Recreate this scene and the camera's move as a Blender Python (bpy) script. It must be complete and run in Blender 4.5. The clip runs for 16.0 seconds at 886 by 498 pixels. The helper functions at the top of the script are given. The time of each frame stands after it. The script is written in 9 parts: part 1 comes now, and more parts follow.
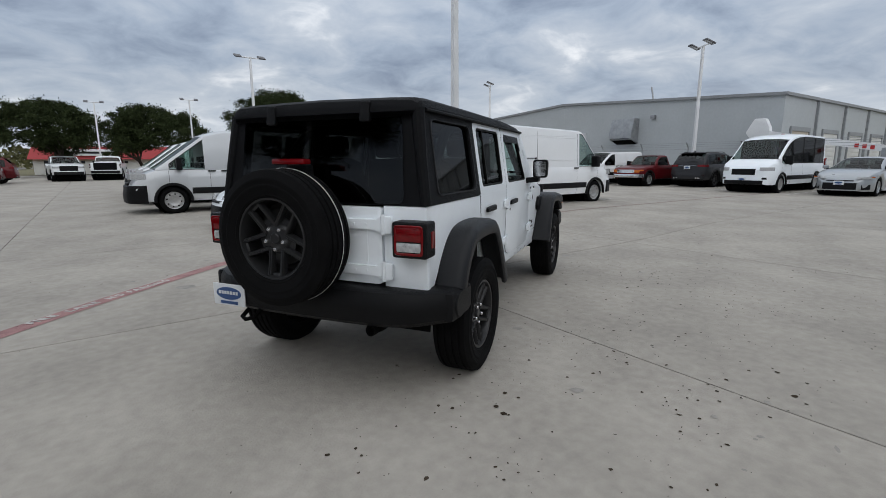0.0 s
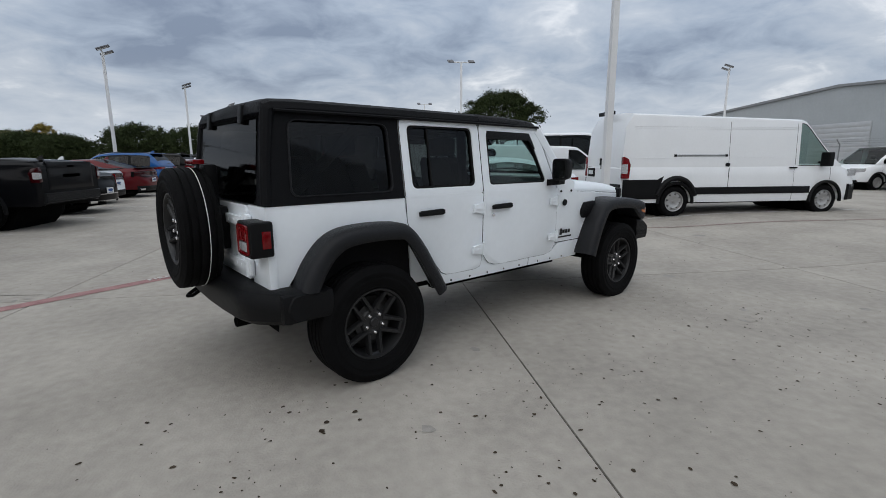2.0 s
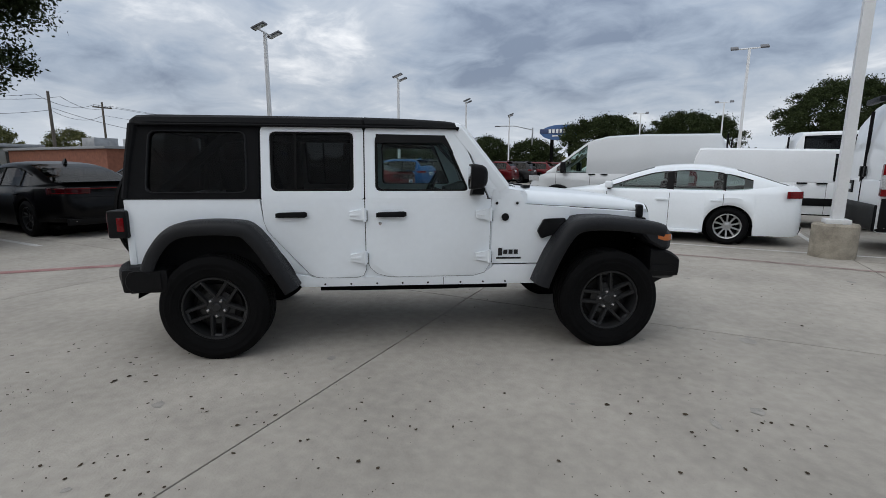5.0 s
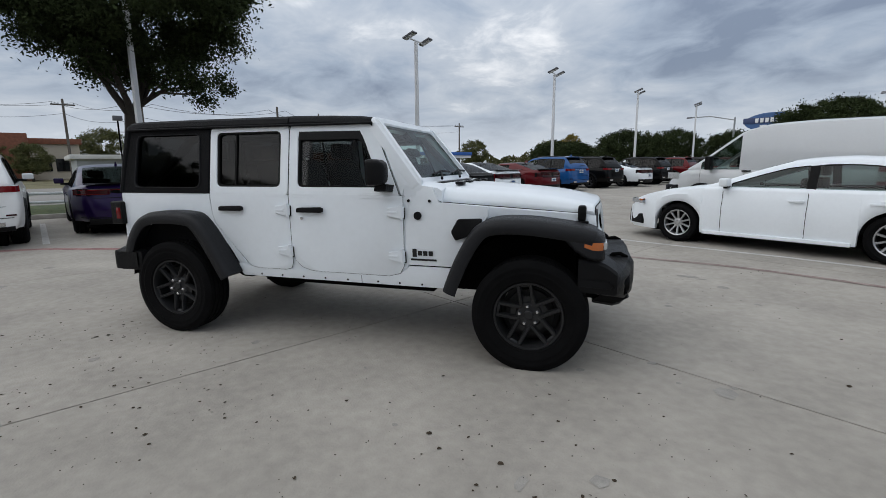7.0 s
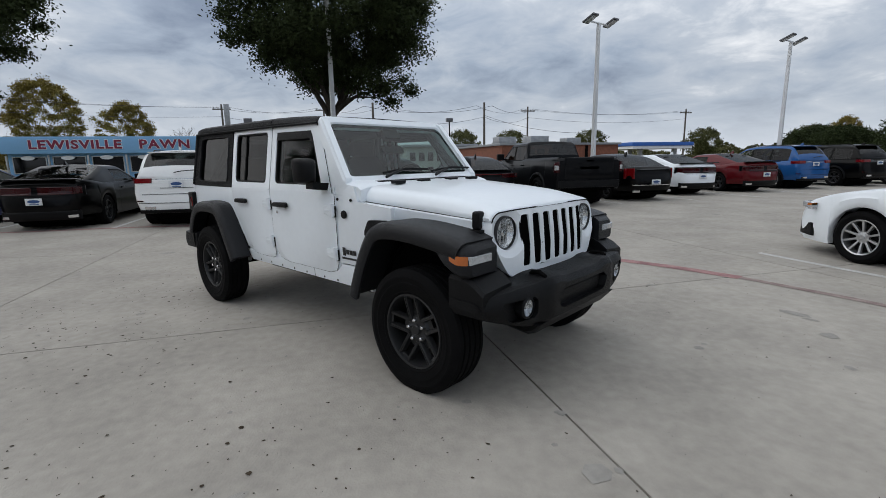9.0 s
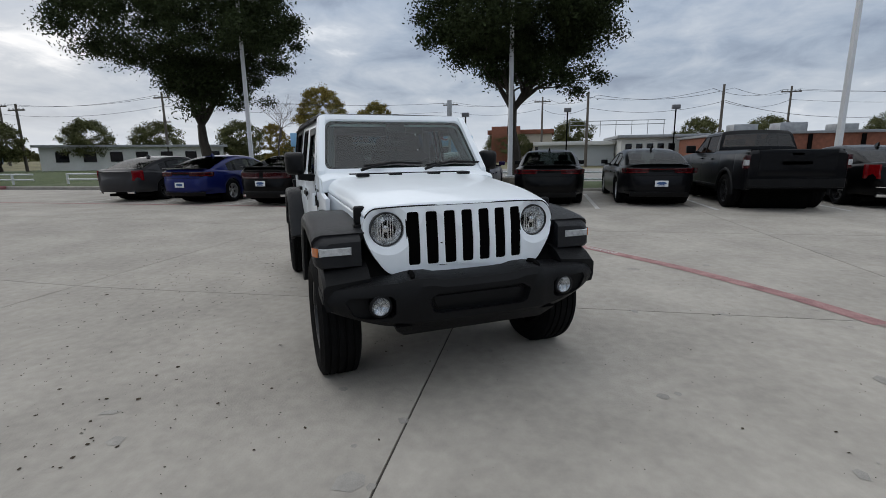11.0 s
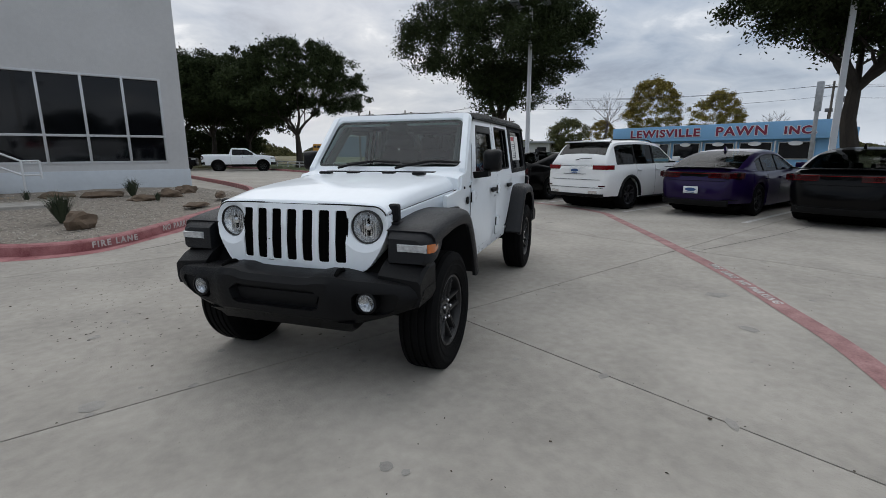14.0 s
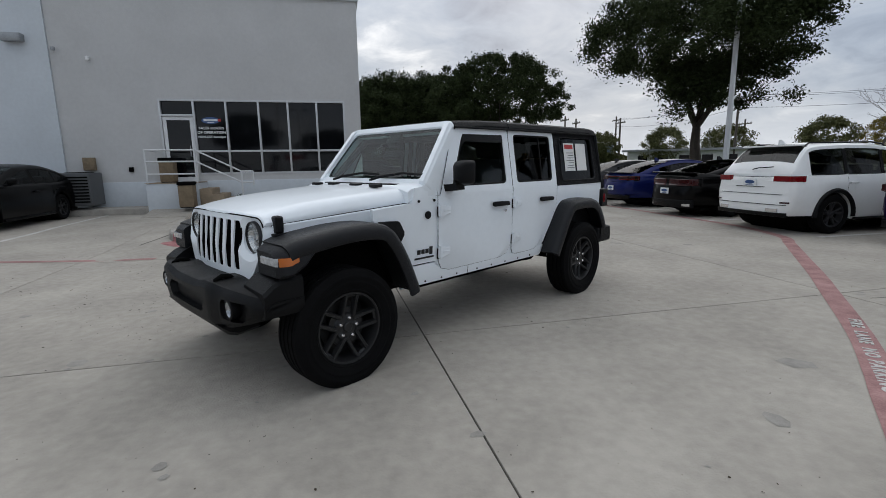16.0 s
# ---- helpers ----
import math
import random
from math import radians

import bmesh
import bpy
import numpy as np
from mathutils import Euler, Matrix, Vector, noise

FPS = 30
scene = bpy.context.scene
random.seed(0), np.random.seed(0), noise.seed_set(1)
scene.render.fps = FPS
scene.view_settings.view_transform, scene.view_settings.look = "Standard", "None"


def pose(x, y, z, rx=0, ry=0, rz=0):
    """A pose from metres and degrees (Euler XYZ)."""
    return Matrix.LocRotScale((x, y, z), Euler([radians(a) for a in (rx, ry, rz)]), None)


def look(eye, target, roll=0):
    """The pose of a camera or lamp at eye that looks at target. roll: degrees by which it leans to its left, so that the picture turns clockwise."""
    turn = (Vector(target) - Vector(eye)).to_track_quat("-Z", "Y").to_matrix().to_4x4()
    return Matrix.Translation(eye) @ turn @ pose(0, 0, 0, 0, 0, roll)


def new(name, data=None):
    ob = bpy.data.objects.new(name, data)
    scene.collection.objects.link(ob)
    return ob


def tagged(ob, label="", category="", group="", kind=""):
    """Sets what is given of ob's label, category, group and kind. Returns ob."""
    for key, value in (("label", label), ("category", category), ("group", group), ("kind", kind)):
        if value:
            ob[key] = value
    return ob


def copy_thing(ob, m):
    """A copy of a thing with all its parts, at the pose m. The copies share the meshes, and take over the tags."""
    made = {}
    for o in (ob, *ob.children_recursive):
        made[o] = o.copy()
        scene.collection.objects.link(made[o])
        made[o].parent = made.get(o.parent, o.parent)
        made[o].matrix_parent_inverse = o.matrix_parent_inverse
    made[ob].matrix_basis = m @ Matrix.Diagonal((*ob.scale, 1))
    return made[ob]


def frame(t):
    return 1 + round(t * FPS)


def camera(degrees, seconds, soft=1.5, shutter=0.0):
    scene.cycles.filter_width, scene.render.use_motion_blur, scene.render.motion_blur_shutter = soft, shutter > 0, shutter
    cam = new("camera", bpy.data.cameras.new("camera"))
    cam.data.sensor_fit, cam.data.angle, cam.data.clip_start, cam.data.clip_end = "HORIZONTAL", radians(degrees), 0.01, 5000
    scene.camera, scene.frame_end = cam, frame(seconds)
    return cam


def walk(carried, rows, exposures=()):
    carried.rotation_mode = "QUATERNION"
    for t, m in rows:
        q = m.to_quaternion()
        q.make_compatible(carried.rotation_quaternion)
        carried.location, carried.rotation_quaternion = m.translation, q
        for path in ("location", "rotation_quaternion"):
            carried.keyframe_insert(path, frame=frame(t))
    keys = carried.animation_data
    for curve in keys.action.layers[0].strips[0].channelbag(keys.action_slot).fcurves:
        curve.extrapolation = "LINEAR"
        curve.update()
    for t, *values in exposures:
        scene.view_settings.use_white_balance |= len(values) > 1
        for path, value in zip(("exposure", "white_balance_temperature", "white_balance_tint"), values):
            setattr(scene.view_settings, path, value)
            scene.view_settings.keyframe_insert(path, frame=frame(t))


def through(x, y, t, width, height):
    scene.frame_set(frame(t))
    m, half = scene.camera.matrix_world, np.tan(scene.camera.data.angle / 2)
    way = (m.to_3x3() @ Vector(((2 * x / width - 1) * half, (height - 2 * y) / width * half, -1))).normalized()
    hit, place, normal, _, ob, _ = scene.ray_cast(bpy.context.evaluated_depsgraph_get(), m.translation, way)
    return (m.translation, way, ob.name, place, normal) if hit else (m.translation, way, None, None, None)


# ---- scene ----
cam = camera(86.5, 16.0, soft=0.45)
PATH = [
    (0, (-0.025, -0.154, 1.442), (1.105, 1.455, 1.076), -0.2),
    (0.5, (0.496, -0.349, 1.444), (1.418, 1.389, 1.081), -0.2),
    (1, (0.985, -0.581, 1.464), (1.689, 1.253, 1.09), -0.2),
    (1.5, (1.517, -0.62, 1.448), (1.995, 1.284, 1.068), -0.2),
    (2, (2.048, -0.7, 1.455), (2.307, 1.247, 1.08), -0.2),
    (2.5, (2.56, -0.655, 1.425), (2.609, 1.311, 1.059), -0.0),
    (3, (3.07, -0.589, 1.44), (2.919, 1.372, 1.078), -0.0),
    (3.5, (3.572, -0.521, 1.444), (3.229, 1.418, 1.093), 0.0),
    (4, (4.058, -0.334, 1.443), (3.519, 1.561, 1.097), -0.0),
    (4.2, (4.276, -0.26, 1.444), (3.656, 1.609, 1.096), -0.0),
    (6.3, (6.024, 0.904, 1.432), (4.721, 2.382, 1.087), 0.1),
    (6.5, (6.173, 1.067, 1.412), (4.813, 2.492, 1.066), -0.1),
    (7, (6.493, 1.487, 1.413), (4.991, 2.759, 1.061), -0.5),
    (7.5, (6.746, 1.956, 1.436), (5.114, 3.054, 1.076), -0.7),
    (8, (7.021, 2.399, 1.451), (5.282, 3.312, 1.078), -0.8),
    (8.5, (7.15, 2.91, 1.454), (5.318, 3.615, 1.071), -0.8),
    (8.7, (7.212, 3.107, 1.435), (5.349, 3.726, 1.056), -0.8),
    (10.8, (7.29, 5.141, 1.425), (5.356, 4.811, 1.036), -1.0),
    (11, (7.253, 5.338, 1.428), (5.338, 4.918, 1.032), -0.7),
    (11.5, (7.096, 5.841, 1.432), (5.246, 5.195, 1.032), -0.4),
    (12, (6.807, 6.265, 1.433), (5.049, 5.399, 1.034), -0.4),
    (12.5, (6.563, 6.725, 1.442), (4.918, 5.66, 1.041), -0.4),
    (13, (6.214, 7.058, 1.42), (4.694, 5.823, 1.017), -0.3),
    (13.5, (5.871, 7.409, 1.424), (4.496, 6.012, 1.024), -0.2),
    (14, (5.494, 7.704, 1.43), (4.286, 6.161, 1.03), -0.3),
    (14.5, (5.044, 7.928, 1.442), (4.021, 6.256, 1.042), -0.6),
    (15, (4.599, 8.148, 1.447), (3.776, 6.368, 1.055), -0.7),
    (15.5, (4.121, 8.21, 1.432), (3.497, 6.347, 1.057), -0.8),
    (16, (3.638, 8.313, 1.431), (3.209, 6.392, 1.075), -0.8),
]
walk(cam, [(t, look(eye, target, roll)) for t, eye, target, roll in PATH])

# ---- overcast sky and a veiled sun -----------------------------------------------
SUN_AZ, SUN_EL = 245.0, 30.0       # degrees: from +x towards +y, and up
world = bpy.data.worlds.new("overcast_sky")
scene.world = world
world.use_nodes = True
wn, wl = world.node_tree.nodes, world.node_tree.links.new
sky = wn.new("ShaderNodeTexSky")
sky.sky_type, sky.sun_disc = "NISHITA", False
sky.sun_elevation, sky.sun_rotation = radians(SUN_EL), radians(90 - SUN_AZ)
sky.dust_density, sky.air_density = 4.0, 1.0
way = wn.new("ShaderNodeTexCoord")
split = wn.new("ShaderNodeSeparateXYZ")
wl(way.outputs["Generated"], split.inputs[0])


def wmath(op, a, b=None, c=None):
    n = wn.new("ShaderNodeMath")
    n.operation = op
    for k, v in enumerate((a, b, c)):
        if v is None:
            continue
        if isinstance(v, (int, float)):
            n.inputs[k].default_value = v
        else:
            wl(v, n.inputs[k])
    return n.outputs[0]


up = wmath("MAXIMUM", split.outputs["Z"], 0.0)
down = wmath("ADD", up, 0.24)
flat = wn.new("ShaderNodeCombineXYZ")      # the cloud deck, a level sheet over the place
wl(wmath("DIVIDE", split.outputs["X"], down), flat.inputs[0])
wl(wmath("DIVIDE", split.outputs["Y"], down), flat.inputs[1])


def clouds(scale, detail, rough, warp, offset):
    place_ = wn.new("ShaderNodeMapping")
    place_.inputs["Location"].default_value = offset
    wl(flat.outputs[0], place_.inputs["Vector"])
    n = wn.new("ShaderNodeTexNoise")
    n.inputs["Scale"].default_value, n.inputs["Detail"].default_value = scale, detail
    n.inputs["Roughness"].default_value, n.inputs["Distortion"].default_value = rough, warp
    wl(place_.outputs[0], n.inputs["Vector"])
    return n.outputs["Fac"]


banks = clouds(0.95, 7, 0.56, 0.35, (3.1, 1.7, 0))
puffs = clouds(3.6, 6, 0.56, 0.5, (7.3, 2.9, 0))
both = wmath("ADD", wmath("MULTIPLY", banks, 0.62), wmath("MULTIPLY", puffs, 0.38))
tone = wn.new("ShaderNodeValToRGB")
els = tone.color_ramp.elements
els[0].position, els[0].color = 0.36, (0.190, 0.235, 0.318, 1)
els[1].position, els[1].color = 0.68, (0.82, 0.835, 0.86, 1)
mid = els.new(0.47)
mid.color = (0.315, 0.374, 0.464, 1)
mid2 = els.new(0.57)
mid2.color = (0.443, 0.490, 0.558, 1)
wl(both, tone.inputs["Fac"])
# an overcast deck is about twice as bright overhead as at the horizon
lift = wmath("MULTIPLY_ADD", up, 0.84, 0.82)
scaled = wn.new("ShaderNodeVectorMath")
scaled.operation = "SCALE"
pale = wn.new("ShaderNodeMix")          # the deck greys out overhead
pale.data_type = "RGBA"
pale.inputs[7].default_value = (0.445, 0.468, 0.495, 1)
wl(wmath("MINIMUM", wmath("MULTIPLY", wmath("MAXIMUM", wmath("SUBTRACT", up, 0.30), 0.0), 2.2), 0.85), pale.inputs[0])
wl(tone.outputs["Color"], pale.inputs[6])
wl(pale.outputs[2], scaled.inputs[0])
wl(lift, scaled.inputs["Scale"])
haze = wn.new("ShaderNodeMix")          # pale band low down
haze.data_type = "RGBA"
haze.inputs[7].default_value = (0.58, 0.625, 0.685, 1)
wl(wmath("POWER", wmath("SUBTRACT", 1.0, wmath("MINIMUM", wmath("MULTIPLY", up, 5.0), 1.0)), 2.0), haze.inputs[0])
wl(scaled.outputs[0], haze.inputs[6])
blend = wn.new("ShaderNodeMix")
blend.data_type = "RGBA"
blend.inputs[0].default_value = 0.94
faint = wn.new("ShaderNodeVectorMath")
faint.operation = "SCALE"
faint.inputs["Scale"].default_value = 0.08
wl(sky.outputs["Color"], faint.inputs[0])
wl(faint.outputs[0], blend.inputs[6])
wl(haze.outputs[2], blend.inputs[7])
wl(blend.outputs[2], wn["Background"].inputs["Color"])
wn["Background"].inputs["Strength"].default_value = 1.0

sun = new("sun", bpy.data.lights.new("sun", "SUN"))
sun.data.energy, sun.data.angle, sun.data.color = 0.90, radians(100), (1.0, 0.98, 0.95)
az, el = radians(SUN_AZ), radians(SUN_EL)
sun.matrix_basis = look((40 * math.cos(az) * math.cos(el), 40 * math.sin(az) * math.cos(el), 40 * math.sin(el)), (0, 0, 0))
scene.view_settings.exposure = 0.31

# ---- small tools -------------------------------------------------------
def rise(x, y):
    """The lot climbs gently away from the middle, to the vans, to the east and to the showroom."""
    def ramp(a):
        a = min(max(a, 0.0), 1.0)
        return a * a * (3 - 2 * a)
    return max(float(np.interp(y, (1.2, 4.6, 6.2, 9.0, 14.0), (0.0, 0.022, 0.030, 0.036, 0.05))), 0.12 * max(ramp((x - 6.6) / 4.4) if y > -9 else 0, ramp((0.6 - y) / 5.0) * ramp((x + 5.5) / 4.0)))


def finish(bm, angle=32):
    """Smooth faces, with the edges that turn by more than the angle kept sharp."""
    bmesh.ops.recalc_face_normals(bm, faces=bm.faces)
    lim = radians(angle)
    for f in bm.faces:
        f.smooth = True
    for e in bm.edges:
        if len(e.link_faces) == 2 and e.calc_face_angle(0) > lim:
            e.smooth = False
    return bm


def mesh_of(name, bm, material, angle=32):
    finish(bm, angle)
    me = bpy.data.meshes.new(name)
    bm.to_mesh(me)
    bm.free()
    me.materials.append(material)
    return me


def part(name, bm, material, parent, label="", angle=32):
    ob = new(name, bm if isinstance(bm, bpy.types.Mesh) else mesh_of(name, bm, material, angle))
    ob.parent = parent
    if label:
        ob["label"] = label
    return ob


def thing(name, label, category, m=None, group="", kind=""):
    ob = new(name)
    ob.empty_display_size = 0.1
    if m is not None:
        ob.matrix_basis = m
    return tagged(ob, label, category, group, kind)


def single(name, bm, material, label, category, m=None, group="", kind="", angle=32):
    ob = new(name, mesh_of(name, bm, material, angle))
    if m is not None:
        ob.matrix_basis = m
    return tagged(ob, label, category, group, kind)


def bm_join(*bms):
    out = bmesh.new()
    for b in bms:
        me = bpy.data.meshes.new("tmp")
        b.to_mesh(me)
        b.free()
        out.from_mesh(me)
        bpy.data.meshes.remove(me)
    return out


def bm_box(x0, x1, y0, y1, z0, z1, bevel=0.0, seg=2):
    bm = bmesh.new()
    bmesh.ops.create_cube(bm, size=1)
    for v in bm.verts:
        v.co = Vector(((x0 + x1) / 2 + v.co.x * (x1 - x0), (y0 + y1) / 2 + v.co.y * (y1 - y0), (z0 + z1) / 2 + v.co.z * (z1 - z0)))
    if bevel > 0:
        bmesh.ops.bevel(bm, geom=bm.edges[:], offset=bevel, segments=seg, profile=0.6, affect="EDGES")
    return bm


def bm_loft(rings, closed=True, cap=True):
    bm = bmesh.new()
    rows = [[bm.verts.new(p) for p in ring] for ring in rings]
    n = len(rows[0])
    for a, b in zip(rows, rows[1:]):
        for i in range(n if closed else n - 1):
            j = (i + 1) % n
            bm.faces.new((a[i], a[j], b[j], b[i]))
    if cap:
        bm.faces.new(rows[0][::-1])
        bm.faces.new(rows[-1])
    return bm


def bm_lathe(profile, seg=32, axis="y", centre=(0, 0, 0)):
    """A turned form. profile: (radius, along) pairs."""
    rings = []
    for k in range(seg):
        a = 2 * math.pi * k / seg
        c, s = math.cos(a), math.sin(a)
        ring = []
        for r, h in profile:
            p = {"y": (r * c, h, r * s), "x": (h, r * c, r * s), "z": (r * c, r * s, h)}[axis]
            ring.append(Vector(p) + Vector(centre))
        rings.append(ring)
    bm = bmesh.new()
    rows = [[bm.verts.new(p) for p in ring] for ring in rings]
    for k in range(seg):
        a, b = rows[k], rows[(k + 1) % seg]
        for i in range(len(profile) - 1):
            bm.faces.new((a[i], a[i + 1], b[i + 1], b[i]))
    bmesh.ops.remove_doubles(bm, verts=bm.verts, dist=1e-5)
    return bm


def bm_tube(points, radius, seg=8):
    pts = [Vector(p) for p in points]
    rad = radius if isinstance(radius, (list, tuple)) else [radius] * len(pts)
    rings, up = [], None
    for i, p in enumerate(pts):
        d = (pts[min(i + 1, len(pts) - 1)] - pts[max(i - 1, 0)]).normalized()
        if up is None:
            up = d.orthogonal().normalized()
        up = (up - d * up.dot(d)).normalized()
        side = d.cross(up)
        rings.append([p + rad[i] * (math.cos(2 * math.pi * k / seg) * up + math.sin(2 * math.pi * k / seg) * side) for k in range(seg)])
    return bm_loft(rings)


def rounded(corners, r, k=4):
    """A polygon's corners rounded off: the same count of points for the same count of corners."""
    out, n = [], len(corners)
    rr = r if isinstance(r, (list, tuple)) else [r] * n
    for i in range(n):
        p, a, b = Vector(corners[i]), Vector(corners[i - 1]), Vector(corners[(i + 1) % n])
        da, db = (a - p).normalized(), (b - p).normalized()
        s = min(rr[i], (a - p).length * 0.48, (b - p).length * 0.48)
        p0, p1 = p + da * s, p + db * s
        for j in range(k + 1):
            t = j / k
            out.append(p0 * (1 - t) ** 2 + p * 2 * t * (1 - t) + p1 * t * t)
    return out


def bm_prism(poly, d0, d1, place, bevel=0.0):
    """A flat polygon (u, v) given thickness from d0 to d1; place(u, v, d) puts it into space."""
    bm = bmesh.new()
    lo = [bm.verts.new(place(u, v, d0)) for u, v in poly]
    hi = [bm.verts.new(place(u, v, d1)) for u, v in poly]
    n = len(poly)
    for i in range(n):
        j = (i + 1) % n
        bm.faces.new((lo[i], lo[j], hi[j], hi[i]))
    caps = [bm.faces.new(lo[::-1]), bm.faces.new(hi)]
    if bevel > 0:
        bmesh.ops.bevel(bm, geom=list({e for f in caps for e in f.edges}), offset=bevel, segments=2, profile=0.6, affect="EDGES")
    bmesh.ops.triangulate(bm, faces=[f for f in bm.faces if len(f.verts) > 4])
    return bm


def bm_ring(outer, inner, d0, d1, place, lip=0.006):
    """A frame between two loops of the same count of points, with thickness and softened edges."""
    n = len(outer)
    def mix(t):
        return [Vector(a) * (1 - t) + Vector(b) * t for a, b in zip(outer, inner)]
    w = sum((Vector(a) - Vector(b)).length for a, b in zip(outer, inner)) / n
    t = min(0.3, lip / max(w, 1e-4))
    s = 1 if d1 > d0 else -1
    loops = [(mix(0), d0), (mix(0), d1 - s * lip), (mix(t), d1), (mix(1 - t), d1), (mix(1), d1 - s * lip), (mix(1), d0)]
    bm = bmesh.new()
    rows = [[bm.verts.new(place(p[0], p[1], d)) for p in loop] for loop, d in loops]
    for a, b in zip(rows, rows[1:] + rows[:1]):
        for i in range(n):
            j = (i + 1) % n
            bm.faces.new((a[i], a[j], b[j], b[i]))
    return bm


def cut(bm, cutters):
    """bm less the cutters, by Blender's boolean."""
    def temp(b):
        bmesh.ops.recalc_face_normals(b, faces=b.faces)
        me = bpy.data.meshes.new("tmp")
        b.to_mesh(me)
        b.free()
        return new("tmp", me)
    body, tools = temp(bm), [temp(c) for c in cutters]
    for tool in tools:
        mod = body.modifiers.new("cut", "BOOLEAN")
        mod.object, mod.operation, mod.solver = tool, "DIFFERENCE", "EXACT"
    done = bpy.data.meshes.new_from_object(body.evaluated_get(bpy.context.evaluated_depsgraph_get()))
    out = bmesh.new()
    out.from_mesh(done)
    bpy.data.meshes.remove(done)
    for ob in (body, *tools):
        me = ob.data
        bpy.data.objects.remove(ob)
        bpy.data.meshes.remove(me)
    return out


def bm_text(body, size, place, depth=0.004, align="CENTER", spacing=1.0, bold=0.0, font_scale_x=1.0):
    """Letters of the built-in font as a solid; place(u, v, d) puts them into space."""
    cu = bpy.data.curves.new("tmp", "FONT")
    cu.body, cu.size, cu.align_x, cu.align_y, cu.extrude = body, size, align, "CENTER", depth / 2
    cu.space_character, cu.resolution_u, cu.offset = spacing, 3, bold
    ob = new("tmp", cu)
    me = bpy.data.meshes.new_from_object(ob.evaluated_get(bpy.context.evaluated_depsgraph_get()))
    bm = bmesh.new()
    bm.from_mesh(me)
    bpy.data.objects.remove(ob)
    bpy.data.meshes.remove(me)
    bpy.data.curves.remove(cu)
    for v in bm.verts:
        v.co = Vector(place(v.co.x * font_scale_x, v.co.y, v.co.z))
    return bm


def lerp_list(table, x):
    """Straight-line reading of a table of (x, value), in rising or falling x."""
    t = sorted(table)
    return float(np.interp(x, [a for a, _ in t], [b for _, b in t]))


# ---- materials -----------------------------------------------------------
def mat(name, colour, rough=0.5, metal=0.0, var=0.12, scale=3.0, bump=0.0, bscale=80.0, coat=0.0, spec=0.5, rvar=0.08, tint=None, random=0.0, stretch=(1, 1, 1), detail=6.0):
    """A surface with two scales of variation in colour and gloss, and a fine relief."""
    m = bpy.data.materials.new(name)
    m.use_nodes = True
    nt = m.node_tree
    nodes, link = nt.nodes, nt.links.new
    bsdf = nodes["Principled BSDF"]
    coord = nodes.new("ShaderNodeTexCoord")
    mapping = nodes.new("ShaderNodeMapping")
    mapping.inputs["Scale"].default_value = stretch
    link(coord.outputs["Object"], mapping.inputs["Vector"])
    big = nodes.new("ShaderNodeTexNoise")
    big.inputs["Scale"].default_value, big.inputs["Detail"].default_value = scale, detail
    fine = nodes.new("ShaderNodeTexNoise")
    fine.inputs["Scale"].default_value, fine.inputs["Detail"].default_value = scale * 14, 3
    for n in (big, fine):
        link(mapping.outputs["Vector"], n.inputs["Vector"])
    both = nodes.new("ShaderNodeMath")
    both.operation = "MULTIPLY_ADD"
    both.inputs[1].default_value = 0.35
    link(fine.outputs["Fac"], both.inputs[0])
    half = nodes.new("ShaderNodeMath")
    half.operation = "MULTIPLY"
    half.inputs[1].default_value = 0.65
    link(big.outputs["Fac"], half.inputs[0])
    link(half.outputs[0], both.inputs[2])
    ramp = nodes.new("ShaderNodeValToRGB")
    dark = [c * (1 - var) for c in colour]
    light = [min(1, c * (1 + var)) for c in (tint or colour)]
    ramp.color_ramp.elements[0].position, ramp.color_ramp.elements[0].color = 0.32, (*dark, 1)
    ramp.color_ramp.elements[1].position, ramp.color_ramp.elements[1].color = 0.68, (*light, 1)
    link(both.outputs[0], ramp.inputs["Fac"])
    out = ramp.outputs["Color"]
    if random:
        info = nodes.new("ShaderNodeObjectInfo")
        hsv = nodes.new("ShaderNodeHueSaturation")
        span = nodes.new("ShaderNodeMapRange")
        span.inputs["To Min"].default_value, span.inputs["To Max"].default_value = 1 - random, 1 + random
        link(info.outputs["Random"], span.inputs["Value"])
        link(span.outputs["Result"], hsv.inputs["Value"])
        link(out, hsv.inputs["Color"])
        out = hsv.outputs["Color"]
    link(out, bsdf.inputs["Base Color"])
    gloss = nodes.new("ShaderNodeMapRange")
    gloss.inputs["To Min"].default_value, gloss.inputs["To Max"].default_value = max(0.02, rough - rvar), min(1, rough + rvar)
    link(big.outputs["Fac"], gloss.inputs["Value"])
    link(gloss.outputs["Result"], bsdf.inputs["Roughness"])
    bsdf.inputs["Metallic"].default_value = metal
    bsdf.inputs["Specular IOR Level"].default_value = spec
    bsdf.inputs["Coat Weight"].default_value = coat
    bsdf.inputs["Coat Roughness"].default_value = 0.04
    if bump:
        grain = nodes.new("ShaderNodeTexNoise")
        grain.inputs["Scale"].default_value, grain.inputs["Detail"].default_value = bscale, 4
        link(mapping.outputs["Vector"], grain.inputs["Vector"])
        relief = nodes.new("ShaderNodeBump")
        relief.inputs["Strength"].default_value, relief.inputs["Distance"].default_value = bump, 0.01
        link(grain.outputs["Fac"], relief.inputs["Height"])
        link(relief.outputs["Normal"], bsdf.inputs["Normal"])
    return m


def paint(name, colour, flake=0.0, coat=0.7):
    return mat(name, colour, rough=0.30, metal=flake, var=0.03, scale=1.5, coat=coat, rvar=0.05, spec=0.06)


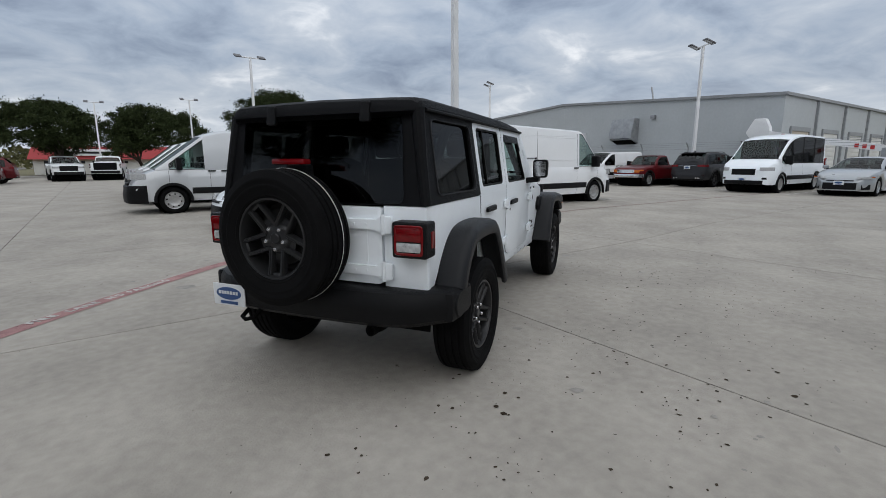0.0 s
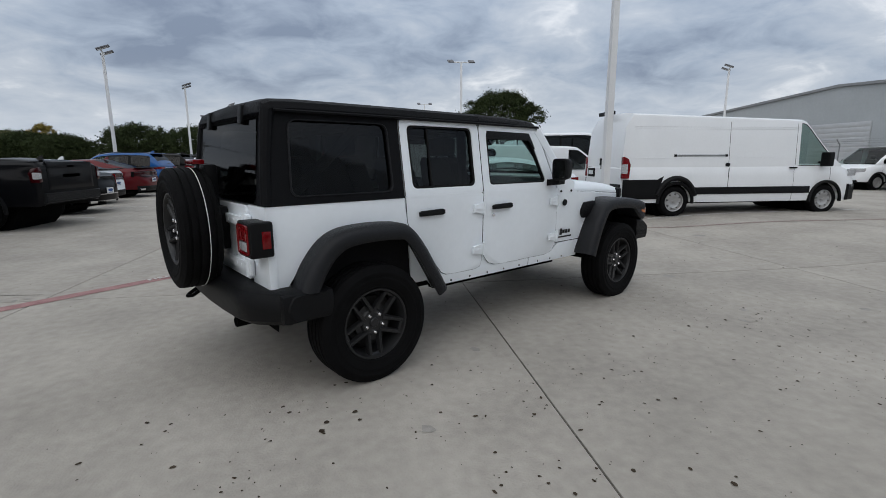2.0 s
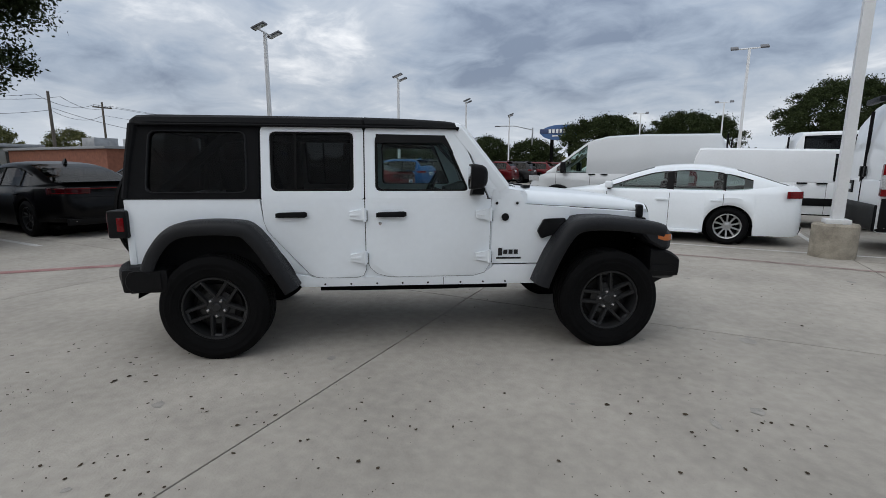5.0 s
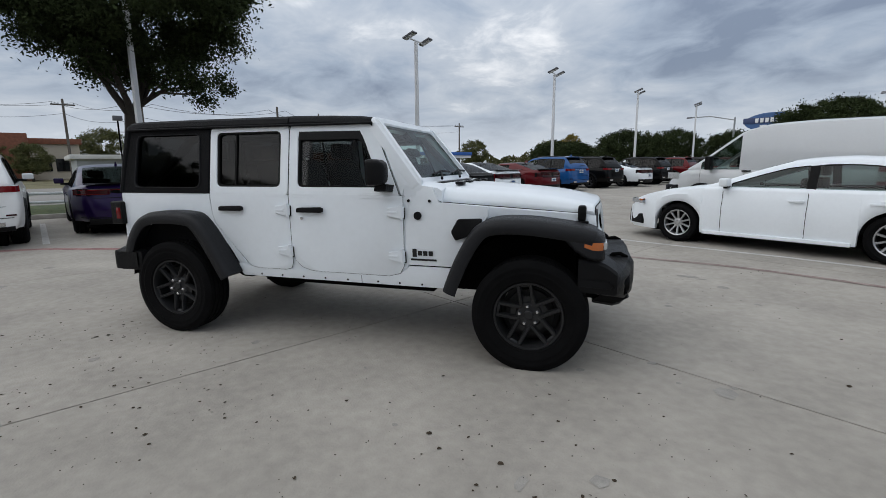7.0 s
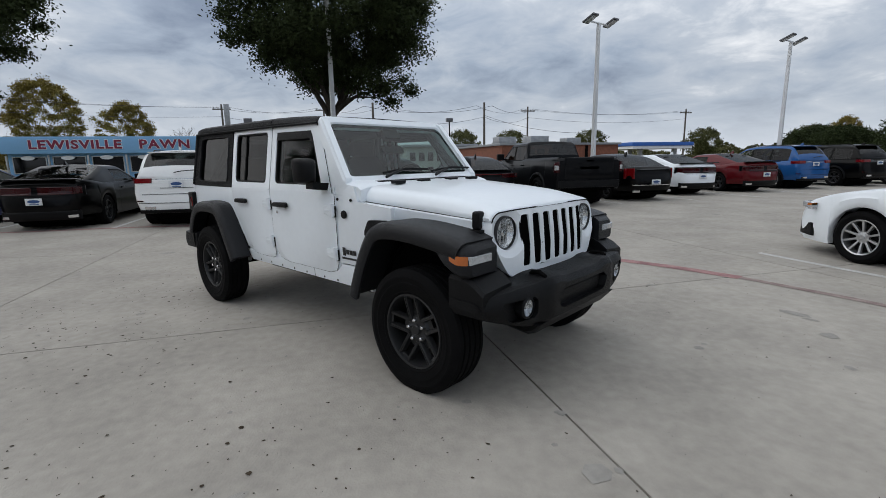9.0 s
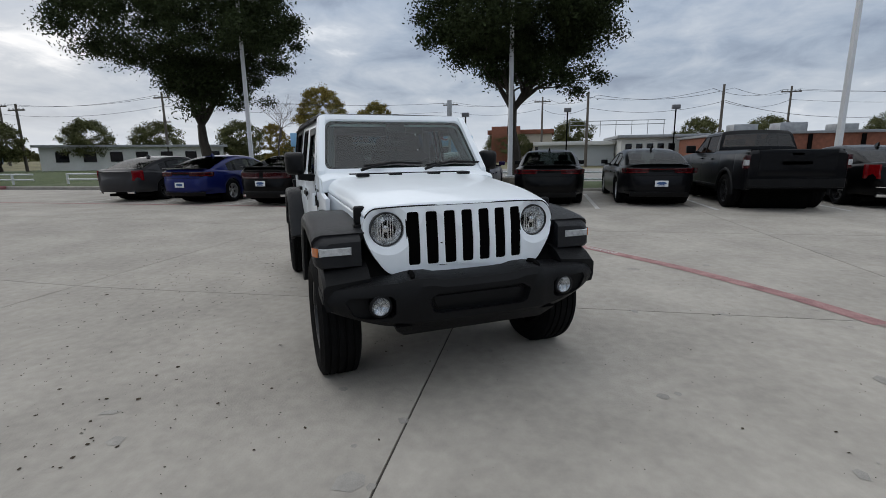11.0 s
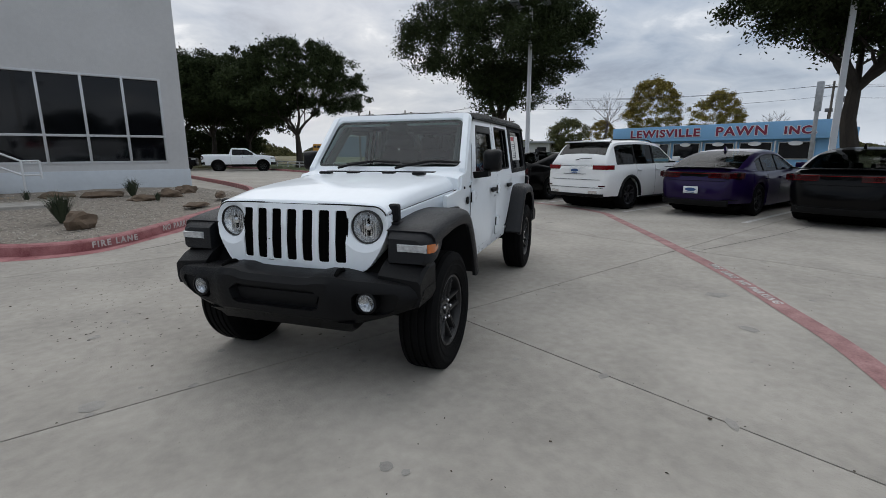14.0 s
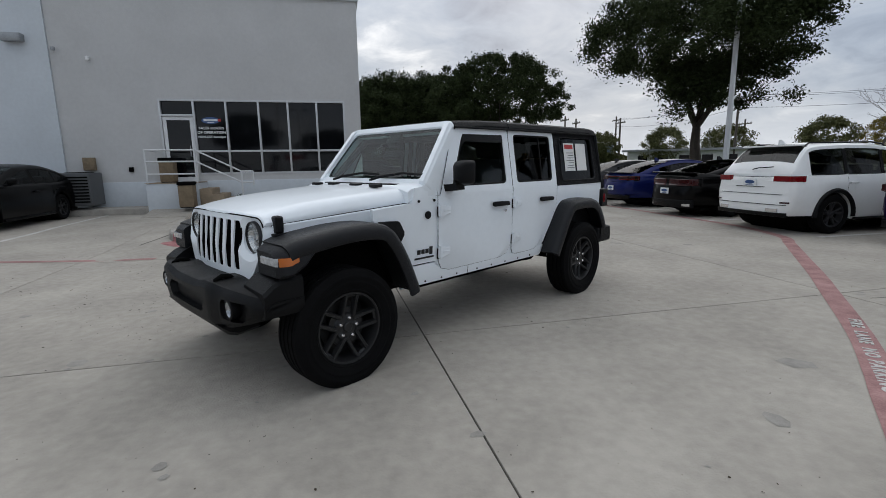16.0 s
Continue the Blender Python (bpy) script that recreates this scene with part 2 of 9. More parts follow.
def glass(name, tint, through=0.8, gloss=0.03, mirror=0.06):
    """A thin pane: a tinted see-through layer under a mirror film."""
    m = bpy.data.materials.new(name)
    m.use_nodes = True
    nodes, link = m.node_tree.nodes, m.node_tree.links.new
    nodes.remove(nodes["Principled BSDF"])
    clear = nodes.new("ShaderNodeBsdfTransparent")
    clear.inputs["Color"].default_value = (*[c * through for c in tint], 1)
    film = nodes.new("ShaderNodeBsdfGlossy")
    film.inputs["Roughness"].default_value = gloss
    edge = nodes.new("ShaderNodeLayerWeight")
    edge.inputs["Blend"].default_value = 0.5
    power = nodes.new("ShaderNodeMath")
    power.operation, power.inputs[1].default_value = "POWER", 4.5
    link(edge.outputs["Facing"], power.inputs[0])
    amount = nodes.new("ShaderNodeMath")
    amount.operation, amount.inputs[1].default_value, amount.inputs[2].default_value = "MULTIPLY_ADD", 0.34, mirror
    link(power.outputs[0], amount.inputs[0])
    mix = nodes.new("ShaderNodeMixShader")
    link(amount.outputs[0], mix.inputs["Fac"])
    link(clear.outputs[0], mix.inputs[1])
    link(film.outputs[0], mix.inputs[2])
    link(mix.outputs[0], nodes["Material Output"].inputs["Surface"])
    return m


WHITE = paint("white_paint", (0.85, 0.895, 0.935), 0.0, 0.4)
VAN_WHITE = paint("van_white_paint", (0.79, 0.81, 0.83))
PEARL = paint("pearl_white_paint", (0.83, 0.84, 0.84))
BLACK_PAINT = paint("black_paint", (0.002, 0.002, 0.0023), 0.0, 0.2)
GRAPHITE = paint("graphite_paint", (0.005, 0.0053, 0.0065), 0.1, 0.18)
GREY_PAINT = paint("grey_paint", (0.035, 0.035, 0.038), 0.2, 0.3)
PURPLE = paint("purple_paint", (0.013, 0.005, 0.042), 0.3, 0.45)
BLUE = paint("bright_blue_paint", (0.012, 0.085, 0.27), 0.1)
NAVY = paint("deep_blue_paint", (0.008, 0.014, 0.095), 0.3, 0.4)
RED = paint("dark_red_paint", (0.10, 0.006, 0.009), 0.2, 0.5)
SILVER = paint("silver_paint", (0.42, 0.44, 0.46), 0.6)
TRIM = mat("black_plastic", (0.0045, 0.0047, 0.0055), rough=0.46, var=0.3, scale=4, bump=0.25, bscale=420, spec=0.17)
HARDTOP = mat("textured_black_hardtop", (0.0052, 0.0055, 0.0066), rough=0.52, var=0.2, scale=3, bump=0.35, bscale=520, spec=0.10)
FLARE = mat("grey_black_moulded_plastic", (0.0100, 0.0107, 0.0130), rough=0.43, var=0.2, scale=3, bump=0.3, bscale=460, spec=0.27)
RUBBER = mat("tyre_rubber", (0.0052, 0.0052, 0.0056), rough=0.75, var=0.35, scale=9, bump=0.3, bscale=160, spec=0.07)
SEAL = mat("window_seal", (0.005, 0.005, 0.005), rough=0.6, spec=0.15)
GAP = mat("panel_gap", (0.008, 0.008, 0.009), rough=0.8, spec=0.1)
SHUT = mat("door_shut_line", (0.045, 0.047, 0.05), rough=0.8, spec=0.1)
UNDER = mat("underbody_black", (0.004, 0.004, 0.004), rough=0.9, var=0.4, spec=0.05)
CABIN = mat("dark_interior", (0.010, 0.010, 0.011), rough=0.8, var=0.3, bump=0.3, bscale=200, spec=0.15)
SEAT = mat("grey_seat_cloth", (0.020, 0.020, 0.022), rough=0.9, var=0.25, bump=0.4, bscale=300, spec=0.1)
RIM_DARK = mat("dark_grey_alloy", (0.026, 0.0265, 0.028), rough=0.32, metal=0.35, var=0.15, spec=0.40)
DISC = mat("cast_brake_disc", (0.012, 0.0118, 0.0115), rough=0.55, metal=0.3, var=0.35, scale=9)
RIM = mat("silver_alloy", (0.50, 0.51, 0.52), rough=0.33, metal=0.85, var=0.1)
STEEL_WHEEL = mat("pressed_steel_wheel", (0.42, 0.42, 0.42), rough=0.45, metal=0.6, var=0.15)
CHROME = mat("chrome", (0.75, 0.76, 0.78), rough=0.12, metal=1.0, var=0.05)
BRUSHED = mat("lug_nut_steel", (0.72, 0.72, 0.73), rough=0.25, metal=0.9)
RED_LENS = mat("red_lens", (0.15, 0.003, 0.005), rough=0.14, var=0.3, scale=30, coat=0.35, spec=0.25)
DARK_LENS = mat("smoked_red_lens", (0.030, 0.0015, 0.003), rough=0.15, coat=0.4, spec=0.2)
WHITE_LENS = mat("clear_lens", (0.42, 0.43, 0.44), rough=0.14, var=0.35, scale=40, coat=1.0)
AMBER = mat("amber_lens", (0.50, 0.13, 0.02), rough=0.15, coat=1.0)
LAMP_RING = mat("dark_lamp_ring", (0.02, 0.02, 0.022), rough=0.3, metal=0.3, var=0.2)
REFLECTOR = mat("lamp_reflector", (0.85, 0.86, 0.88), rough=0.25, metal=0.8, var=0.4, scale=25)
CLEAR = glass("clear_green_glass", (0.78, 0.90, 0.86), 0.86, mirror=0.045)
SHIELD = glass("windshield_glass", (0.60, 0.76, 0.73), 0.86, gloss=0.02, mirror=0.085)
TINT = glass("tinted_glass", (0.55, 0.58, 0.58), 0.20, mirror=0.030)
REAR_GLASS = glass("rear_window_glass", (0.55, 0.60, 0.60), 0.30, gloss=0.02, mirror=0.06)
HALF_TINT = glass("green_grey_glass", (0.62, 0.72, 0.70), 0.70, mirror=0.04)
LAMP_GLASS = glass("lamp_glass", (0.95, 0.97, 0.98), 0.95)
PLATE = mat("white_plate", (0.70, 0.72, 0.74), rough=0.4, var=0.05)
PLATE_BLUE = mat("blue_print", (0.03, 0.08, 0.22), rough=0.4)
INK = mat("black_print", (0.01, 0.01, 0.012), rough=0.4)
PAPER = mat("white_paper", (0.78, 0.78, 0.77), rough=0.7, var=0.04)
RED_INK = mat("red_print", (0.45, 0.03, 0.03), rough=0.5)
CONCRETE = mat("lot_concrete", (0.342, 0.3165, 0.281), rough=0.85, var=0.18, scale=0.9, bump=0.4, bscale=70, tint=(0.373, 0.3465, 0.308), random=0.025, rvar=0.05, detail=9, spec=0.3)
KERB = mat("kerb_concrete", (0.34, 0.32, 0.29), rough=0.85, var=0.25, scale=4, bump=0.4, bscale=50)
KERB_RED = mat("worn_red_kerb_paint", (0.30, 0.075, 0.085), rough=0.7, var=0.35, scale=5, bump=0.3, bscale=60, tint=(0.34, 0.16, 0.16))
LINE_RED = mat("worn_red_line_paint", (0.275, 0.118, 0.122), rough=0.75, var=0.3, scale=5, tint=(0.33, 0.19, 0.18), bump=0.2)
LINE_WHITE = mat("worn_white_line_paint", (0.52, 0.51, 0.49), rough=0.75, var=0.22, scale=6, bump=0.2)
JOINT = mat("joint_filler", (0.07, 0.062, 0.055), rough=0.9, var=0.4, scale=8)
POLE = mat("white_pole_paint", (0.66, 0.67, 0.68), rough=0.45, var=0.08, scale=2)
METAL = mat("galvanised_steel", (0.33, 0.34, 0.35), rough=0.45, metal=0.7, var=0.25)
LAMP_DARK = mat("lamp_housing", (0.10, 0.10, 0.11), rough=0.5, var=0.2)
STUCCO = mat("white_stucco_wall", (0.53, 0.53, 0.53), rough=0.85, var=0.07, scale=0.8, bump=0.35, bscale=45)
STUCCO_BLUE = mat("cool_white_wall", (0.57, 0.61, 0.65), rough=0.85, var=0.07, scale=0.8, bump=0.35, bscale=45)
MULLION = mat("aluminium_frame", (0.55, 0.56, 0.57), rough=0.4, metal=0.4, var=0.06)
DARK_GLASS = mat("dark_window_glass", (0.004, 0.0045, 0.006), rough=0.05, var=0.2, spec=0.35, rvar=0.02)
SIDING = mat("grey_metal_siding", (0.40, 0.425, 0.44), rough=0.6, var=0.08, scale=0.5)
ROOF_EDGE = mat("roof_edge_trim", (0.24, 0.25, 0.26), rough=0.5, var=0.1)
GRAVEL = mat("pale_gravel", (0.19, 0.16, 0.128), rough=0.9, var=0.35, scale=14, bump=1.0, bscale=45, tint=(0.25, 0.22, 0.185))
STONE = mat("brown_boulder", (0.12, 0.085, 0.058), rough=0.9, var=0.4, scale=5, bump=0.8, bscale=25)
GRASS = mat("lawn", (0.030, 0.070, 0.014), rough=0.95, var=0.5, scale=6, bump=0.9, bscale=60, tint=(0.07, 0.085, 0.03))
DRY_GRASS = mat("dry_grass", (0.10, 0.10, 0.045), rough=0.95, var=0.4, scale=0.35, bump=0.6, bscale=20, tint=(0.16, 0.14, 0.07))
ASPHALT = mat("road_surface", (0.24, 0.23, 0.215), rough=0.9, var=0.15, scale=0.3, bump=0.3, bscale=40)
LEAF = mat("oak_leaves", (0.017, 0.026, 0.010), rough=0.8, var=0.5, scale=2.2, tint=(0.036, 0.048, 0.019), spec=0.08)
LEAF_YELLOW = mat("turning_leaves", (0.17, 0.115, 0.028), rough=0.8, var=0.4, scale=1.5, tint=(0.22, 0.18, 0.05), spec=0.1)
LEAF_GREEN = mat("bush_leaves", (0.055, 0.075, 0.025), rough=0.8, var=0.5, scale=1.5, tint=(0.11, 0.11, 0.045), spec=0.2)
BARK = mat("dark_bark", (0.045, 0.036, 0.028), rough=0.95, var=0.45, scale=6, bump=1.0, bscale=30, stretch=(1, 1, 0.25))
TWIG = mat("bare_twigs", (0.12, 0.10, 0.085), rough=0.9, var=0.3)
SKY_BLUE_WALL = mat("pale_blue_fascia", (0.20, 0.41, 0.66), rough=0.6, var=0.08, scale=0.6)
SIGN_MAROON = mat("maroon_letters", (0.20, 0.015, 0.05), rough=0.5)
SIGN_WHITE = mat("white_sign_face", (0.75, 0.76, 0.77), rough=0.5, var=0.05)
BRICK = mat("red_brown_brick", (0.20, 0.075, 0.045), rough=0.85, var=0.3, scale=4, bump=0.5, bscale=30)
RED_ROOF = mat("red_metal_roof", (0.38, 0.035, 0.04), rough=0.5, var=0.12, scale=0.6)
BEIGE = mat("beige_wall", (0.44, 0.39, 0.32), rough=0.8, var=0.1, scale=0.6)
OFF_WHITE = mat("off_white_wall", (0.58, 0.58, 0.56), rough=0.8, var=0.1, scale=0.6)
STATION_BLUE = mat("canopy_blue", (0.03, 0.12, 0.42), rough=0.5)
WOOD_POLE = mat("weathered_pole_wood", (0.11, 0.095, 0.08), rough=0.9, var=0.3, stretch=(1, 1, 0.1))
WIRE = mat("overhead_wire", (0.05, 0.05, 0.055), rough=0.7)
BUS_YELLOW = mat("bus_yellow", (0.42, 0.20, 0.02), rough=0.45, var=0.15)
BIN_TAN = mat("tan_bin_panel", (0.20, 0.15, 0.095), rough=0.8, var=0.25, scale=12, bump=0.6, bscale=80)
AC_GREY = mat("unit_grey", (0.09, 0.095, 0.10), rough=0.55, var=0.15)
STEP_TAN = mat("step_concrete", (0.30, 0.235, 0.165), rough=0.85, var=0.2, scale=5, bump=0.3)
DEBRIS = mat("dead_leaf_scraps", (0.055, 0.042, 0.030), rough=0.95, var=0.5, scale=25, spec=0.1)
STAIN = mat("old_ground_stains", (0.285, 0.270, 0.247), rough=0.85, var=0.25, scale=12)

# ---- the ground and all that is painted on it --------------------------------
def sheet(name, pts, z, material, label, category, thick=0.0):
    bm = bmesh.new()
    bm.faces.new([bm.verts.new((x, y, z)) for x, y in pts])
    return single(name, bm, material, label, category, kind="structure")


sheet("ground", [(-900, -900), (900, -900), (900, 900), (-900, 900)], -0.10, DRY_GRASS, "dull dry grass and earth reaching the horizon", "ground")
sheet("road", [(-38, -160), (-15.9, -160), (-15.9, 200), (-38, 200)], -0.03, ASPHALT, "pale worn concrete street beyond the lot", "road")
single("grass_verge", bm_box(-15.9, -11.0, -20.5, 70, -0.08, 0.10, 0.03), GRASS, "strip of short green lawn behind the parked cars", "grass", kind="structure")
single("kerb_west", bm_box(-11.02, -10.86, -20.5, 70, -0.08, 0.13, 0.02), KERB, "low grey concrete kerb along the lawn strip", "kerb", kind="structure")

GRID, GX, GY, SKEW = 4.46, 2.985, 4.605, 0.0205
lot = thing("pavement", "pale grey concrete lot cast in square slabs, stained and speckled", "pavement", kind="structure")
bed = bmesh.new()
nx, ny, step = 160, 368, 0.305
vs = [[bed.verts.new((-10.9 + i * step, -42 + j * step, rise(-10.9 + i * step, -42 + j * step) - 0.011)) for i in range(nx + 1)] for j in range(ny + 1)]
for j in range(ny):
    for i in range(nx):
        bed.faces.new((vs[j][i], vs[j][i + 1], vs[j + 1][i + 1], vs[j + 1][i]))
part("joint_bed", bed, JOINT, lot, "dark sealed joints")


def slab_mesh(i, j):
    """One cast slab with a worn edge; its top follows the fall of the lot."""
    x0, y0, n, half = GX + i * GRID, GY + j * GRID, 6, 0.0065
    xs = [max(-10.88, x0 + half)] + [x0 + GRID * k / n for k in range(1, n)] + [x0 + GRID - half]
    xs = sorted({max(-10.88, x) for x in xs})
    ys = [y0 + half] + [y0 + GRID * k / n for k in range(1, n)] + [y0 + GRID - half]
    bm = bmesh.new()
    cx, cy = x0 + GRID / 2, y0 + GRID / 2
    def set_out(x, y):
        """The joints were set out a degree off the stalls."""
        u, v = x - 3.0, y - 4.605
        x, y = 3.0 + u - SKEW * v, 4.605 + v + SKEW * u
        return max(-10.88, x), y
    cx, cy = set_out(cx, cy)
    g = []
    for y in ys:
        row = []
        for x in xs:
            px, py = set_out(x, y)
            row.append(bm.verts.new((px - cx, py - cy, rise(px, py))))
        g.append(row)
    for a in range(len(ys) - 1):
        for b in range(len(xs) - 1):
            bm.faces.new((g[a][b], g[a][b + 1], g[a + 1][b + 1], g[a + 1][b]))
    rim = [e for e in bm.edges if e.is_boundary]
    down = bmesh.ops.extrude_edge_only(bm, edges=rim)["geom"]
    for v in down:
        if isinstance(v, bmesh.types.BMVert):
            v.co.x, v.co.y, v.co.z = v.co.x * 1.001, v.co.y * 1.001, v.co.z - 0.03
    return mesh_of("slab", bm, CONCRETE, 60), (cx, cy)


for j in range(-10, 14):
    for i in range(-4, 8):
        if GX + (i + 1) * GRID < -10.8:
            continue
        me, (cx, cy) = slab_mesh(i, j)
        ob = new("slab", me)
        ob.location = (cx, cy, 0)
        ob.parent = lot


def ribbon(path, width, lift=0.004, follow=True):
    """A painted stripe that lies on the lot along a path."""
    pts = []
    for a, b in zip(path, path[1:]):
        n = max(1, int((Vector(b) - Vector(a)).length / 0.35))
        pts += [Vector(a).lerp(Vector(b), k / n) for k in range(n)]
    pts.append(Vector(path[-1]))
    bm, rows = bmesh.new(), []
    for k, p in enumerate(pts):
        d = (pts[min(k + 1, len(pts) - 1)] - pts[max(k - 1, 0)]).normalized()
        s = Vector((-d.y, d.x)) * width / 2
        rows.append([bm.verts.new((q.x, q.y, rise(q.x, q.y) + lift)) for q in (p - s, p + s)])
    for a, b in zip(rows, rows[1:]):
        bm.faces.new((a[0], a[1], b[1], b[0]))
    return bm


def spline(points, n=10):
    """A smooth line through points."""
    out, p = [], [Vector(q) for q in points]
    for i in range(len(p) - 1):
        a, b, c, d = p[max(i - 1, 0)], p[i], p[i + 1], p[min(i + 2, len(p) - 1)]
        for k in range(n):
            t = k / n
            out.append(0.5 * ((2 * b) + (c - a) * t + (2 * a - 5 * b + 4 * c - d) * t * t + (3 * b - a - 3 * c + d) * t ** 3))
    return out + [p[-1]]


FIRE_PATH = spline([(-5.05, -18), (-5.0, -6), (-4.95, -1.3), (-4.87, -0.1), (-4.45, 1.2), (-3.9, 1.85), (-3.28, 2.52), (-2.1, 3.80), (-1.5, 4.42), (-0.45, 5.50), (0.2, 6.10), (0.5, 6.36), (1.15, 6.93), (1.8, 7.38), (2.3, 7.70), (2.98, 8.03), (3.4, 8.17), (4.1, 8.38), (4.85, 8.47), (5.8, 8.48), (6.8, 8.42), (8.7, 8.33), (10.3, 8.30), (14, 8.2), (22, 8.0)])
CURVE = [q for q in FIRE_PATH if q.x < 3.0]
fire_line = single("fire_lane_line", ribbon(CURVE, 0.18), LINE_RED, "long curving faded red fire lane stripe with white words", "road marking", kind="structure")


def along(path, s):
    """Place and way at the length s of a path."""
    for a, b in zip(path, path[1:]):
        l = (b - a).length
        if s <= l:
            return a.lerp(b, s / l), (b - a) / l
        s -= l
    return path[-1], (path[-1] - path[-2]).normalized()


def painted_words(words, path, s, size, turn, lift, material, owner):
    """Stencilled words along a path; turn 1 or -1 says from which side they read."""
    p, d = along(path, s)
    x, y = d * turn, Vector((-d.y, d.x)) * turn
    bm = bm_text(words, size, lambda u, v, w: (*(p + x * u + y * v), rise(p.x, p.y) + lift + w), 0.002, bold=0.004, spacing=1.25)
    part("stencilled_words", bm, material, owner, "worn white stencilled letters")


single("fire_lane_line", ribbon([CURVE[-1]] + [q for q in FIRE_PATH if q.x >= 3.0], 0.11), mat("faint_red_line_paint", (0.22, 0.13, 0.125), rough=0.8, var=0.35, scale=7, tint=(0.27, 0.22, 0.20)), "thin worn red stripe before the van row", "road marking", kind="structure")
reach = sum((b - a).length for a, b in zip(CURVE, CURVE[1:]) if b.x < 0.46 and b.y < 6.48)
painted_words("FIRE  LANE  NO PARKING", FIRE_PATH, reach - 0.82, 0.115, 1, 0.007, LINE_WHITE, fire_line)

single("stall_front_line", ribbon([(1.93, 9.46), (3.0, 9.52), (4.6, 9.66), (6.4, 9.66), (9.8, 9.82), (14.5, 10.1)], 0.10), LINE_WHITE, "long faded white line in front of the van row", "road marking", kind="structure")
stall = single("stall_line", ribbon([(-9.4, 1.42), (-5.0, 1.45)], 0.11), LINE_WHITE, "worn white parking stall line", "road marking", group="stall lines", kind="structure")
for y in (4.05, 6.62, 9.35, 12.1, 14.8, 17.5, 20.2, -1.25, -3.95, -6.75, -9.6):
    tagged(new("stall_line", mesh_of("stall_line", ribbon([(-9.4, y), (-5.05, y)], 0.11), LINE_WHITE)), "worn white parking stall line", "road marking", "stall lines", "structure")
for x, y0, y1 in ((7.15, 9.9, 14.2), (9.85, -1.2, -7.1), (12.6, -1.2, -7.1)):
    tagged(new("stall_line", mesh_of("stall_line", ribbon([(x, y0), (x + (0.15 if y1 < 0 else 0), y1)], 0.10), LINE_WHITE)), "worn white parking stall line", "road marking", "stall lines", "structure")
for y in (7.2, 10.4, 13.4, 15.9):
    tagged(new("stall_line", mesh_of("stall_line", ribbon([(21.3, y), (26, y)], 0.10), LINE_WHITE)), "worn white parking stall line", "road marking", "stall lines", "structure")
single("fire_lane_line", ribbon(spline([(6.5, 0.12), (8.7, 0.02), (13, 0.0), (20, 0.0)]), 0.13), LINE_RED, "faded thin red fire lane stripe by the showroom stalls", "road marking", kind="structure")

# a few saw cuts and cracks in the slabs, beside the main joints
single("crack", ribbon(spline([(0.17, -8.6), (0.45, -6.85), (1.34, -4.64), (1.89, -3.70), (2.58, -2.66), (3.22, -1.85), (3.75, -1.26), (4.22, -0.87), (4.8, -0.6)]), 0.02, 0.003), JOINT, "dark crack in the concrete round the planted island", "crack", kind="structure")
single("crack", ribbon(spline([(7.2, -1.2), (7.0, -2.6), (7.1, -4.2), (7.6, -6.2)]), 0.03, 0.003), JOINT, "dark crack beside the concrete ramp", "crack", kind="structure")
single("crack", ribbon(spline([(-1.6, 4.75), (-4.2, 5.0), (-7.0, 5.1)]), 0.012, 0.003), JOINT, "fine dark crack across the slabs", "crack", kind="structure")

# scraps of leaf, gum and grit, as the wind leaves them
rng = random.Random(7)


def scraps(n, size, zone, flat=0.004):
    bm = bmesh.new()
    for _ in range(n):
        x, y = zone()
        r = size * rng.uniform(0.35, 1.3) * rng.choice((0.35, 0.5, 0.6, 0.8, 1.15))
        k, a0, e = rng.randint(5, 7), rng.uniform(0, 6.28), rng.uniform(0.35, 1.0)
        base = rise(x, y) + 0.002
        ring = []
        for q in range(k):
            a = 6.283 * q / k
            u, v = r * math.cos(a) * rng.uniform(0.7, 1.2), r * e * math.sin(a) * rng.uniform(0.7, 1.2)
            ring.append(bm.verts.new((x + u * math.cos(a0) - v * math.sin(a0), y + u * math.sin(a0) + v * math.cos(a0), base + rng.uniform(0, flat))))
        top = bm.verts.new((x, y, base + flat * rng.uniform(0.4, 1.6)))
        for q in range(k):
            bm.faces.new((ring[q], ring[(q + 1) % k], top))
    return bm


def clustered(cx, cy, sx, sy, groups):
    seeds = [(rng.gauss(cx, sx), rng.gauss(cy, sy)) for _ in range(groups)]
    def zone():
        if rng.random() < 0.3:
            return rng.gauss(cx, sx * 1.2), rng.gauss(cy, sy * 1.2)
        p = rng.choice(seeds)
        return rng.gauss(p[0], 0.12), rng.gauss(p[1], 0.12)
    return zone


litter = bm_join(scraps(330, 0.0125, clustered(4.3, 1.7, 1.5, 0.9, 90)), scraps(180, 0.012, clustered(2.2, 1.4, 0.9, 0.6, 50)), scraps(170, 0.013, clustered(7.5, 2.4, 2.4, 1.8, 60)),
                 scraps(110, 0.011, clustered(5.5, 2.9, 0.9, 0.8, 30)), scraps(80, 0.011, clustered(4.0, 6.8, 2.2, 0.9, 60)), scraps(200, 0.014, clustered(3.4, -1.8, 1.5, 0.9, 40)), scraps(260, 0.018, clustered(-2, -3, 5, 5, 150)),
                 scraps(700, 0.0045, clustered(4.5, 2.4, 3.0, 3.0, 300)), scraps(500, 0.0045, clustered(2.0, 5.0, 4.0, 4.0, 300)))
single("leaf_litter", litter, DEBRIS, "scattered dark leaf scraps and grit on the concrete", "litter", kind="stuff")
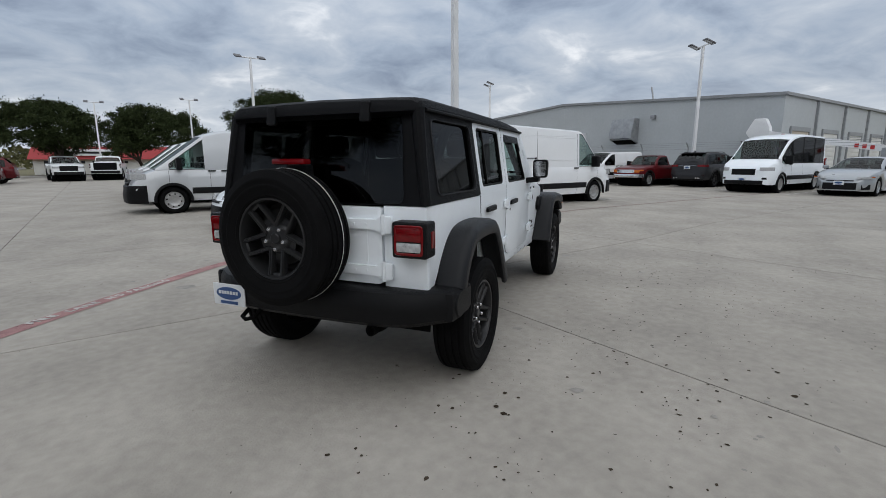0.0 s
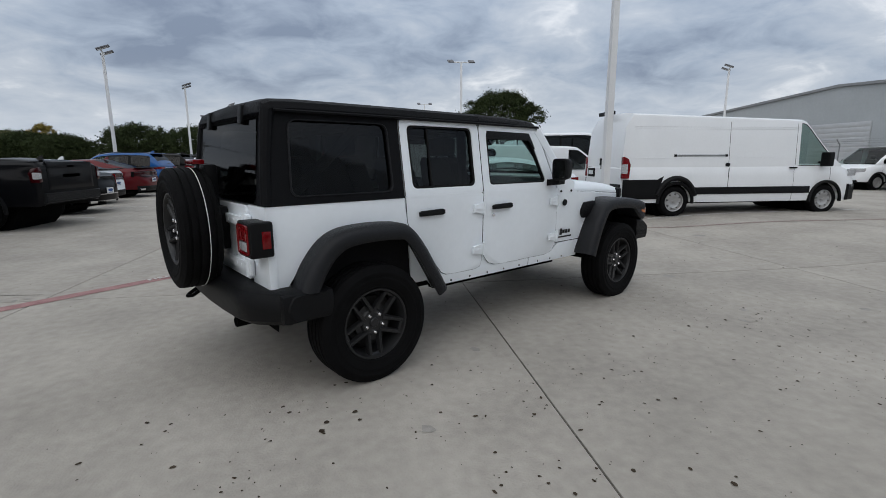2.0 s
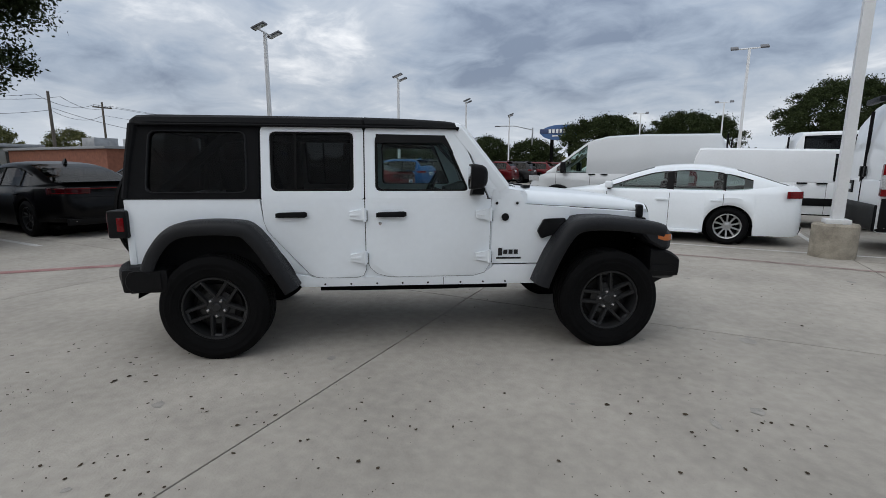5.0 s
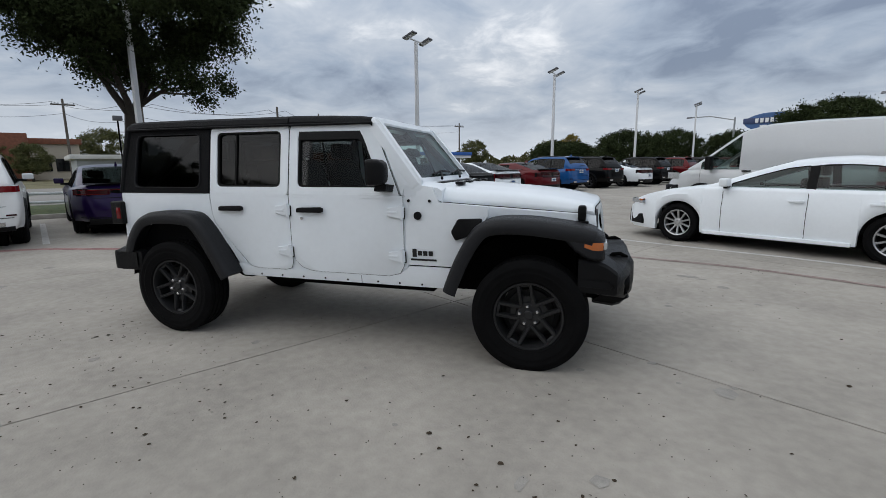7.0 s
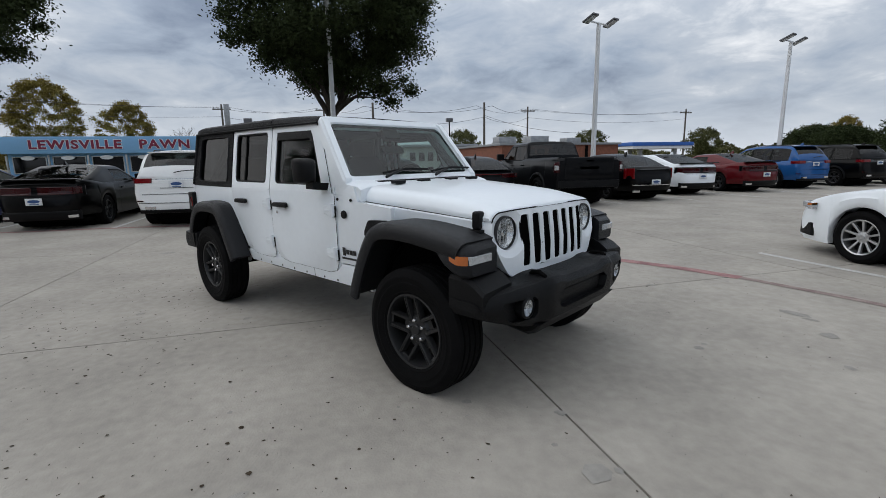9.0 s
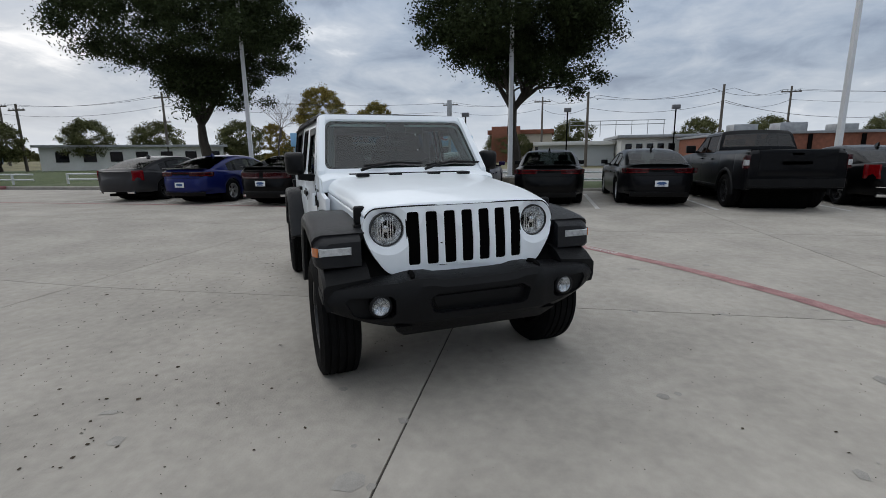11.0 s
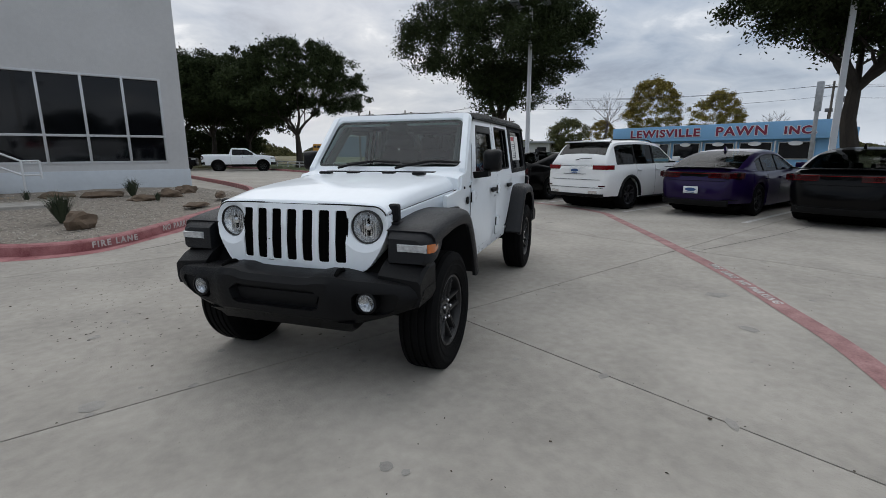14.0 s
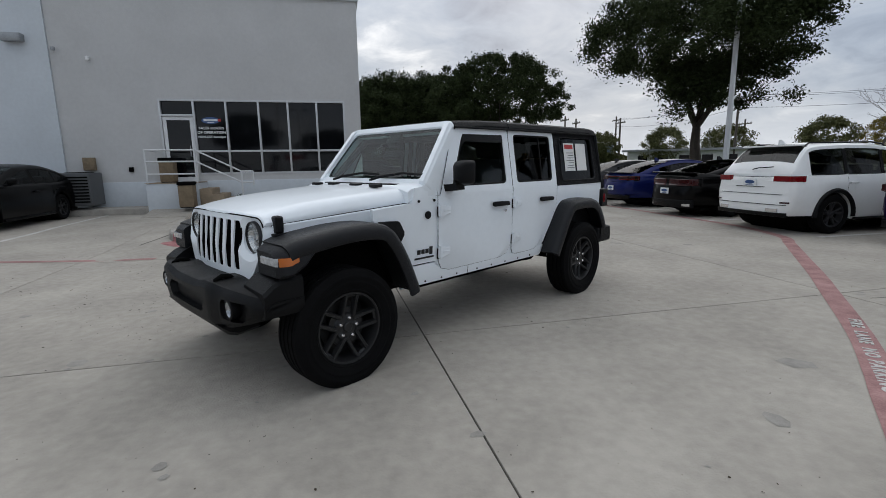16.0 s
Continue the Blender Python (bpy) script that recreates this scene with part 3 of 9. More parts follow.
blots = bm_join(scraps(26, 0.05, clustered(4.2, 1.6, 2.6, 1.6, 40), 0.0006), scraps(22, 0.05, clustered(3.5, 7.2, 2.8, 1.6, 46), 0.0006), scraps(20, 0.08, clustered(1.0, 8.0, 5, 5, 40), 0.0006))
blots = bm_join(blots, scraps(60, 0.035, clustered(3.0, 3.0, 3.5, 3.5, 60), 0.0006), scraps(70, 0.11, clustered(2.0, 3.0, 6, 6, 80), 0.0006))
single("ground_stains", blots, STAIN, "faint grey drip stains on the concrete", "stain", kind="stuff")

# ---- wheels and the common vehicles ------------------------------------------
def tyre_mesh(R, w, rim_r, tread=True, material=RUBBER):
    prof = [(rim_r, -w * 0.42), (rim_r + 0.02, -w * 0.47), ((R + rim_r) / 2, -w * 0.52), (R - 0.035, -w * 0.49), (R - 0.008, -w * 0.40),
            (R, -w * 0.30), (R, -w * 0.19), (R - 0.010, -w * 0.175), (R - 0.010, -w * 0.135), (R, -w * 0.12), (R, w * 0.12), (R - 0.010, w * 0.135), (R - 0.010, w * 0.175), (R, w * 0.19),
            (R, w * 0.30), (R - 0.008, w * 0.40), (R - 0.035, w * 0.49), ((R + rim_r) / 2, w * 0.52), (rim_r + 0.02, w * 0.47), (rim_r, w * 0.42)]
    return mesh_of("tyre", bm_lathe(prof, 44), material, 30)


def rim_mesh(rim_r, w, spokes, material, split=False, depth=0.045):
    """A wheel seen from its +y side: barrel, lip, dark well and spokes."""
    y = w * 0.40
    barrel = bm_lathe([(rim_r + 0.004, -y), (rim_r + 0.004, y), (rim_r - 0.004, y + 0.004), (rim_r - 0.018, y - 0.004), (rim_r - 0.022, y - 0.03), (rim_r - 0.03, -y)], 40)
    hub = bm_lathe([(0.001, y - depth + 0.022), (0.028, y - depth + 0.022), (0.036, y - depth + 0.012), (0.075, y - depth + 0.004), (0.085, y - depth - 0.03), (0.001, y - depth - 0.03)], 24)
    bars = [barrel, hub]
    if material.name == "pressed_steel_wheel":      # a dished disc with round holes and a capped hub
        disc = bm_lathe([(rim_r - 0.006, y - 0.05), (rim_r * 0.86, y - 0.022), (rim_r * 0.62, y - 0.016), (rim_r * 0.46, y - 0.034), (0.001, y - 0.036), (0.001, y - 0.06), (rim_r - 0.006, y - 0.075)], 40)
        holes = [bm_lathe([(0.001, y - 0.2), (0.024, y - 0.2), (0.024, y + 0.1), (0.001, y + 0.1)], 12, "y", (rim_r * 0.74 * math.cos(a), 0, rim_r * 0.74 * math.sin(a))) for a in np.arange(8) * math.pi / 4 + 0.2]
        lugs = [bm_lathe([(0.001, y - 0.02), (0.010, y - 0.022), (0.012, y - 0.05)], 6, "y", (0.055 * math.cos(a), 0, 0.055 * math.sin(a))) for a in np.arange(5) * 2 * math.pi / 5]
        return mesh_of("rim", bm_join(barrel, cut(disc, holes), bm_lathe([(0.001, y - 0.015), (0.026, y - 0.016), (0.032, y - 0.045)], 16), *lugs), material, 30)
    for k in range(spokes):
        a = 2 * math.pi * k / spokes + math.pi / 2
        for off in ((-0.16, 0.16) if split else (0.0,)):
            b = bmesh.new()
            w0, w1 = (0.016, 0.015) if split else (0.032, 0.022) if spokes < 9 else (0.011, 0.015)
            r0, r1 = 0.05, rim_r - 0.012
            d = Vector((math.cos(a + off * 0.3), 0, math.sin(a + off * 0.3)))
            e = Vector((math.cos(a + off * 1.25), 0, math.sin(a + off * 1.25)))
            s0, s1 = Vector((-d.z, 0, d.x)) * w0, Vector((-e.z, 0, e.x)) * w1
            ring = []
            for p, s, yy in ((d * r0, s0, y - depth + 0.004), (e * r1, s1, y - 0.010)):
                ring.append([p - s * 1.25 + Vector((0, yy - 0.034, 0)), p + s * 1.25 + Vector((0, yy - 0.034, 0)), p + s + Vector((0, yy - 0.004, 0)), p + s * 0.7 + Vector((0, yy, 0)), p - s * 0.7 + Vector((0, yy, 0)), p - s + Vector((0, yy - 0.004, 0))])
            b.free()
            bars.append(bm_loft(ring))
    return mesh_of("rim", bm_join(*bars), material, 30)


def well_mesh(rim_r, w):
    return mesh_of("brake_disc", bm_lathe([(0.001, w * 0.1), (rim_r * 0.72, w * 0.1), (rim_r * 0.72, w * 0.02), (rim_r - 0.03, -w * 0.1), (rim_r - 0.03, -w * 0.3), (0.001, -w * 0.3)], 28), UNDER)


WHEELS = {}


def wheel_set(R, w, rim_r, spokes, rim_mat, split=False):
    key = (R, w, rim_r, spokes, rim_mat.name, split)
    if key not in WHEELS:
        WHEELS[key] = (tyre_mesh(R, w, rim_r), rim_mesh(rim_r, w, spokes, rim_mat, split), well_mesh(rim_r, w))
    return WHEELS[key]


def add_wheel(owner, meshes, x, y, z, side):
    """A wheel as a part with its tyre, rim and brake disc under it."""
    tyre, rim, disc = meshes
    hub = new("wheel", tyre)
    hub.parent = owner
    hub.matrix_basis = pose(x, y, z, 0, 0, 0 if side > 0 else 180)
    for name, me in (("rim", rim), ("brake_disc", disc)):
        o = new(name, me)
        o.parent = hub
    return hub


def smooth_table(table, x):
    """A table read with soft corners."""
    return (lerp_list(table, x - 0.09) + 2 * lerp_list(table, x) + lerp_list(table, x + 0.09)) / 4


def vehicle(name, label, category, m, colour, s, group=""):
    """A car, van or pickup from its numbers. Local x points ahead from the rear axle, y to the left, z up from the ground."""
    car = thing(name, label, category, m, group)
    wb, fo, ro, W, R = s["wb"], s["fo"], s["ro"], s["W"], s["R"]
    xf, xr, sill, belt = wb + fo, -ro, s.get("sill", 0.24), s["belt"]
    top, arch = s["top"], s.get("arch", R + 0.055)
    bumper = s.get("bumper_z", sill + 0.02)
    cab = s["cab"]
    cA, cR, cS, cC = cab
    open_bed = s.get("bed")
    xs = set(np.linspace(xr, xf, 64).round(3)) | {xf - 0.03, xf - 0.1, xr + 0.03, xr + 0.1, round(cA[0], 3), round(cC[0], 3)}
    for c in (0, wb):
        xs |= {round(c + arch * math.cos(a), 3) for a in np.linspace(0, math.pi, 17)} | {round(c + arch + 0.002, 3), round(c - arch - 0.002, 3)}
    if open_bed:
        xs |= {open_bed[0], open_bed[1]}
    xs = sorted(x for x in xs if xr <= x <= xf)
    nose, tail, run, trail = s.get("nose", 0.16), s.get("tail", 0.12), s.get("nose_len", 0.75), s.get("tail_len", 0.55)

    def half(x):
        w = W
        u, v = xf - x, x - xr
        if u < run:
            w -= nose * (1 - u / run) ** 2.2
        if v < trail:
            w -= tail * (1 - v / trail) ** 2.2
        w += s.get("hip", 0.0) * math.exp(-((x - 0.02) / 0.42) ** 2)
        return w

    def low(x):
        z = sill
        if x > wb + arch or x < -arch:
            z = bumper
        for c in (0, wb):
            d = abs(x - c)
            if d <= arch:
                z = max(z, R * 0.98 + math.sqrt(max(arch * arch - d * d, 0)))
        return z

    def section(x):
        w, z1 = half(x), smooth_table(top, x)
        z0 = low(x)
        u = min(xf - x, x - xr)
        if u < 0.1:
            k = 1 - u / 0.1
            z1, z0, w = z1 - 0.05 * k * k, z0 + 0.03 * k * k, w - 0.03 * k * k
        zs = min(z1 - 0.035, belt - 0.01)
        z0 = min(z0, zs - 0.05)
        h = zs - z0
        crease = s.get("crease", 0.012)
        tuck = s.get("tuck", 0.07) * min(1.0, max(0.0, max(x - wb - arch, -arch - x)) / 0.25)
        return [(w - 0.12 - tuck, z0 + 0.01), (w - 0.035 - tuck, z0), (w - 0.015 - 0.7 * tuck, z0 + 0.10 * h), (w - 0.004 - 0.15 * tuck, z0 + 0.35 * h), (w, z0 + 0.62 * h), (w - crease, z0 + 0.74 * h), (w - 0.03, zs - 0.02), (w - 0.055, zs + 0.35 * (z1 - zs)), (w - 0.13, z1 - 0.010), (w * 0.55, z1 + 0.006), (0, z1 + 0.012)]

    body = bmesh.new()
    rows = []
    for x in xs:
        sec = section(x)
        rows.append([body.verts.new((x, y, z)) for y, z in sec] + [body.verts.new((x, -y, z)) for y, z in sec[-2::-1]])
    n = len(rows[0])
    for k, (a, b) in enumerate(zip(rows, rows[1:])):
        xm = (xs[k] + xs[k + 1]) / 2
        for i in range(n - 1):
            inner = 8 <= i <= n - 10
            if inner and (cC[0] < xm < cA[0] or (open_bed and open_bed[0] < xm < open_bed[1])):
                continue
            body.faces.new((a[i], b[i], b[i + 1], a[i + 1]))
    def swell(k, y, z):
        """How far the nose or tail stands out, by height and across."""
        h = half(xf if k == "front" else xr) - 0.03
        t = min(abs(y) / h, 1.0)
        return s.get(k + "_crown", 0.05) * (1 - t ** 3) + lerp_list(s.get(k + "_profile", [(0.2, -0.03), (0.32, 0.03), (0.60, 0.035), (0.66, 0.005), (0.9, -0.005), (1.2, -0.01)]), z) * (1 - t ** 6)

    def surface_x(k, y, z):
        """The body's skin at the nose or tail, wrapping round the corners."""
        e, out, edge_, r = (xf, 1, nose, run) if k == "front" else (xr, -1, tail, trail)
        h = half(e) - 0.03
        if abs(y) <= h:
            return e + out * swell(k, y, z)
        gap = min(max(W - 0.012 - abs(y), 0.0) / (edge_ + 0.018), 1.0)
        return e - out * min(0.30 if k == "front" else 0.20, r * (1 - gap ** (1 / 2.2)) * 0.9)

    for ring, k in ((rows[0], "rear"), (rows[-1], "front")):
        e, out = (xr, -1) if k == "rear" else (xf, 1)
        cols = [-0.95, -0.85, -0.65, -0.4, 0, 0.4, 0.65, 0.85, 0.95]
        grid = []
        for i in range(9):
            lv, rv = ring[i], ring[n - 1 - i]
            grid.append([rv] + [body.verts.new((e + out * swell(k, lv.co.y * t, lv.co.z), lv.co.y * t, lv.co.z)) for t in cols] + [lv])
        for p, q in zip(grid, grid[1:]):
            for i in range(len(p) - 1):
                body.faces.new((p[i], p[i + 1], q[i + 1], q[i]))
        body.faces.new(grid[-1] + [ring[9], ring[10], ring[11]])
        body.faces.new(grid[0])
    bmesh.ops.triangulate(body, faces=[f for f in body.faces if len(f.verts) > 4])
    part("body", body, colour, car, angle=38)

    # underside, wheel houses and cabin floor
    under = bm_join(bm_box(xr + 0.35, xf - 0.45, -W + 0.22, W - 0.22, sill - 0.04, sill + 0.04), *[bm_lathe([(0.001, -W + 0.32), (arch + 0.02, -W + 0.32), (arch + 0.02, W - 0.32), (0.001, W - 0.32)], 20, centre=(c, 0, R)) for c in (0, wb)])
    part("underbody", under, UNDER, car)
    inside = [bm_box(cC[0] + 0.1, cA[0] - 0.1, -W + 0.2, W - 0.2, 0.36, min(belt - 0.35, 0.62))]
    if s.get("seats", True):
        seat_xs = [x for x in s.get("seat_x", (0.35 + wb * 0.42, 0.1 + wb * 0.1))]
        for sx in seat_xs:
            for sy in (-0.38, 0.38):
                inside.append(bm_box(sx - 0.1, sx + 0.42, sy - 0.25, sy + 0.25, belt - 0.55, belt - 0.33, 0.05))
                inside.append(bm_box(sx - 0.22, sx - 0.08, sy - 0.24, sy + 0.24, belt - 0.4, belt + 0.18, 0.05))
                inside.append(bm_box(sx - 0.25, sx - 0.13, sy - 0.12, sy + 0.12, belt + 0.2, belt + 0.36, 0.04))
        # an added dark partition hides the bright inside walls, so the windows look dark
        if s.get("cabin_darkener"):
            inside.append(bm_box(s["cabin_darkener"] - 0.03, s["cabin_darkener"], -W + 0.16, W - 0.16, 0.4, smooth_table(s.get("line") or [cC, cS, cR, cA], s["cabin_darkener"]) - 0.12))
        inside.append(bm_box(cA[0] - 0.55, cA[0] - 0.12, -W + 0.2, W - 0.2, belt - 0.25, belt - 0.01, 0.05))
    part("interior", bm_join(*inside), CABIN, car)
    if open_bed:
        part("bed_liner", bm_join(bm_box(open_bed[0] + 0.02, open_bed[1] - 0.02, -W + 0.13, W - 0.13, 0.75, 0.80), bm_box(open_bed[0] + 0.0, open_bed[1], -W + 0.11, -W + 0.14, 0.78, lerp_list(top, 0) - 0.02), bm_box(open_bed[0], open_bed[1], W - 0.14, W - 0.11, 0.78, lerp_list(top, 0) - 0.02)), TRIM, car)

    # the cabin: one set of ribs, its faces shared out to roof, pillars and panes
    tum, wins = s.get("tumble", 0.36), s["windows"]
    cx = {round(v, 3) for v in np.linspace(cC[0] + 0.001, cA[0] - 0.001, 26)} | {round(v, 3) for pair in wins for v in pair} | {round(cR[0], 3), round(cS[0], 3)}
    cx = sorted(v for v in cx if cC[0] < v < cA[0])
    line = s.get("line") or [cC, cS, cR, cA]

    def ribs(x):
        z1 = lerp_list(line, x) if s.get("hard") else smooth_table(line, x)
        z0 = belt - 0.03
        h = max(z1 - z0, 0.012)
        k = min(1.0, h / 0.22)
        w0 = half(x) - s.get("inset", 0.085)
        def yy(z):
            return w0 - tum * max(0, z - belt) - s.get("pinch", 0.10) * max(0.0, (x - cR[0]) / max(cA[0] - cR[0], 0.01)) * max(0, z - belt)
        crown = s.get("crown", 0.03) * k
        return [(yy(z0), z0), (yy(z0 + 0.035 * k), z0 + 0.035 * k), (yy(z1 - 0.10 * k) , z1 - 0.10 * k), (yy(z1 - 0.04 * k) - 0.012, z1 - 0.035 * k), (yy(z1) - 0.075 * k, z1), (yy(z1) * 0.55, z1 + crown * 0.75), (0, z1 + crown)]

    groups = {}
    full = []
    for x in cx:
        r = ribs(x)
        full.append([(x, y, z) for y, z in r] + [(x, -y, z) for y, z in r[-2::-1]])

    def put(key, quad):
        groups.setdefault(key, []).append(quad)

    nn = len(full[0])
    for k in range(len(cx) - 1):
        xm = (cx[k] + cx[k + 1]) / 2
        win = next((q for q, (a, b) in enumerate(wins) if a <= xm <= b), None)
        for i in range(nn - 1):
            quad = (full[k][i], full[k + 1][i], full[k + 1][i + 1], full[k][i + 1])
            j = min(i, nn - 2 - i)
            if j == 1 and win is not None:
                put(("side_window", win, i < nn / 2), quad)
            elif j == 1 and min(a for a, b in wins) < xm < max(b for a, b in wins):
                put(("pillar", sum(b < xm for a, b in wins), i < nn / 2), quad)
            elif j >= 4 and xm > cR[0] and not s.get("blind_front"):
                put("windshield", quad)
            elif j >= 4 and xm < cS[0] and s.get("rear_glass", True) and s.get("rear_frame", (-9, 9))[0] < xm < s.get("rear_frame", (-9, 9))[1]:
                put("rear_window", quad)
            else:
                put("roof", quad)
    put("roof", tuple(full[0]))
    for key, quads in groups.items():
        bm, seen = bmesh.new(), {}
        for q in quads:
            vs = []
            for p in q:
                kk = tuple(round(c, 4) for c in p)
                if kk not in seen:
                    seen[kk] = bm.verts.new(p)
                if seen[kk] not in vs:
                    vs.append(seen[kk])
            if len(vs) >= 3:
                try:
                    bm.faces.new(vs)
                except ValueError:
                    pass
        if key[0] == "pillar":
            part("pillar", bm, s.get("pillar_mat", SEAL) or colour, car)
        elif key == "roof":
            part("roof", bm, s.get("roof_mat") or colour, car, angle=40)
        else:
            kind = key if isinstance(key, str) else key[0]
            pane = s.get("front_glass", CLEAR) if kind == "windshield" or (kind == "side_window" and wins[key[1]][1] >= s.get("clear_from", 9)) else s.get("glass", TINT)
            part(kind, bm, REAR_GLASS if kind == "rear_window" else pane, car)
    # black edges round the panes
    for sgn in (1, -1):
        for a, b in wins:
            mid = [x for x in cx if a - 1e-6 <= x <= b + 1e-6]
            lo = [Vector((x, sgn * (ribs(x)[1][0] + 0.004), ribs(x)[1][1])) for x in mid]
            hi = [Vector((x, sgn * (ribs(x)[2][0] + 0.004), ribs(x)[2][1])) for x in mid]
            part("window_trim", bm_tube(lo + hi[::-1], 0.009, 5), s.get("trim", SEAL), car)

    # lamps, grille, bumpers and plates
    for k in ("front", "rear"):
        out = 1 if k == "front" else -1
        for nm, x, y0, y1, z0, z1, thick, mtl, both in s.get(k, ()):
            mtl = mtl or colour
            for sgn in ((1, -1) if both else (1,)):
                a, b = (y0, y1) if sgn > 0 else (-y1, -y0)
                if nm == "spoiler":
                    part(nm, bm_box(x - thick / 2, x + thick / 2, a, b, z0, z1, 0.01), mtl, car)
                    continue
                if nm == "taillight" and y1 > W - 0.05 and tail < 0.05:      # upright lamp on a square corner
                    e_ = xr if k == "rear" else xf
                    h_ = z1 - z0
                    lamp = part(nm, bm_prism(rounded([(e_ - 0.016, z0), (e_ + 0.15, z0), (e_ + 0.175, z0 + 0.62 * h_), (e_ + 0.12, z0 + 0.90 * h_), (e_ + 0.02, z1), (e_ - 0.016, z1)], 0.02, 3), sgn * (W - 0.085), sgn * (W + 0.007), lambda u, v, d: (u, d, v), 0.006), mtl, car)
                    part("clear_lens", bm_prism(rounded([(e_ - 0.020, z0 + 0.22 * h_), (e_ + 0.105, z0 + 0.22 * h_), (e_ + 0.105, z0 + 0.66 * h_), (e_ - 0.020, z0 + 0.66 * h_)], 0.02, 3), sgn * (W - 0.07), sgn * (W + 0.010), lambda u, v, d: (u, d, v), 0.004), WHITE_LENS, lamp, "pale lower lens")
                    continue
                proud, rings = (0.06 if nm == "bumper" else max(0.010, min(0.045, thick * 0.25))), []
                flow = 0.5 - 0.5 * np.cos(np.linspace(0, math.pi, 15))
                if both:
                    flow = flow ** 0.8 if sgn > 0 else 1 - (1 - flow) ** 0.8
                for y in a + (b - a) * flow:
                    end = 0.5 if y in (a, b) else 1.0
                    levels = [(z0 + (z1 - z0) * q, e_) for q, e_ in ((0, 0.5), (0.06, 1), (0.25, 1), (0.5, 1), (0.75, 1), (0.94, 1), (1, 0.5))]
                    skin = [(surface_x(k, float(y), z) + out * proud * e_ * end, y, z) for z, e_ in levels]
                    rings.append([(surface_x(k, float(y), z0) - out * 0.04, y, z0)] + skin + [(surface_x(k, float(y), z1) - out * 0.04, y, z1)])
                part(nm, bm_loft(rings), mtl, car)
    if s.get("plate"):
        px, pz = s["plate"]
        px = surface_x("front" if px > 0 else "rear", 0, pz) + (0.02 if px > 0 else -0.012)
        pl = part("plate", bm_box(px - 0.012, px + 0.004, -0.155, 0.155, pz - 0.075, pz + 0.075, 0.004), PLATE, car, "white dealer plate")
        po = px + (0.020 if px > 0 else 0)
        part("print", bm_join(bm_loft([[Vector((po - 0.014 + d, 0.115 * math.cos(a), pz + 0.008 + 0.038 * math.sin(a))) for a in np.linspace(0, 2 * math.pi, 20, endpoint=False)] for d in (0, 0.004)]), bm_box(po - 0.015, po - 0.011, -0.09, 0.09, pz - 0.062, pz - 0.046)), PLATE_BLUE, pl)
    for sgn in (1, -1):   # mirrors and door handles
        mx, mz = s.get("mirror", (cA[0] - 0.35, belt + 0.06))
        wm = half(mx)
        big = s.get("mirror_size", (0.10, 0.20, 0.13))
        mi = part("mirror", bm_box(mx - big[0] / 2, mx + big[0] / 2, min(sgn * (wm - 0.02), sgn * (wm - 0.02 + big[1])), max(sgn * (wm - 0.02), sgn * (wm - 0.02 + big[1])), mz - big[2] / 2 + 0.05, mz + big[2] / 2 + 0.05, 0.035, 3), s.get("mirror_mat") or colour, car)
        part("mirror_stalk", bm_box(mx - 0.03, mx + 0.03, min(sgn * (wm - 0.12), sgn * (wm + 0.06)), max(sgn * (wm - 0.12), sgn * (wm + 0.06)), mz - 0.05, mz, 0.015), TRIM, mi)
        for hx in s.get("handles", ()):
            y = half(hx)
            part("door_handle", bm_box(hx - 0.10, hx + 0.10, min(sgn * (y - 0.02), sgn * (y + 0.022)), max(sgn * (y - 0.02), sgn * (y + 0.022)), belt - s.get("handle_drop", 0.15) - 0.018, belt - s.get("handle_drop", 0.15) + 0.018, 0.012), s.get("handle_mat") or colour, car)
        for gx in s.get("seams", ()):   # shut lines
            sec = section(gx)
            pts = [Vector((gx, sgn * (y + 0.0005), z)) for y, z in sec[1:7]]
            bm = bmesh.new()
            r0 = [bm.verts.new(p + Vector((-0.004, sgn * 0.0015, 0))) for p in pts]
            r1 = [bm.verts.new(p + Vector((0.004, sgn * 0.0015, 0))) for p in pts]
            for q in range(len(pts) - 1):
                bm.faces.new((r0[q], r0[q + 1], r1[q + 1], r1[q]))
            part("shut_line", bm, GAP, car)
    for sgn in (1, -1):
        if s.get("rails"):   # raised roof rails
            xa, xb, yr, zr = s["rails"]
            part("roof_rail", bm_tube([(xa, sgn * yr, zr - 0.03), (xa + 0.10, sgn * yr, zr + 0.03), (xb - 0.4, sgn * (yr + 0.01), zr + 0.045), (xb - 0.1, sgn * yr, zr + 0.01), (xb, sgn * yr, zr - 0.05)], 0.016, 7), s.get("rail_mat", TRIM), car)
    if s.get("fin"):
        part("aerial", bm_loft([[(s["fin"][0] - a, -w, s["fin"][1] + z), (s["fin"][0] + b, 0, s["fin"][1] + z), (s["fin"][0] - a, w, s["fin"][1] + z)] for a, b, w, z in ((0.08, 0.10, 0.03, -0.03), (0.08, 0.05, 0.02, 0.03), (0.09, -0.03, 0.008, 0.075))]), s.get("roof_mat") or colour, car, "small roof aerial fin")
    if s.get("wiper"):
        wx, wz = s["wiper"]
        part("rear_wiper", bm_tube([(wx, 0.05, wz), (wx - 0.02, -0.10, wz + 0.03), (wx - 0.01, -0.42, wz + 0.05)], 0.011, 6), TRIM, car)
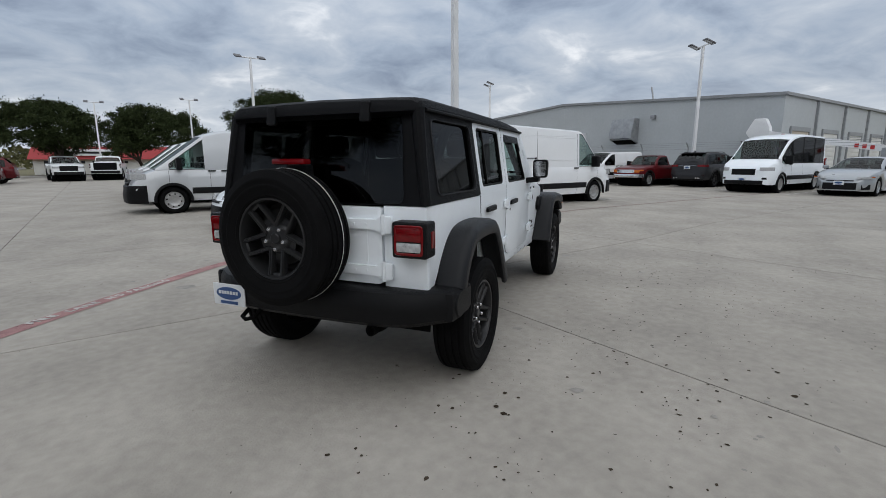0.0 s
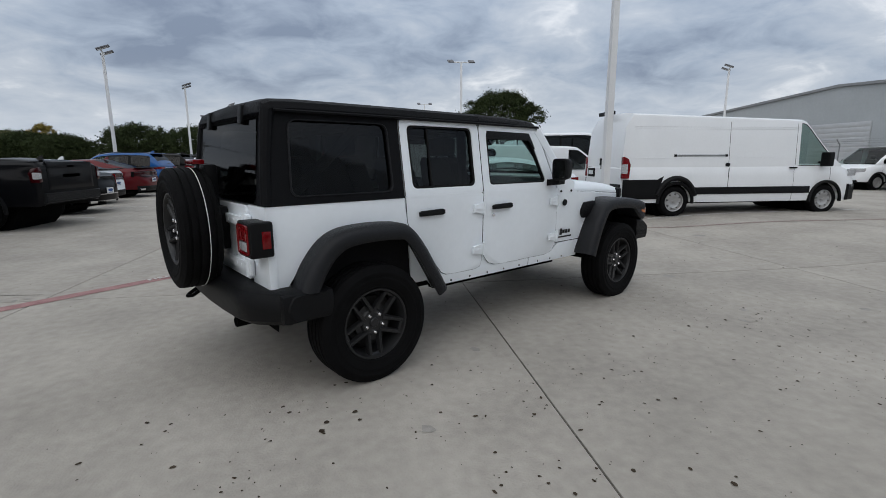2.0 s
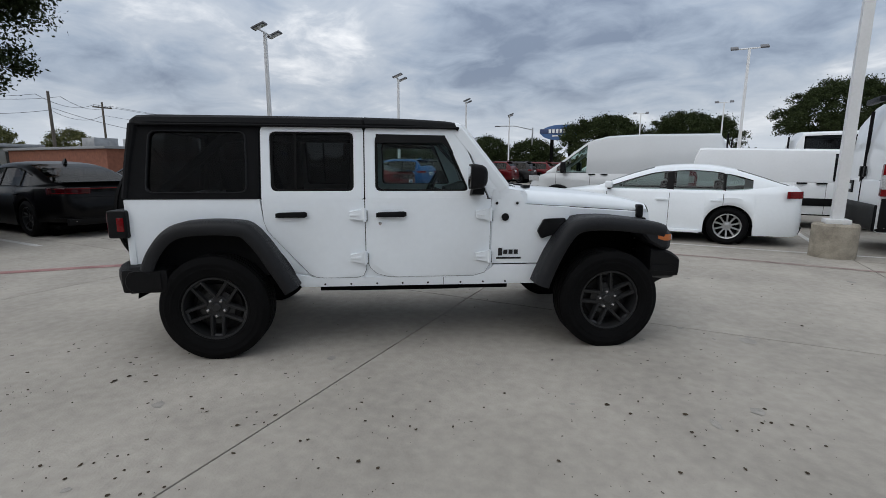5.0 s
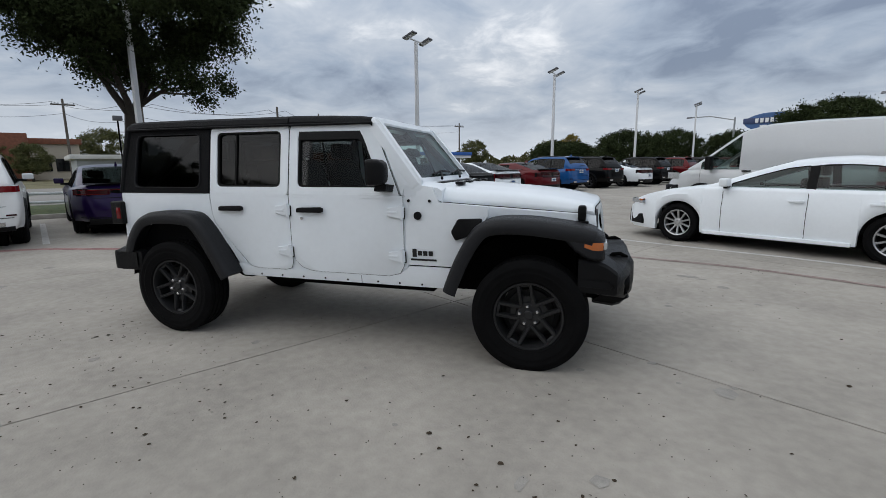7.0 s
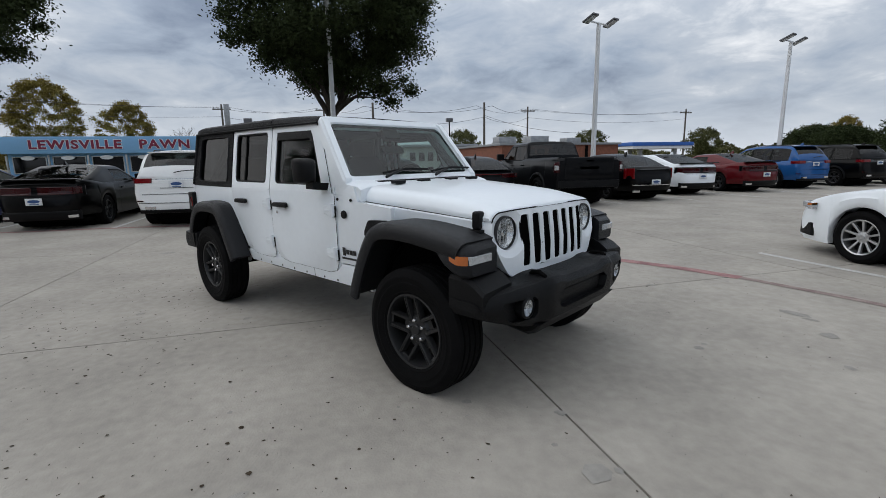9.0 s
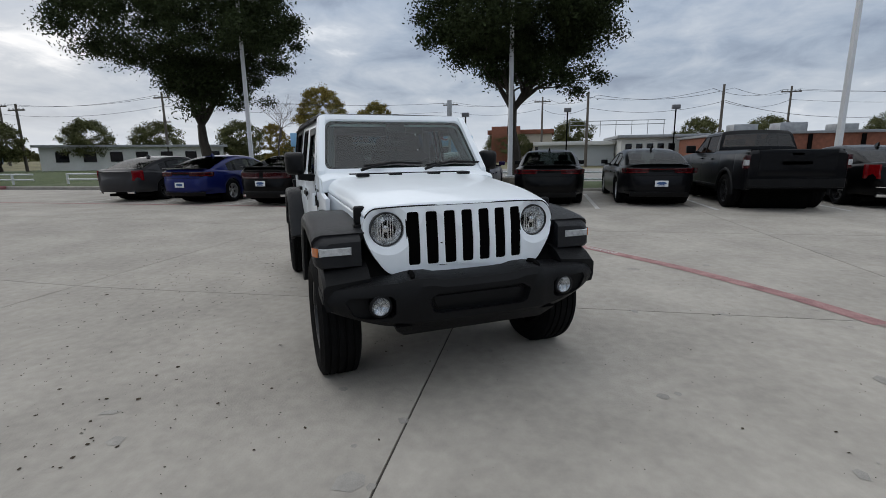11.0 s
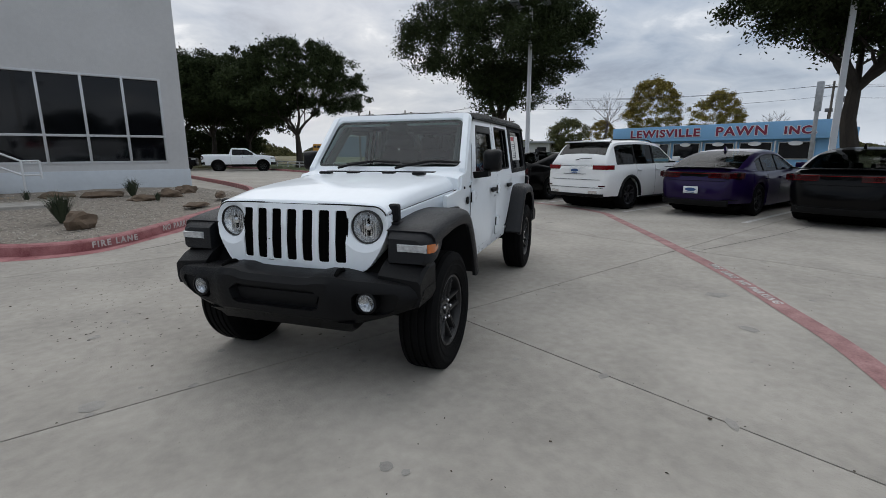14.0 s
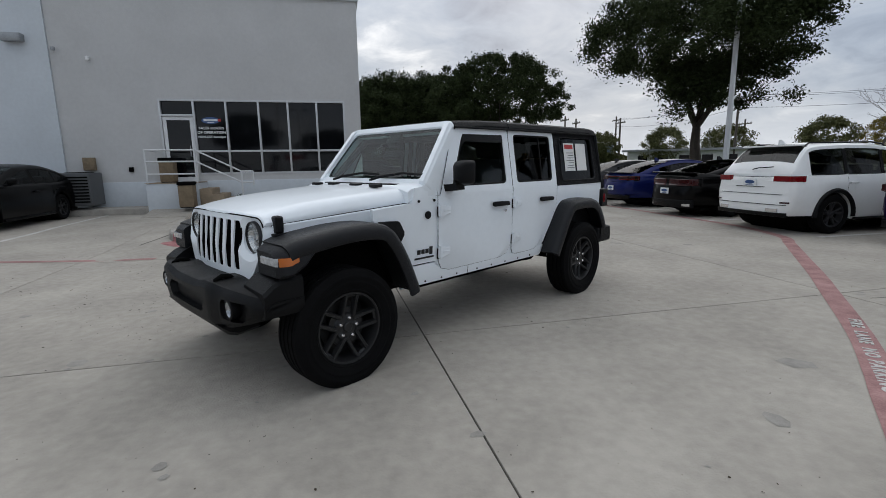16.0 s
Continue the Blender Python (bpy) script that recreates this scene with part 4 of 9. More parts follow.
    if s.get("cladding"):   # black sill and arch trim
        for sgn in (1, -1):
            bits = []
            for c in (0, wb):
                arc = [Vector((c + (arch + 0.03) * math.cos(a), 0, R + (arch + 0.03) * math.sin(a))) for a in np.linspace(-0.1, math.pi + 0.1, 20)]
                bits.append(bm_tube([Vector((p.x, sgn * (half(p.x) - 0.012), p.z)) for p in arc], 0.042, 6))
            za, zb = s.get("strip", (sill - 0.01, sill + s["cladding"]))
            bits.append(bm_box(arch + 0.05, wb - arch - 0.05, min(sgn * (W - 0.05), sgn * (W + 0.012)), max(sgn * (W - 0.05), sgn * (W + 0.012)), za, zb, 0.015))
            part("cladding", bm_join(*bits) if s.get("clad_mat", TRIM) else bits[-1], s.get("clad_mat", TRIM) or colour, car, "black plastic side trim" if s.get("clad_mat", TRIM) else "painted sill")
    ws = wheel_set(R, s.get("tw", 0.235), s.get("rim", R * 0.66), s.get("spokes", 5), s.get("rim_mat", RIM), s.get("split", False))
    for x in (0, wb):
        for sgn in (1, -1):
            add_wheel(car, ws, x, sgn * (W - 0.135), R, sgn)
    return car


def S(base, **over):
    return {**base, **over}


SALOON = dict(fin=(0.35, 1.462), rear_crown=0.12, tail=0.20, tail_len=0.85, hip=0.022, nose=0.24, bumper_z=0.31, wb=3.05, fo=0.95, ro=1.10, W=0.925, R=0.355, belt=0.98, sill=0.20, tw=0.25, split=True, rim_mat=RIM_DARK,
              top=[(4.0, 0.70), (3.9, 0.82), (3.3, 0.96), (2.5, 1.01), (0.0, 1.00), (-0.5, 1.055), (-1.0, 1.075), (-1.1, 1.03)],
              line=[(-0.80, 1.045), (-0.4, 1.21), (0.0, 1.34), (0.4, 1.42), (0.8, 1.455), (1.2, 1.45), (1.55, 1.41), (1.9, 1.28), (2.54, 0.99)], cab=((2.52, 1.00), (1.55, 1.42), (0.30, 1.42), (-0.78, 1.045)), windows=((1.20, 2.25), (0.28, 1.13), (-0.12, 0.22)), tumble=0.42, plate=(-1.105, 0.60),
              front=[("headlight", 3.97, 0.50, 0.86, 0.66, 0.78, 0.10, WHITE_LENS, True), ("grille", 3.985, -0.45, 0.45, 0.45, 0.70, 0.06, TRIM, False)],
              # the thin dark strip low on the bumper paints in a crease's shade
              rear_profile=[(0.2, -0.06), (0.30, 0.02), (0.40, 0.05), (0.70, 0.055), (0.78, 0.01), (0.84, -0.03), (1.0, -0.03), (1.08, 0.02), (1.2, 0.02)], rear=[("tail_panel", -1.105, -0.86, 0.86, 0.835, 0.985, 0.03, BLACK_PAINT, False), ("taillight", -1.105, 0.30, 0.90, 0.855, 0.975, 0.07, DARK_LENS, True), ("light_bar", -1.115, -0.84, 0.84, 0.950, 0.962, 0.10, RED_LENS, False), ("light_edge", -1.115, 0.34, 0.86, 0.868, 0.876, 0.25, RED_LENS, True), ("bumper_crease", -1.1, -0.82, 0.82, 0.395, 0.405, 0.05, GAP, False), ("shut_line", -1.1, -0.62, 0.62, 0.795, 0.802, 0.04, GAP, False), ("spoiler", -1.03, -0.72, 0.72, 1.072, 1.090, 0.16, BLACK_PAINT, False), ("diffuser", -1.10, -0.70, 0.70, 0.26, 0.38, 0.05, TRIM, False), ("exhaust_tip", -1.11, 0.52, 0.66, 0.315, 0.36, 0.04, CHROME, True)],
              handles=(1.2, 0.25), seams=(2.28, 1.16, 0.28), seat_x=(1.25, 0.35))
COUPE = S(SALOON, wb=2.95, W=0.94, top=[(3.9, 0.72), (3.8, 0.84), (3.2, 1.0), (2.4, 1.03), (0, 1.02), (-0.5, 1.10), (-1.05, 1.12), (-1.1, 1.05)], line=None, cab=((2.3, 1.03), (1.45, 1.40), (0.5, 1.42), (-0.72, 1.09)), windows=((0.75, 2.0),), belt=1.0, handles=(0.95,), seams=(2.05, 0.72), plate=(-1.105, 0.66),
          front=[("headlight", 3.86, 0.45, 0.80, 0.68, 0.80, 0.08, WHITE_LENS, True)],
          rear=[("tail_panel", -1.1, -0.84, 0.84, 0.78, 0.985, 0.03, BLACK_PAINT, False), ("taillight", -1.105, 0.06, 0.80, 0.80, 0.965, 0.07, DARK_LENS, True), ("shut_line", -1.1, -0.62, 0.62, 0.755, 0.762, 0.04, GAP, False), ("spoiler", -1.02, -0.78, 0.78, 1.11, 1.14, 0.2, BLACK_PAINT, False), ("diffuser", -1.10, -0.75, 0.75, 0.24, 0.44, 0.05, TRIM, False), ("exhaust_tip", -1.11, 0.55, 0.72, 0.28, 0.35, 0.06, CHROME, True)])
FAMILY = dict(wb=2.825, fo=0.98, ro=1.08, W=0.92, R=0.335, belt=0.945, sill=0.20, tw=0.215, spokes=10, rim_mat=RIM, rim=0.228, nose=0.28, nose_len=0.95, tuck=0.02, bumper_z=0.19, front_crown=0.10, tail=0.18, tail_len=0.8, crease=0.022, strip=(0.19, 0.25), cladding=0.05, clad_mat=None,
              front_profile=[(0.17, 0.03), (0.24, 0.05), (0.34, 0.04), (0.50, 0.03), (0.60, 0.00), (0.70, -0.06), (0.9, -0.12)], mirror_size=(0.13, 0.19, 0.13), top=[(3.8, 0.62), (3.74, 0.70), (3.62, 0.765), (3.4, 0.835), (3.15, 0.895), (2.8, 0.950), (2.5, 0.985), (2.3, 1.0), (0, 1.0), (-0.5, 1.05), (-0.85, 1.085), (-1.0, 1.08), (-1.08, 1.02)],
              cab=((2.42, 0.985), (1.30, 1.37), (-0.10, 1.36), (-0.88, 1.06)), line=[(-0.90, 1.055), (-0.5, 1.20), (-0.1, 1.335), (0.25, 1.405), (0.6, 1.43), (1.0, 1.415), (1.30, 1.375), (1.7, 1.25), (2.1, 1.10), (2.44, 0.975)],
              windows=((1.04, 2.02), (0.12, 0.93), (-0.34, 0.08)), tumble=0.40, plate=(-1.08, 0.72), clear_from=9, glass=HALF_TINT, front_glass=HALF_TINT,
              front=[("headlight", 3.66, 0.46, 0.895, 0.640, 0.715, 0.05, WHITE_LENS, True), ("turn_lamp", 3.6, 0.80, 0.902, 0.690, 0.722, 0.07, AMBER, True), ("lower_grille", 3.79, -0.50, 0.50, 0.26, 0.50, 0.06, TRIM, False), ("bumper_vent", 3.7, 0.62, 0.80, 0.26, 0.44, 0.04, TRIM, True), ("upper_grille", 3.785, -0.40, 0.40, 0.56, 0.60, 0.05, TRIM, False)],
              rear=[("taillight", -1.06, 0.38, 0.88, 0.86, 0.98, 0.06, RED_LENS, True), ("diffuser", -1.07, -0.6, 0.6, 0.22, 0.36, 0.05, TRIM, False)],
              handles=(1.12, 0.2), seams=(2.12, 0.985, 0.10), seat_x=(1.25, 0.3))
WAGON = dict(rails=(-0.45, 1.55, 0.56, 1.70), fin=(-0.35, 1.74), wiper=(-0.955, 1.235), rear_frame=(-0.84, -0.46), crown=0.045, rear_crown=0.06, rear_profile=[(0.3, -0.02), (0.42, 0.05), (0.70, 0.05), (0.76, 0.01), (1.1, -0.02), (1.3, -0.03)], wb=2.915, fo=0.88, ro=0.98, W=0.945, R=0.375, belt=1.13, sill=0.28, tw=0.26, split=True, rim_mat=GREY_PAINT, tail=0.07, bumper_z=0.36,
             top=[(3.79, 0.86), (3.7, 0.98), (3.1, 1.10), (2.35, 1.16), (0, 1.14), (-0.9, 1.14), (-0.98, 1.06)],
             line=[(-0.945, 1.13), (-0.86, 1.28), (-0.62, 1.60), (-0.52, 1.665), (-0.3, 1.695), (0.4, 1.72), (1.1, 1.705), (1.6, 1.635), (2.42, 1.13)], cab=((2.40, 1.14), (1.60, 1.64), (-0.44, 1.68), (-0.94, 1.13)), windows=((1.22, 2.05), (0.32, 1.14), (-0.55, 0.24)), tumble=0.28, clear_from=1.5, plate=(-0.985, 0.98),
             front=[("headlight", 3.74, 0.48, 0.86, 0.88, 0.98, 0.10, WHITE_LENS, True), ("grille", 3.78, -0.46, 0.46, 0.82, 0.98, 0.05, TRIM, False)],
             # thin dark strips paint in the shade of the bumper and gate recesses
             rear=[("taillight", -0.955, 0.50, 0.925, 1.01, 1.115, 0.05, RED_LENS, True), ("reflector", -0.985, 0.70, 0.84, 0.60, 0.63, 0.03, DARK_LENS, True), ("recess_line", -0.985, -0.80, 0.80, 0.565, 0.575, 0.02, GAP, False), ("gate_recess", -0.985, -0.34, 0.34, 0.895, 0.905, 0.02, GAP, False), ("lower_bumper", -0.985, -0.80, 0.80, 0.34, 0.42, 0.06, TRIM, False), ("exhaust_tip", -1.0, 0.45, 0.68, 0.43, 0.50, 0.07, CHROME, True), ("shut_line", -0.98, -0.72, 0.72, 0.76, 0.768, 0.04, GAP, False), ("spoiler", -0.60, -0.60, 0.60, 1.672, 1.70, 0.22, None, False), ("tailgate_trim", -0.985, -0.42, 0.42, 1.085, 1.10, 0.03, CHROME, False)],
             handles=(1.3, 0.38), seams=(2.15, 1.18, 0.25), seat_x=(1.35, 0.45), cladding=0.03)
PICKUP = dict(tuck=0.0, rear_crown=0.0, rear_profile=[(0.2, 0.0), (2.0, 0.0)], wb=3.67, fo=0.98, ro=1.22, W=1.02, R=0.41, belt=1.32, sill=0.48, tw=0.29, spokes=6, rim_mat=RIM_DARK, bumper_z=0.50, nose=0.12, tail=0.03, arch=0.50,
              top=[(4.65, 1.02), (4.55, 1.16), (3.8, 1.28), (2.95, 1.34), (1.2, 1.33), (1.0, 1.40), (-1.1, 1.41), (-1.22, 1.36)], bed=(-1.14, 0.86), clear_from=9,
              cab=((3.02, 1.33), (2.25, 1.86), (1.02, 1.88), (0.90, 1.36)), windows=((1.98, 2.75), (1.12, 1.88)), tumble=0.22, plate=(-1.30, 0.66),
              front=[("headlight", 4.58, 0.55, 0.94, 0.98, 1.12, 0.10, WHITE_LENS, True), ("grille", 4.63, -0.55, 0.55, 0.78, 1.16, 0.07, TRIM, False), ("bumper", 4.66, -0.9, 0.9, 0.5, 0.72, 0.14, TRIM, False)],
              rear=[("taillight", -1.215, 0.80, 0.985, 0.98, 1.28, 0.07, DARK_LENS, True), ("tailgate", -1.225, -0.76, 0.76, 0.82, 1.38, 0.04, GRAPHITE, False), ("step_bumper", -1.27, -0.95, 0.95, 0.56, 0.76, 0.18, TRIM, False), ("badge_bar", -1.25, -0.30, 0.30, 1.06, 1.14, 0.02, TRIM, False), ("gate_handle", -1.25, -0.12, 0.12, 1.27, 1.32, 0.03, TRIM, False)],
              handles=(1.95, 1.1), seams=(2.9, 1.92, 1.0), seat_x=(1.95, 1.25), cladding=0.05, mirror_size=(0.12, 0.26, 0.22), mirror_mat=TRIM)
VAN = dict(inset=0.035, strip=(0.53, 0.70), tuck=0.0, rear_crown=0.015, front_crown=0.10, rear_profile=[(0.2, 0.0), (3.0, 0.0)], wb=4.04, fo=0.95, ro=1.0, W=1.02, R=0.36, belt=1.20, sill=0.34, tw=0.225, spokes=10, rim_mat=STEEL_WHEEL, nose=0.14, tail=0.03, bumper_z=0.34, cabin_darkener=2.95, seat_x=(3.3,), blind_front=False, rear_glass=False,
           top=[(4.99, 0.80), (4.9, 0.95), (4.55, 1.16), (4.2, 1.24), (-0.9, 1.24), (-1.0, 1.20)], hard=False,
           cab=((4.42, 1.20), (3.35, 2.34), (-0.95, 2.46), (-0.99, 1.20)), windows=((3.22, 4.08),), tumble=0.055, crown=0.05, pinch=0.12, clear_from=3, front_glass=CLEAR,
           front=[("headlight", 4.70, 0.60, 0.97, 0.94, 1.10, 0.06, WHITE_LENS, True), ("bumper", 4.96, -0.99, 0.99, 0.34, 0.74, 0.14, TRIM, False), ("grille", 4.97, -0.5, 0.5, 0.72, 0.84, 0.05, TRIM, False)],
           rear=[("taillight", -0.985, 0.93, 1.006, 0.92, 1.42, 0.06, RED_LENS, True), ("rear_bumper", -1.03, -1.0, 1.0, 0.36, 0.78, 0.12, TRIM, False), ("door_gap", -1.003, -0.008, 0.008, 0.6, 2.3, 0.02, GAP, False), ("door_latch", -1.02, 0.06, 0.10, 1.12, 1.22, 0.03, TRIM, False)],
           handles=(3.05,), handle_mat=TRIM, handle_drop=0.05, seams=(4.1, 3.1), cladding=0.28, mirror=(3.85, 1.30), mirror_size=(0.14, 0.26, 0.34), mirror_mat=TRIM, trim=SEAL)

# ---- the white off-road SUV, the subject -----------------------------------------------
JEEP = pose(1.534, 2.999, 0.008, 0, 0, 32.7)
suv = thing("off_road_suv", "white four-door off-road SUV with black hardtop, flares and spare wheel", "SUV", JEEP)
BELT, SIDE = 1.185, 0.743


def lean(z):
    """How far out the body's side stands at a height: upright to the belt, leaning in above it, tucked in at the sill."""
    if z > BELT:
        return SIDE - (z - BELT) * 0.150
    return SIDE - 0.028 * max(0.0, (0.95 - z) / 0.45) ** 1.6


def left(u, v, d):
    return (u, lean(v) + d, v)


def right(u, v, d):
    return (u, -lean(v) - d, v)


SIDES = (left, right)


def arc(cx, cz, r, a0, a1, n):
    return [(cx + r * math.cos(radians(a)), cz + r * math.sin(radians(a))) for a in np.linspace(a0, a1, n)]


def bm_pane(poly, d, place):
    """A single sheet of glass."""
    bm = bmesh.new()
    bm.faces.new([bm.verts.new(place(u, v, d)) for u, v in poly])
    bmesh.ops.triangulate(bm, faces=bm.faces[:])
    return bm


def panel(name, poly, label="", material=WHITE, d0=-0.03, d1=0.0, bevel=0.006, owner=None, parts=SIDES):
    made = []
    for place in parts:
        made.append(part(name, bm_prism(poly, d0, d1, place, bevel), material, owner or suv, label))
    return made


# the tub's sides behind, between and before the doors
panel("rear_quarter", [(-0.615, 0.70), (-0.615, BELT), (0.335, BELT), (0.345, 1.02), (0.37, 0.95), (0.50, 0.80), (0.66, 0.60)] + arc(0, 0.40, 0.600, 22, 148, 22) + [(-0.50, 0.70)])
panel("sill", [(0.60, 0.500), (0.52, 0.60), (0.665, 0.596), (0.80, 0.568), (1.96, 0.568), (2.05, 0.60), (2.10, 0.66), (2.48, 0.66), (2.44, 0.500)], bevel=0.008)
panel("cowl_side", [(2.078, 0.67), (2.078, 1.262), (2.30, 1.25), (2.34, 1.135), (2.70, 1.120), (2.70, 1.04), (2.63, 0.95), (2.50, 0.67)])
panel("sill_seam", [(1.70, 0.502), (1.70, 0.566), (1.704, 0.566), (1.704, 0.502)], material=GAP, d0=0.0, d1=0.0012, bevel=0)
for u in (0.78, 0.98, 1.18, 1.38, 1.58, 1.84, 2.02, 2.2):
    panel("sill_bolt", arc(u, 0.522, 0.008, 0, 315, 8), material=TRIM, d0=-0.002, d1=0.003, bevel=0)

panel("body_side", [(0.40, 0.56), (0.36, 1.18), (2.09, 1.18), (2.09, 0.56)], d0=-0.036, d1=-0.008, bevel=0)
panel("body_side", [(0.30, 1.18), (0.30, 1.72), (0.37, 1.72), (0.37, 1.18)], material=SEAL, d0=-0.04, d1=-0.012, bevel=0)
panel("body_side", [(1.07, 1.18), (1.07, 1.72), (1.135, 1.72), (1.135, 1.18)], material=SEAL, d0=-0.04, d1=-0.012, bevel=0)

VENT = [(2.440, 0.935), (2.490, 1.026), (2.66, 1.034), (2.66, 0.95), (2.55, 0.90), (2.472, 0.872)]
# doors: panel, upper frame, pane, seal, handle, hinges
def door_(poly, frame_o, frame_i, handle_x, hinge_x, pane_mat, place, sgn, front):
    d = part("front_door" if front else "rear_door", bm_prism(poly, -0.03, 0.004, place, 0.004), WHITE, suv)
    o, i = rounded(frame_o, [0.02, 0.02, 0.05, 0.05], 4), rounded(frame_i, 0.045, 4)
    part("window_frame", bm_ring(o, i, -0.035, 0.004, place, 0.005), WHITE, d)
    part("seal", bm_ring([Vector(p) for p in i], [Vector(p) + (Vector((sum(q[0] for q in i) / len(i), sum(q[1] for q in i) / len(i))) - Vector(p)).normalized() * 0.022 for p in i], -0.03, -0.002, place, 0.004), SEAL, d)
    part("pane", bm_pane(i, -0.020, place), pane_mat, d)
    outline_ = [Vector(place(u, v, 0.0005)) for u, v in poly]
    part("door_gap", bm_tube(outline_, 0.0024, 5), SHUT, d)
    part("door_gap", bm_tube([Vector(place(u, v, 0.0005)) for u, v in list(o[8:]) + list(o[:2])], 0.0024, 5), SHUT, d)
    part("belt_strip", bm_prism([(poly[0][0] + 0.004, BELT - 0.022), (poly[-1][0] - 0.004, BELT - 0.022), (o[5][0] - 0.012, BELT + 0.020), (o[0][0] + 0.004, BELT + 0.020)], -0.03, 0.0046, place), WHITE, d)
    # handle: a black bar over a shallow cup
    y = lambda v: place(handle_x, v, 0)[1]
    cup = part("handle_cup", bm_prism(rounded([(handle_x - 0.075, 1.035), (handle_x + 0.075, 1.035), (handle_x + 0.075, 1.105), (handle_x - 0.075, 1.105)], 0.03, 4), 0.003, 0.006, place), WHITE, d)
    bar = [(handle_x - 0.115, 1.048), (handle_x + 0.095, 1.048), (handle_x + 0.115, 1.056), (handle_x + 0.115, 1.084), (handle_x + 0.095, 1.092), (handle_x - 0.095, 1.086), (handle_x - 0.115, 1.078)]
    part("door_handle", bm_prism(bar, 0.012, 0.036, place, 0.008), TRIM, d, "black bar handle")
    if front:
        part("door_lock", bm_prism(arc(handle_x - 0.085, 1.000, 0.013, 0, 330, 12), 0.003, 0.010, place, 0.002), BRUSHED, d)
    for hz in (1.065, 0.735):
        h = [(hinge_x - 0.10, hz - 0.030), (hinge_x - 0.015, hz - 0.042), (hinge_x + 0.030, hz - 0.042), (hinge_x + 0.030, hz + 0.042), (hinge_x - 0.015, hz + 0.042), (hinge_x - 0.10, hz + 0.030)]
        hin = part("door_hinge", bm_prism(h, 0.003, 0.022, place, 0.006), WHITE, d, "white bolted hinge")
        part("hinge_pin", bm_tube([Vector(place(hinge_x + 0.012, hz - 0.052, 0.020)), Vector(place(hinge_x + 0.012, hz + 0.052, 0.020))], 0.013, 8), WHITE, hin)
        # a black plate stands in for the shade beside the hinge pin
        part("hinge_shade", bm_prism([(hinge_x + 0.020, hz - 0.050), (hinge_x + 0.034, hz - 0.050), (hinge_x + 0.034, hz + 0.034), (hinge_x + 0.020, hz + 0.034)], 0.001, 0.012, place), SEAL, hin)
        part("rib", bm_prism([(hinge_x - 0.095, hz - 0.006), (hinge_x - 0.02, hz - 0.010), (hinge_x - 0.02, hz + 0.010), (hinge_x - 0.095, hz + 0.006)], 0.02, 0.027, place, 0.002), WHITE, hin)
        for bu in (-0.075, -0.045):
            part("bolt", bm_prism(arc(hinge_x + bu, hz, 0.009, 0, 300, 6), 0.020, 0.026, place), WHITE, hin)
    return d


REAR_DOOR = [(0.343, BELT - 0.003), (0.353, 1.02), (0.378, 0.945), (0.508, 0.795), (0.672, 0.605), (0.72, 0.580), (0.80, 0.575), (1.03, 0.575), (1.08, 0.59), (1.0985, 0.635), (1.0985, BELT - 0.003)]
FRONT_DOOR = [(1.1035, BELT - 0.003), (1.1035, 0.72), (1.132, 0.655), (1.180, 0.605), (1.26, 0.580), (1.35, 0.575), (1.94, 0.575), (2.03, 0.60), (2.065, 0.66), (2.070, BELT - 0.003)]
for place, sgn in ((left, 1), (right, -1)):
    door_(REAR_DOOR, [(0.343, BELT), (1.0985, BELT), (1.0985, 1.725), (0.343, 1.725)], [(0.415, 1.243), (1.022, 1.243), (1.022, 1.678), (0.408, 1.678)], 0.56, 1.085, TINT, place, sgn, False)
    door_(FRONT_DOOR, [(1.1035, BELT), (2.045, BELT), (1.815, 1.722), (1.1035, 1.725)], [(1.182, 1.243), (1.900, 1.243), (1.718, 1.655), (1.182, 1.662)], 1.30, 2.05, CLEAR, place, sgn, True)
    part("rain_guard", bm_prism([(1.19, 1.60), (1.19, 1.668), (1.712, 1.662), (1.78, 1.53), (1.765, 1.53), (1.700, 1.605)], -0.008, 0.006, place, 0.003), TRIM, suv, "smoked wind deflector")
    part("divider", bm_prism([(0.585, 1.25), (0.60, 1.25), (0.60, 1.675), (0.585, 1.675)], -0.020, -0.008, place), SEAL, suv)
    # round black cap and studs on the cowl
    part("cowl_cap", bm_prism(arc(2.183, 1.042, 0.030, 0, 345, 20), -0.002, 0.010, place, 0.004), TRIM, suv, "round black cap")
    for u, v in ((2.115, 1.150), (2.275, 1.150)):
        part("stud", bm_prism(arc(u, v, 0.011, 0, 330, 12), 0.0, 0.010, place, 0.003), TRIM, suv)
    # badge as plain bars
    def mark(u0, u1, v0, v1):
        return bm_prism([(u0, v0), (u1, v0), (u1, v1), (u0, v1)], 0.0, 0.003, place)
    part("badge", bm_join(*[mark(2.135 + k * 0.042, 2.135 + k * 0.042 + 0.032, 0.735 + (0.012 if k else 0), 0.782 + (0 if k else 0.014)) for k in range(4)]), INK, suv, "black badge shapes")
    part("badge", mark(2.12, 2.32, 0.708, 0.722), INK, suv, "small black script line")
    # fender vent: black wedge behind the flare
    part("fender_vent", bm_prism(rounded(VENT, 0.012, 3), -0.004, 0.030, place, 0.005), TRIM, suv, "black louvred fender vent")

panel("a_pillar", [(2.056, 1.187), (1.824, 1.722), (1.832, 1.750), (1.862, 1.738), (2.208, 1.30), (2.208, 1.256), (2.074, 1.256), (2.074, 1.187)], d0=-0.05, d1=0.003)

